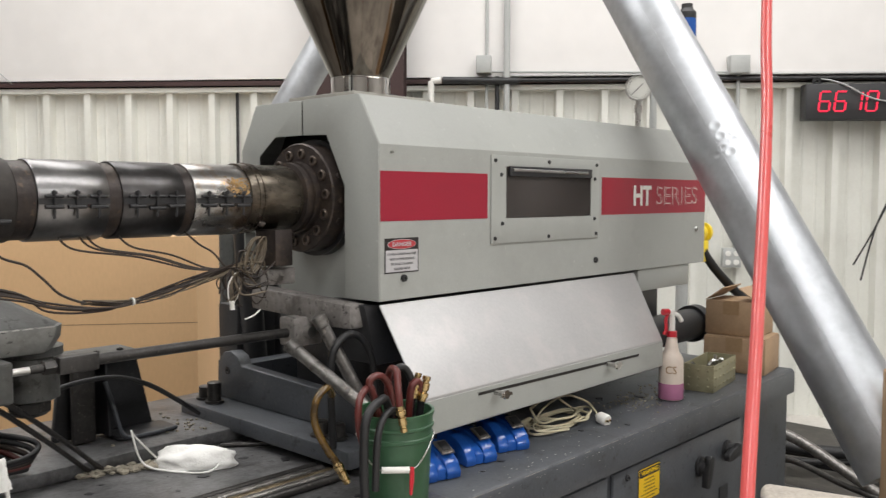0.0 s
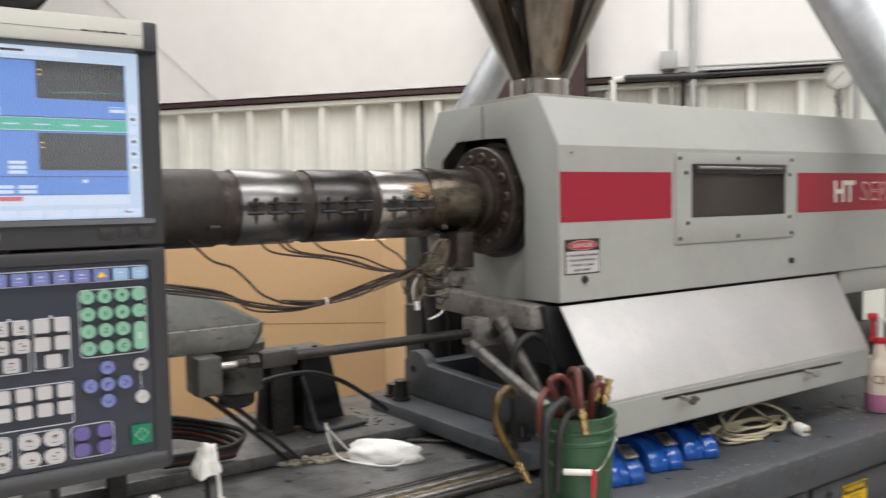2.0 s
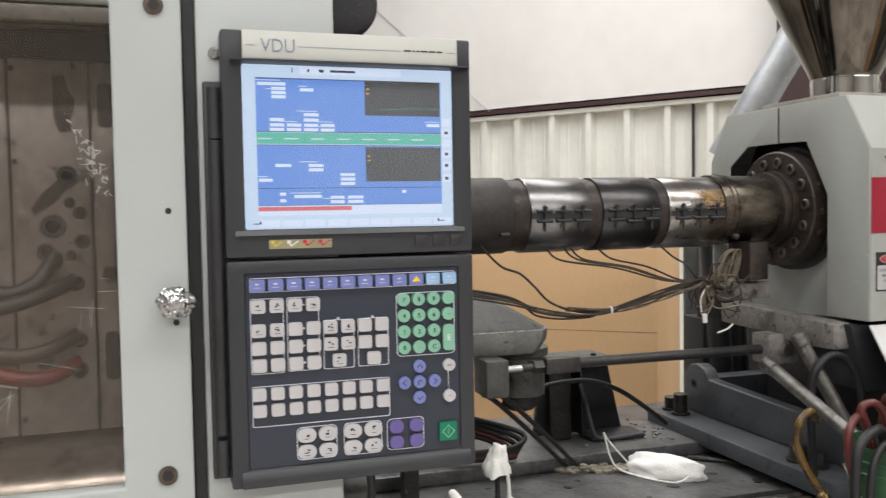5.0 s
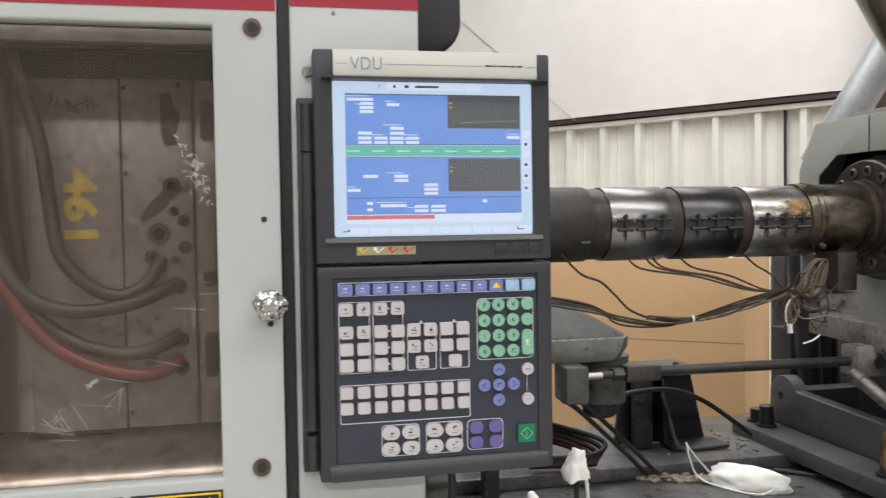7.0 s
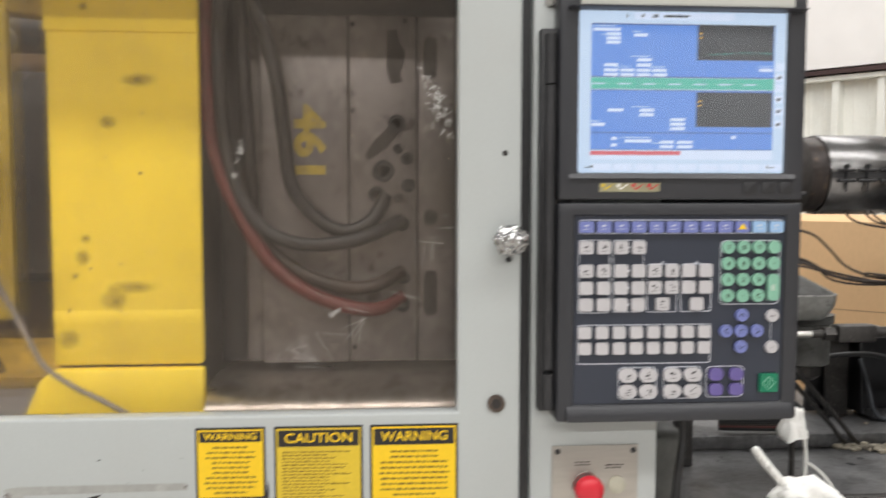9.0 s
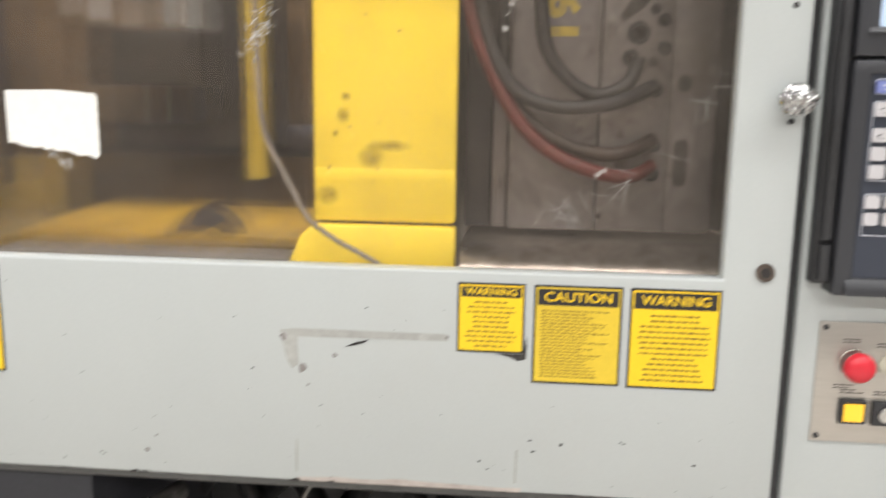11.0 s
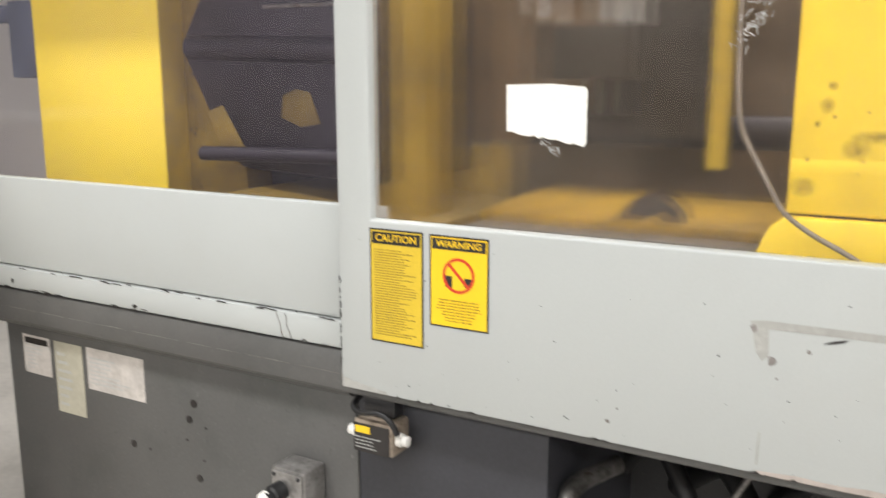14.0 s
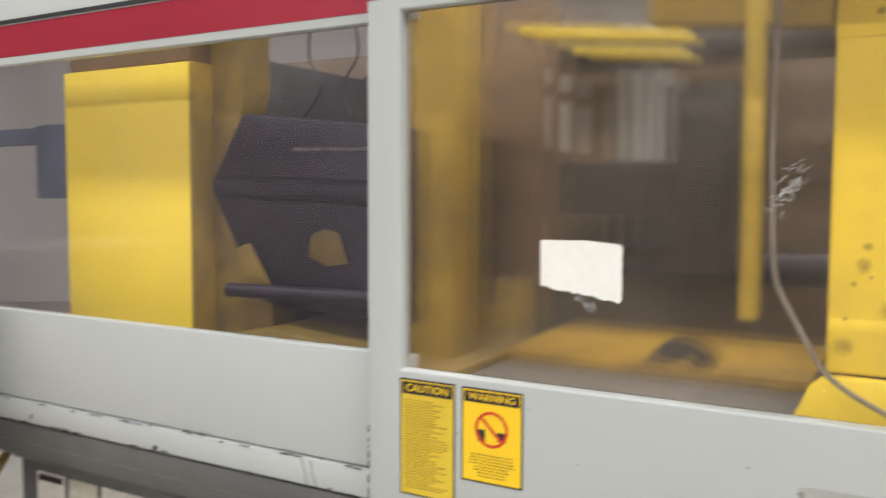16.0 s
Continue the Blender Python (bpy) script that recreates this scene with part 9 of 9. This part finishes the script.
carton("carton", -1.30, 3.04, DECKZ + 0.001, 0.11, 0.10, 0.125, 8)
carton("carton", -1.315, 3.05, DECKZ + 0.132, 0.095, 0.09, 0.125, 4, True, label="open-topped brown cardboard carton with tape")


def far_end():
    bm = bmesh.new()
    lathe(bm, (-1.52, 2.45, 1.0), (0, 1, 0), ((0, 0.06), (0.62, 0.06), (0.621, 0.072), (0.67, 0.072), (0.671, 0.05)), 32)
    solid("accumulator", bm, SOOT, "black horizontal hydraulic cylinder behind the cover", "hydraulic cylinder")
    t = thing("yellow_valve", "yellow flanged valve at the end of the hood", "valve", at=(XH - 0.05, 3.0, 1.2))
    bm = bmesh.new()
    lathe(bm, (XH - 0.05, 2.99, 1.36), (0, 1, 0), ((0, 0.04), (0.02, 0.04), (0.021, 0.025), (0.06, 0.025), (0.061, 0.038), (0.075, 0.038)), 20)
    part("valve_body", bm, YELLOW, t)
    bm = bmesh.new()
    box(bm, XH - 0.09, XH - 0.02, 3.0, 3.05, 1.25, 1.33)
    part("lower_block", bm, YELLOW, t, bevel=0.006)
    bm = bmesh.new()
    tube(bm, [(XH - 0.03, 3.02, 1.29), (XH + 0.0, 3.1, 1.20), (XH + 0.06, 3.25, 1.08), (XH + 0.15, 3.5, 0.98), (XH + 0.2, 3.6, 0.9)], 0.017, 14)
    solid("hydraulic_hose", bm, BLACK, "thick black hydraulic hose behind the cartons", "hose", group="bed hoses")
    # pressure gauge
    c = Vector((-1.751, 3.047, 1.93))
    d = (Vector((0, 0, 1.5)) - c).normalized()
    t = thing("pressure_gauge", "round white-faced pressure gauge on a steel riser", "pressure gauge", at=(c.x, c.y, 1.75))
    bm = bmesh.new()
    lathe(bm, c, d, ((-0.03, 0.03), (-0.025, 0.048), (0.0, 0.05), (0.004, 0.053), (0.008, 0.053), (0.008, 0.046), (0.001, 0.046)), 40)
    part("case", bm, STEEL, t)
    bm = bmesh.new()
    lathe(bm, c + d * 0.001, d, ((0, 0.0455), (0.001, 0.0455)), 40)
    f = part("dial", bm, PAPER, t, "white dial")
    _, a, b = axes(d)
    bm = bmesh.new()
    for k in range(25):
        an = radians(-45 + 270 / 24 * k)
        v = a * math.cos(an) + b * math.sin(an)
        cyl(bm, c + d * 0.0024 + v * 0.036, c + d * 0.0024 + v * 0.042, 0.0006, seg=4)
    side = Vector((0, 0, 1)).cross(d).normalized()
    cyl(bm, c + d * 0.003 + (side * 0.6 + Vector((0, 0, .6))) * 0.03, c + d * 0.003 - (side * 0.6 + Vector((0, 0, .6))) * 0.045, 0.0013, seg=6)
    part("dial_marks", bm, INK, f)
    bm = bmesh.new()
    tube(bm, [c + Vector((0, 0, -0.05)), c + Vector((0, 0, -0.09)), c + Vector((0, 0, -0.24))], 0.011, 10)
    lathe(bm, c + Vector((0, 0, -0.1)), (0, 0, 1), ((0, 0.016), (0.03, 0.016)), 6)
    part("riser", bm, STEEL, t)
    bm = bmesh.new()
    cyl(bm, c + Vector((0.05, 0.03, -0.02)), c + Vector((0.05, 0.03, -0.24)), 0.014, seg=12)
    part("riser_tube", bm, BOXG, t)
    # blue labelled canister further back
    p = Vector((-1.93, 3.80, 2.20))
    t = thing("canister", "black canister with a blue label on a shelf bracket", "canister", at=p)
    bm = bmesh.new()
    lathe(bm, p, (0, 0, 1), ((0, 0.04), (0.005, 0.043), (0.17, 0.043), (0.185, 0.03), (0.19, 0.026), (0.21, 0.026)), 24)
    part("can", bm, SOOT, t)
    bm = bmesh.new()
    lathe(bm, p + Vector((0, 0, 0.03)), (0, 0, 1), ((0, 0.0436), (0.11, 0.0436)), 24, caps=False)
    part("label_sleeve", bm, BLUE, t, "blue paper label")
    bm = bmesh.new()
    cyl(bm, p + Vector((0, 0, -2.2)), p + Vector((0, 0, -0.001)), 0.03, seg=14)
    part("stand_pipe", bm, BOXG, t)


far_end()


def ducts():
    a, b = Vector((-1.524, 2.634, 2.173)), Vector((-0.582, 2.362, 0.794))
    v = (b - a).normalized()
    t = thing("steel_duct", "large dented galvanised steel duct running down to the floor", "duct", at=b)
    bm = bmesh.new()
    d, e, f = axes(v)
    L, R = 3.4, 0.102
    rings = []
    s0 = -1.7
    dents = [(Vector(p), w, dp) for p, w, dp in (((-1.146, 2.448, 1.712), 0.012, 0.0022), ((-1.125, 2.442, 1.680), 0.010, 0.0028), ((-1.103, 2.453, 1.680), 0.008, 0.0022), ((-1.087, 2.457, 1.668), 0.010, 0.0028), ((-1.113, 2.430, 1.642), 0.009, 0.0028), ((-1.088, 2.434, 1.632), 0.011, 0.0028), ((-1.126, 2.421, 1.621), 0.008, 0.0017), ((-0.80, 2.31, 1.10), 0.02, 0.003))]
    stops = []
    h = s0
    while h < s0 + L:
        stops.append(h)
        h += 0.0035 if 0.55 < h < 0.78 else 0.014
    seg = 180
    for h in stops:
        rr = []
        for k in range(seg):
            an = 2 * math.pi * k / seg
            n = e * math.cos(an) + f * math.sin(an)
            q = a + v * h + n * (R + 0.0008 * noise.noise((3 * n.x, 3 * n.y, h * 2.3)))
            dent = 0.0
            for c, w, dp in dents:
                u = (q - c).length
                if u < 3 * w:
                    dent += dp * (math.exp(-(u / w) ** 2) - 0.35 * math.exp(-((u - 1.4 * w) / (0.5 * w)) ** 2))
            rr.append(bm.verts.new(q - n * dent))
        rings.append(rr)
    skin(bm, rings, caps=False)
    part("duct_sheet", bm, GALV, t, sharp=60)
    bm = bmesh.new()
    n = None
    best = -9
    for k in range(72):
        an = radians(5 * k)
        m = e * math.cos(an) + f * math.sin(an)
        sc = m.dot((Vector((0, 0, 1.5)) - a).normalized()) + 0.25 * m.z
        if sc > best:
            best, n = sc, m
    n = (Matrix.Rotation(radians(8), 3, v) @ n).normalized()
    side = v.cross(n)
    for h0, h1 in ((s0, s0 + L),):
        p0, p1 = a + v * h0 + n * R, a + v * h1 + n * R
        q = [bm.verts.new(p + side * w + n * o) for p in (p0, p1) for w, o in ((-0.006, -0.003), (-0.003, 0.0007), (0.003, 0.0007), (0.006, -0.003))]
        for i in range(3):
            bm.faces.new((q[i], q[i + 1], q[5 + i], q[4 + i]))
    part("lock_seam", bm, GALV, t, "raised lock seam along the duct")
    bm = bmesh.new()
    lathe(bm, (-3.85, 2.74, 1.75), Vector((0.33, 0.31, 0.77)), ((0, 0.09), (2.2, 0.09)), 36)
    solid("steel_duct", bm, GALV, "galvanised steel duct behind the hopper", "duct")
    p, q = Vector((-0.451, 1.109, 1.798)), Vector((-0.30, 0.719, 1.194))
    bm = bmesh.new()
    e = p + (p - q) * 1.2 + Vector((0, 0.02, 0))
    f = q + (q - p) * 1.0
    tube(bm, [Vector((e.x - 0.1, e.y + 0.3, 6.19)), Vector((e.x - 0.06, e.y + 0.16, 3.6)), e, p, p.lerp(q, 0.35) + Vector((0.004, 0.004, 0)), p.lerp(q, 0.7) + Vector((0.002, 0.004, 0)), q, q + (q - p) * 0.5, f, f + Vector((0.06, -0.12, -0.4)), Vector((f.x + 0.2, f.y - 0.2, 0.03)), Vector((f.x + 0.7, f.y - 0.1, 0.009))], 0.0066, 16)
    solid("air_hose", bm, AIRHOSE, "glossy red air hose hanging from the ceiling to the floor", "hose")
    bm = bmesh.new()
    cyl(bm, (-5.87, 5.79, 4.26), (-3.545, 5.79, 2.28), 0.0035, seg=6)
    o = new("guy_wire", mesh_of("guy_wire", bm, BOXG))
    o.matrix_world = WALL
    tagged(o, "thin grey wire slanting down the wall", "wire")


ducts()


def background_cartons():
    # tall cardboard behind the barrel
    t = thing("gaylord_box", "large tan corrugated cardboard bin behind the machine", "cardboard bin", m=pose(-3.03, 1.82, 0, 0, 0, 52))
    bm = bmesh.new()
    box(bm, -1.25, 0.0, 0.0, 1.1, 0.0, 1.335)
    part("bin_wall", bm, CARD, t, bevel=0.004)
    bm = bmesh.new()
    box(bm, -1.24, 0.0005, -0.0006, -0.0001, 0.985, 0.9885)
    part("crease", bm, CARDD, t)
    # open carton and foam beside the camera
    t = thing("carton", "brown cardboard carton standing on a cart", "cardboard box", m=pose(-0.545, 2.10, 0.0, 0, 0, 20))
    bm = bmesh.new()
    box(bm, 0.0, 0.4, -0.2, 0.2, 0.70, 1.07)
    part("carton_body", bm, CARDD, t, bevel=0.004)
    bm = bmesh.new()
    box(bm, -0.02, 0.42, -0.22, 0.22, 0.0, 0.698)
    part("cart", bm, BOXG, t, bevel=0.01)
    bm = bmesh.new()
    prism(bm, [(-0.72, 1.80), (-0.66, 1.66), (-0.52, 1.60), (-0.40, 1.70), (-0.50, 1.86)], "z", 0.80, 0.882)
    t = thing("foam_block", "crumpled off-white packing foam on a crate", "packing foam", at=(-0.55, 1.75, 0))
    part("foam", bm, OLDFOAM, t, bevel=0.02, seg=3)
    bm = bmesh.new()
    box(bm, -0.72, -0.38, 1.60, 1.88, 0.0, 0.799)
    part("crate", bm, CARDD, t, bevel=0.01)
    # hoses on the floor beyond the bed
    rnd = random.Random(6)
    for k in range(13):
        bm = bmesh.new()
        r = rnd.choice((0.012, 0.016, 0.024, 0.032))
        z, y = 0.012 + r + 0.035 * (k % 3), 3.4 + 0.115 * k
        tube(bm, [(-2.4, y + rnd.uniform(-.2, .3), z + 0.06), (-1.7, y + rnd.uniform(-.25, .25), z + 0.04), (-1.25, y + rnd.uniform(-.3, .3), z + 0.02), (-0.8, y + rnd.uniform(-.35, .3), z), (-0.2, y + rnd.uniform(-.3, .3), z), (1.2, y + 0.1, z)], r, 12)
        solid("floor_hose", bm, BLACK if k % 4 else IRON, "black ribbed hose lying on the floor", "hose", group="floor hoses")
    bm = bmesh.new()
    tube(bm, [(-1.75, 4.2, 0.36), (-1.5, 4.2, 0.30), (-1.25, 4.2, 0.18), (-1.0, 4.15, 0.08)], 0.026, 14)
    solid("floor_hose", bm, CASTB, "dull silver braided hose end on the floor", "hose", group="floor hoses")
    # Thin sheet added to make the floor dark as far as the wall.
    bm = bmesh.new()
    box(bm, -3.2, 1.6, 3.3, 5.6, 0.001, 0.012)
    solid("floor_dark_sheet", bm, MATT, "thin dark sheet darkening the floor beyond the machine bed", "mat", bevel=0.004)


background_cartons()


def masks():
    def blob(c, sx, sy, sz, seed, rot=0):
        b = bmesh.new()
        bmesh.ops.create_icosphere(b, subdivisions=4, radius=1, matrix=Matrix.Identity(4))
        for v in b.verts:
            n = v.co.normalized()
            k = 1 + 0.22 * noise.noise(n * 1.7 + Vector((seed, 0, 0))) + 0.09 * noise.noise(n * 5 + Vector((0, seed, 0)))
            p = Vector((n.x * sx * k, n.y * sy * k, max(n.z, -0.25) * sz * k))
            v.co = Matrix.Rotation(radians(rot), 3, "Z") @ p + Vector(c)
        return b
    t = thing("dust_mask", "crumpled white dust mask with elastic strap on the bed", "dust mask", at=(-1.80, 1.08, DECKZ))
    part("mask_shell", blob((-1.765, 1.05, DECKZ + 0.010), 0.046, 0.098, 0.04, 3, -47), CLOTH, t, sharp=60)
    bm = bmesh.new()
    tube(bm, [(-1.83, 0.985, DECKZ + 0.02), (-1.86, 0.95, DECKZ + 0.07), (-1.86, 0.94, DECKZ + 0.085), (-1.82, 0.945, DECKZ + 0.02), (-1.76, 0.98, DECKZ + 0.005), (-1.69, 1.03, DECKZ + 0.006), (-1.68, 1.06, DECKZ + 0.02)], 0.0024, 8)
    part("strap", bm, WHITEP, t)
    bm = bmesh.new()
    for k in range(170):
        a = random.Random(k * 31)
        u = a.random()
        x, y = -1.88 + 0.075 * u + a.gauss(0, 0.012), 0.82 + 0.21 * u + a.gauss(0, 0.010)
        r = a.uniform(0.003, 0.010)
        bmesh.ops.create_icosphere(bm, subdivisions=1, radius=r, matrix=Matrix.Translation((x, y, DECKZ + 0.003 + 0.006 * a.random())) @ Matrix.Diagonal((1, 1.3, 0.8, 1)))
    solid("resin_crumbs", bm, CRUST, "clumped dried brown resin on the bed", "debris", kind="stuff")
    t = thing("ear_plugs", "white foam wad with a hanging white cord", "ear plugs", at=(-1.43, 0.47, DECKZ))
    b = blob((-1.435, 0.492, 1.035), 0.019, 0.022, 0.046, 9)
    for v in b.verts:
        v.co += (v.co - Vector((-1.435, 0.492, 1.035))) * (0.35 * noise.noise(v.co * 45) + 0.15 * noise.noise(v.co * 110))
    part("foam_wad", b, CLOTH, t, sharp=60)
    bm = bmesh.new()
    tube(bm, [(-1.425, 0.505, 1.04), (-1.42, 0.508, 0.98), (-1.415, 0.50, 0.90), (-1.40, 0.50, 0.868)], 0.0036, 8)
    tube(bm, [(-1.422, 0.505, 0.985), (-1.40, 0.53, 0.965), (-1.37, 0.56, 0.91), (-1.34, 0.585, 0.868)], 0.0026, 8)
    part("cord", bm, WHITEP, t)
    bm = bmesh.new()
    cyl(bm, (-1.455, 0.50, DECKZ), (-1.445, 0.495, 1.02), 0.005, seg=10)
    part("stem", bm, IRON, t)
    t = thing("rubber_glove", "crumpled white rubber glove hung over a steel peg", "glove", at=(-1.30, 0.43, DECKZ))
    b = blob((-1.30, 0.435, 0.970), 0.028, 0.05, 0.028, 15)
    for v in b.verts:
        v.co += (v.co - Vector((-1.30, 0.435, 0.970))) * (0.25 * noise.noise(v.co * 38) + 0.12 * noise.noise(v.co * 90))
    part("palm", b, CLOTH, t, sharp=60)
    for p0, p1, p2, r in (((-1.30, 0.412, 0.985), (-1.30, 0.386, 1.014), (-1.30, 0.360, 1.046), 0.0075), ((-1.285, 0.46, 0.98), (-1.27, 0.485, 0.97), (-1.262, 0.50, 0.945), 0.009), ((-1.29, 0.44, 0.955), (-1.27, 0.45, 0.93), (-1.262, 0.455, 0.90), 0.009)):
        bm = bmesh.new()
        path = smooth_path([p0, p1, p2], 6)
        for q0, q1 in zip(path, path[1:]):
            bmesh.ops.create_icosphere(bm, subdivisions=2, radius=r * (1 + 0.12 * noise.noise(q0 * 60)), matrix=Matrix.Translation(q0.lerp(q1, 0.5)))
        part("finger", bm, CLOTH, t, sharp=80)
    bm = bmesh.new()
    cyl(bm, (-1.31, 0.43, DECKZ), (-1.305, 0.432, 0.970), 0.009, seg=12)
    part("peg", bm, IRON, t, "dark steel peg")


masks()
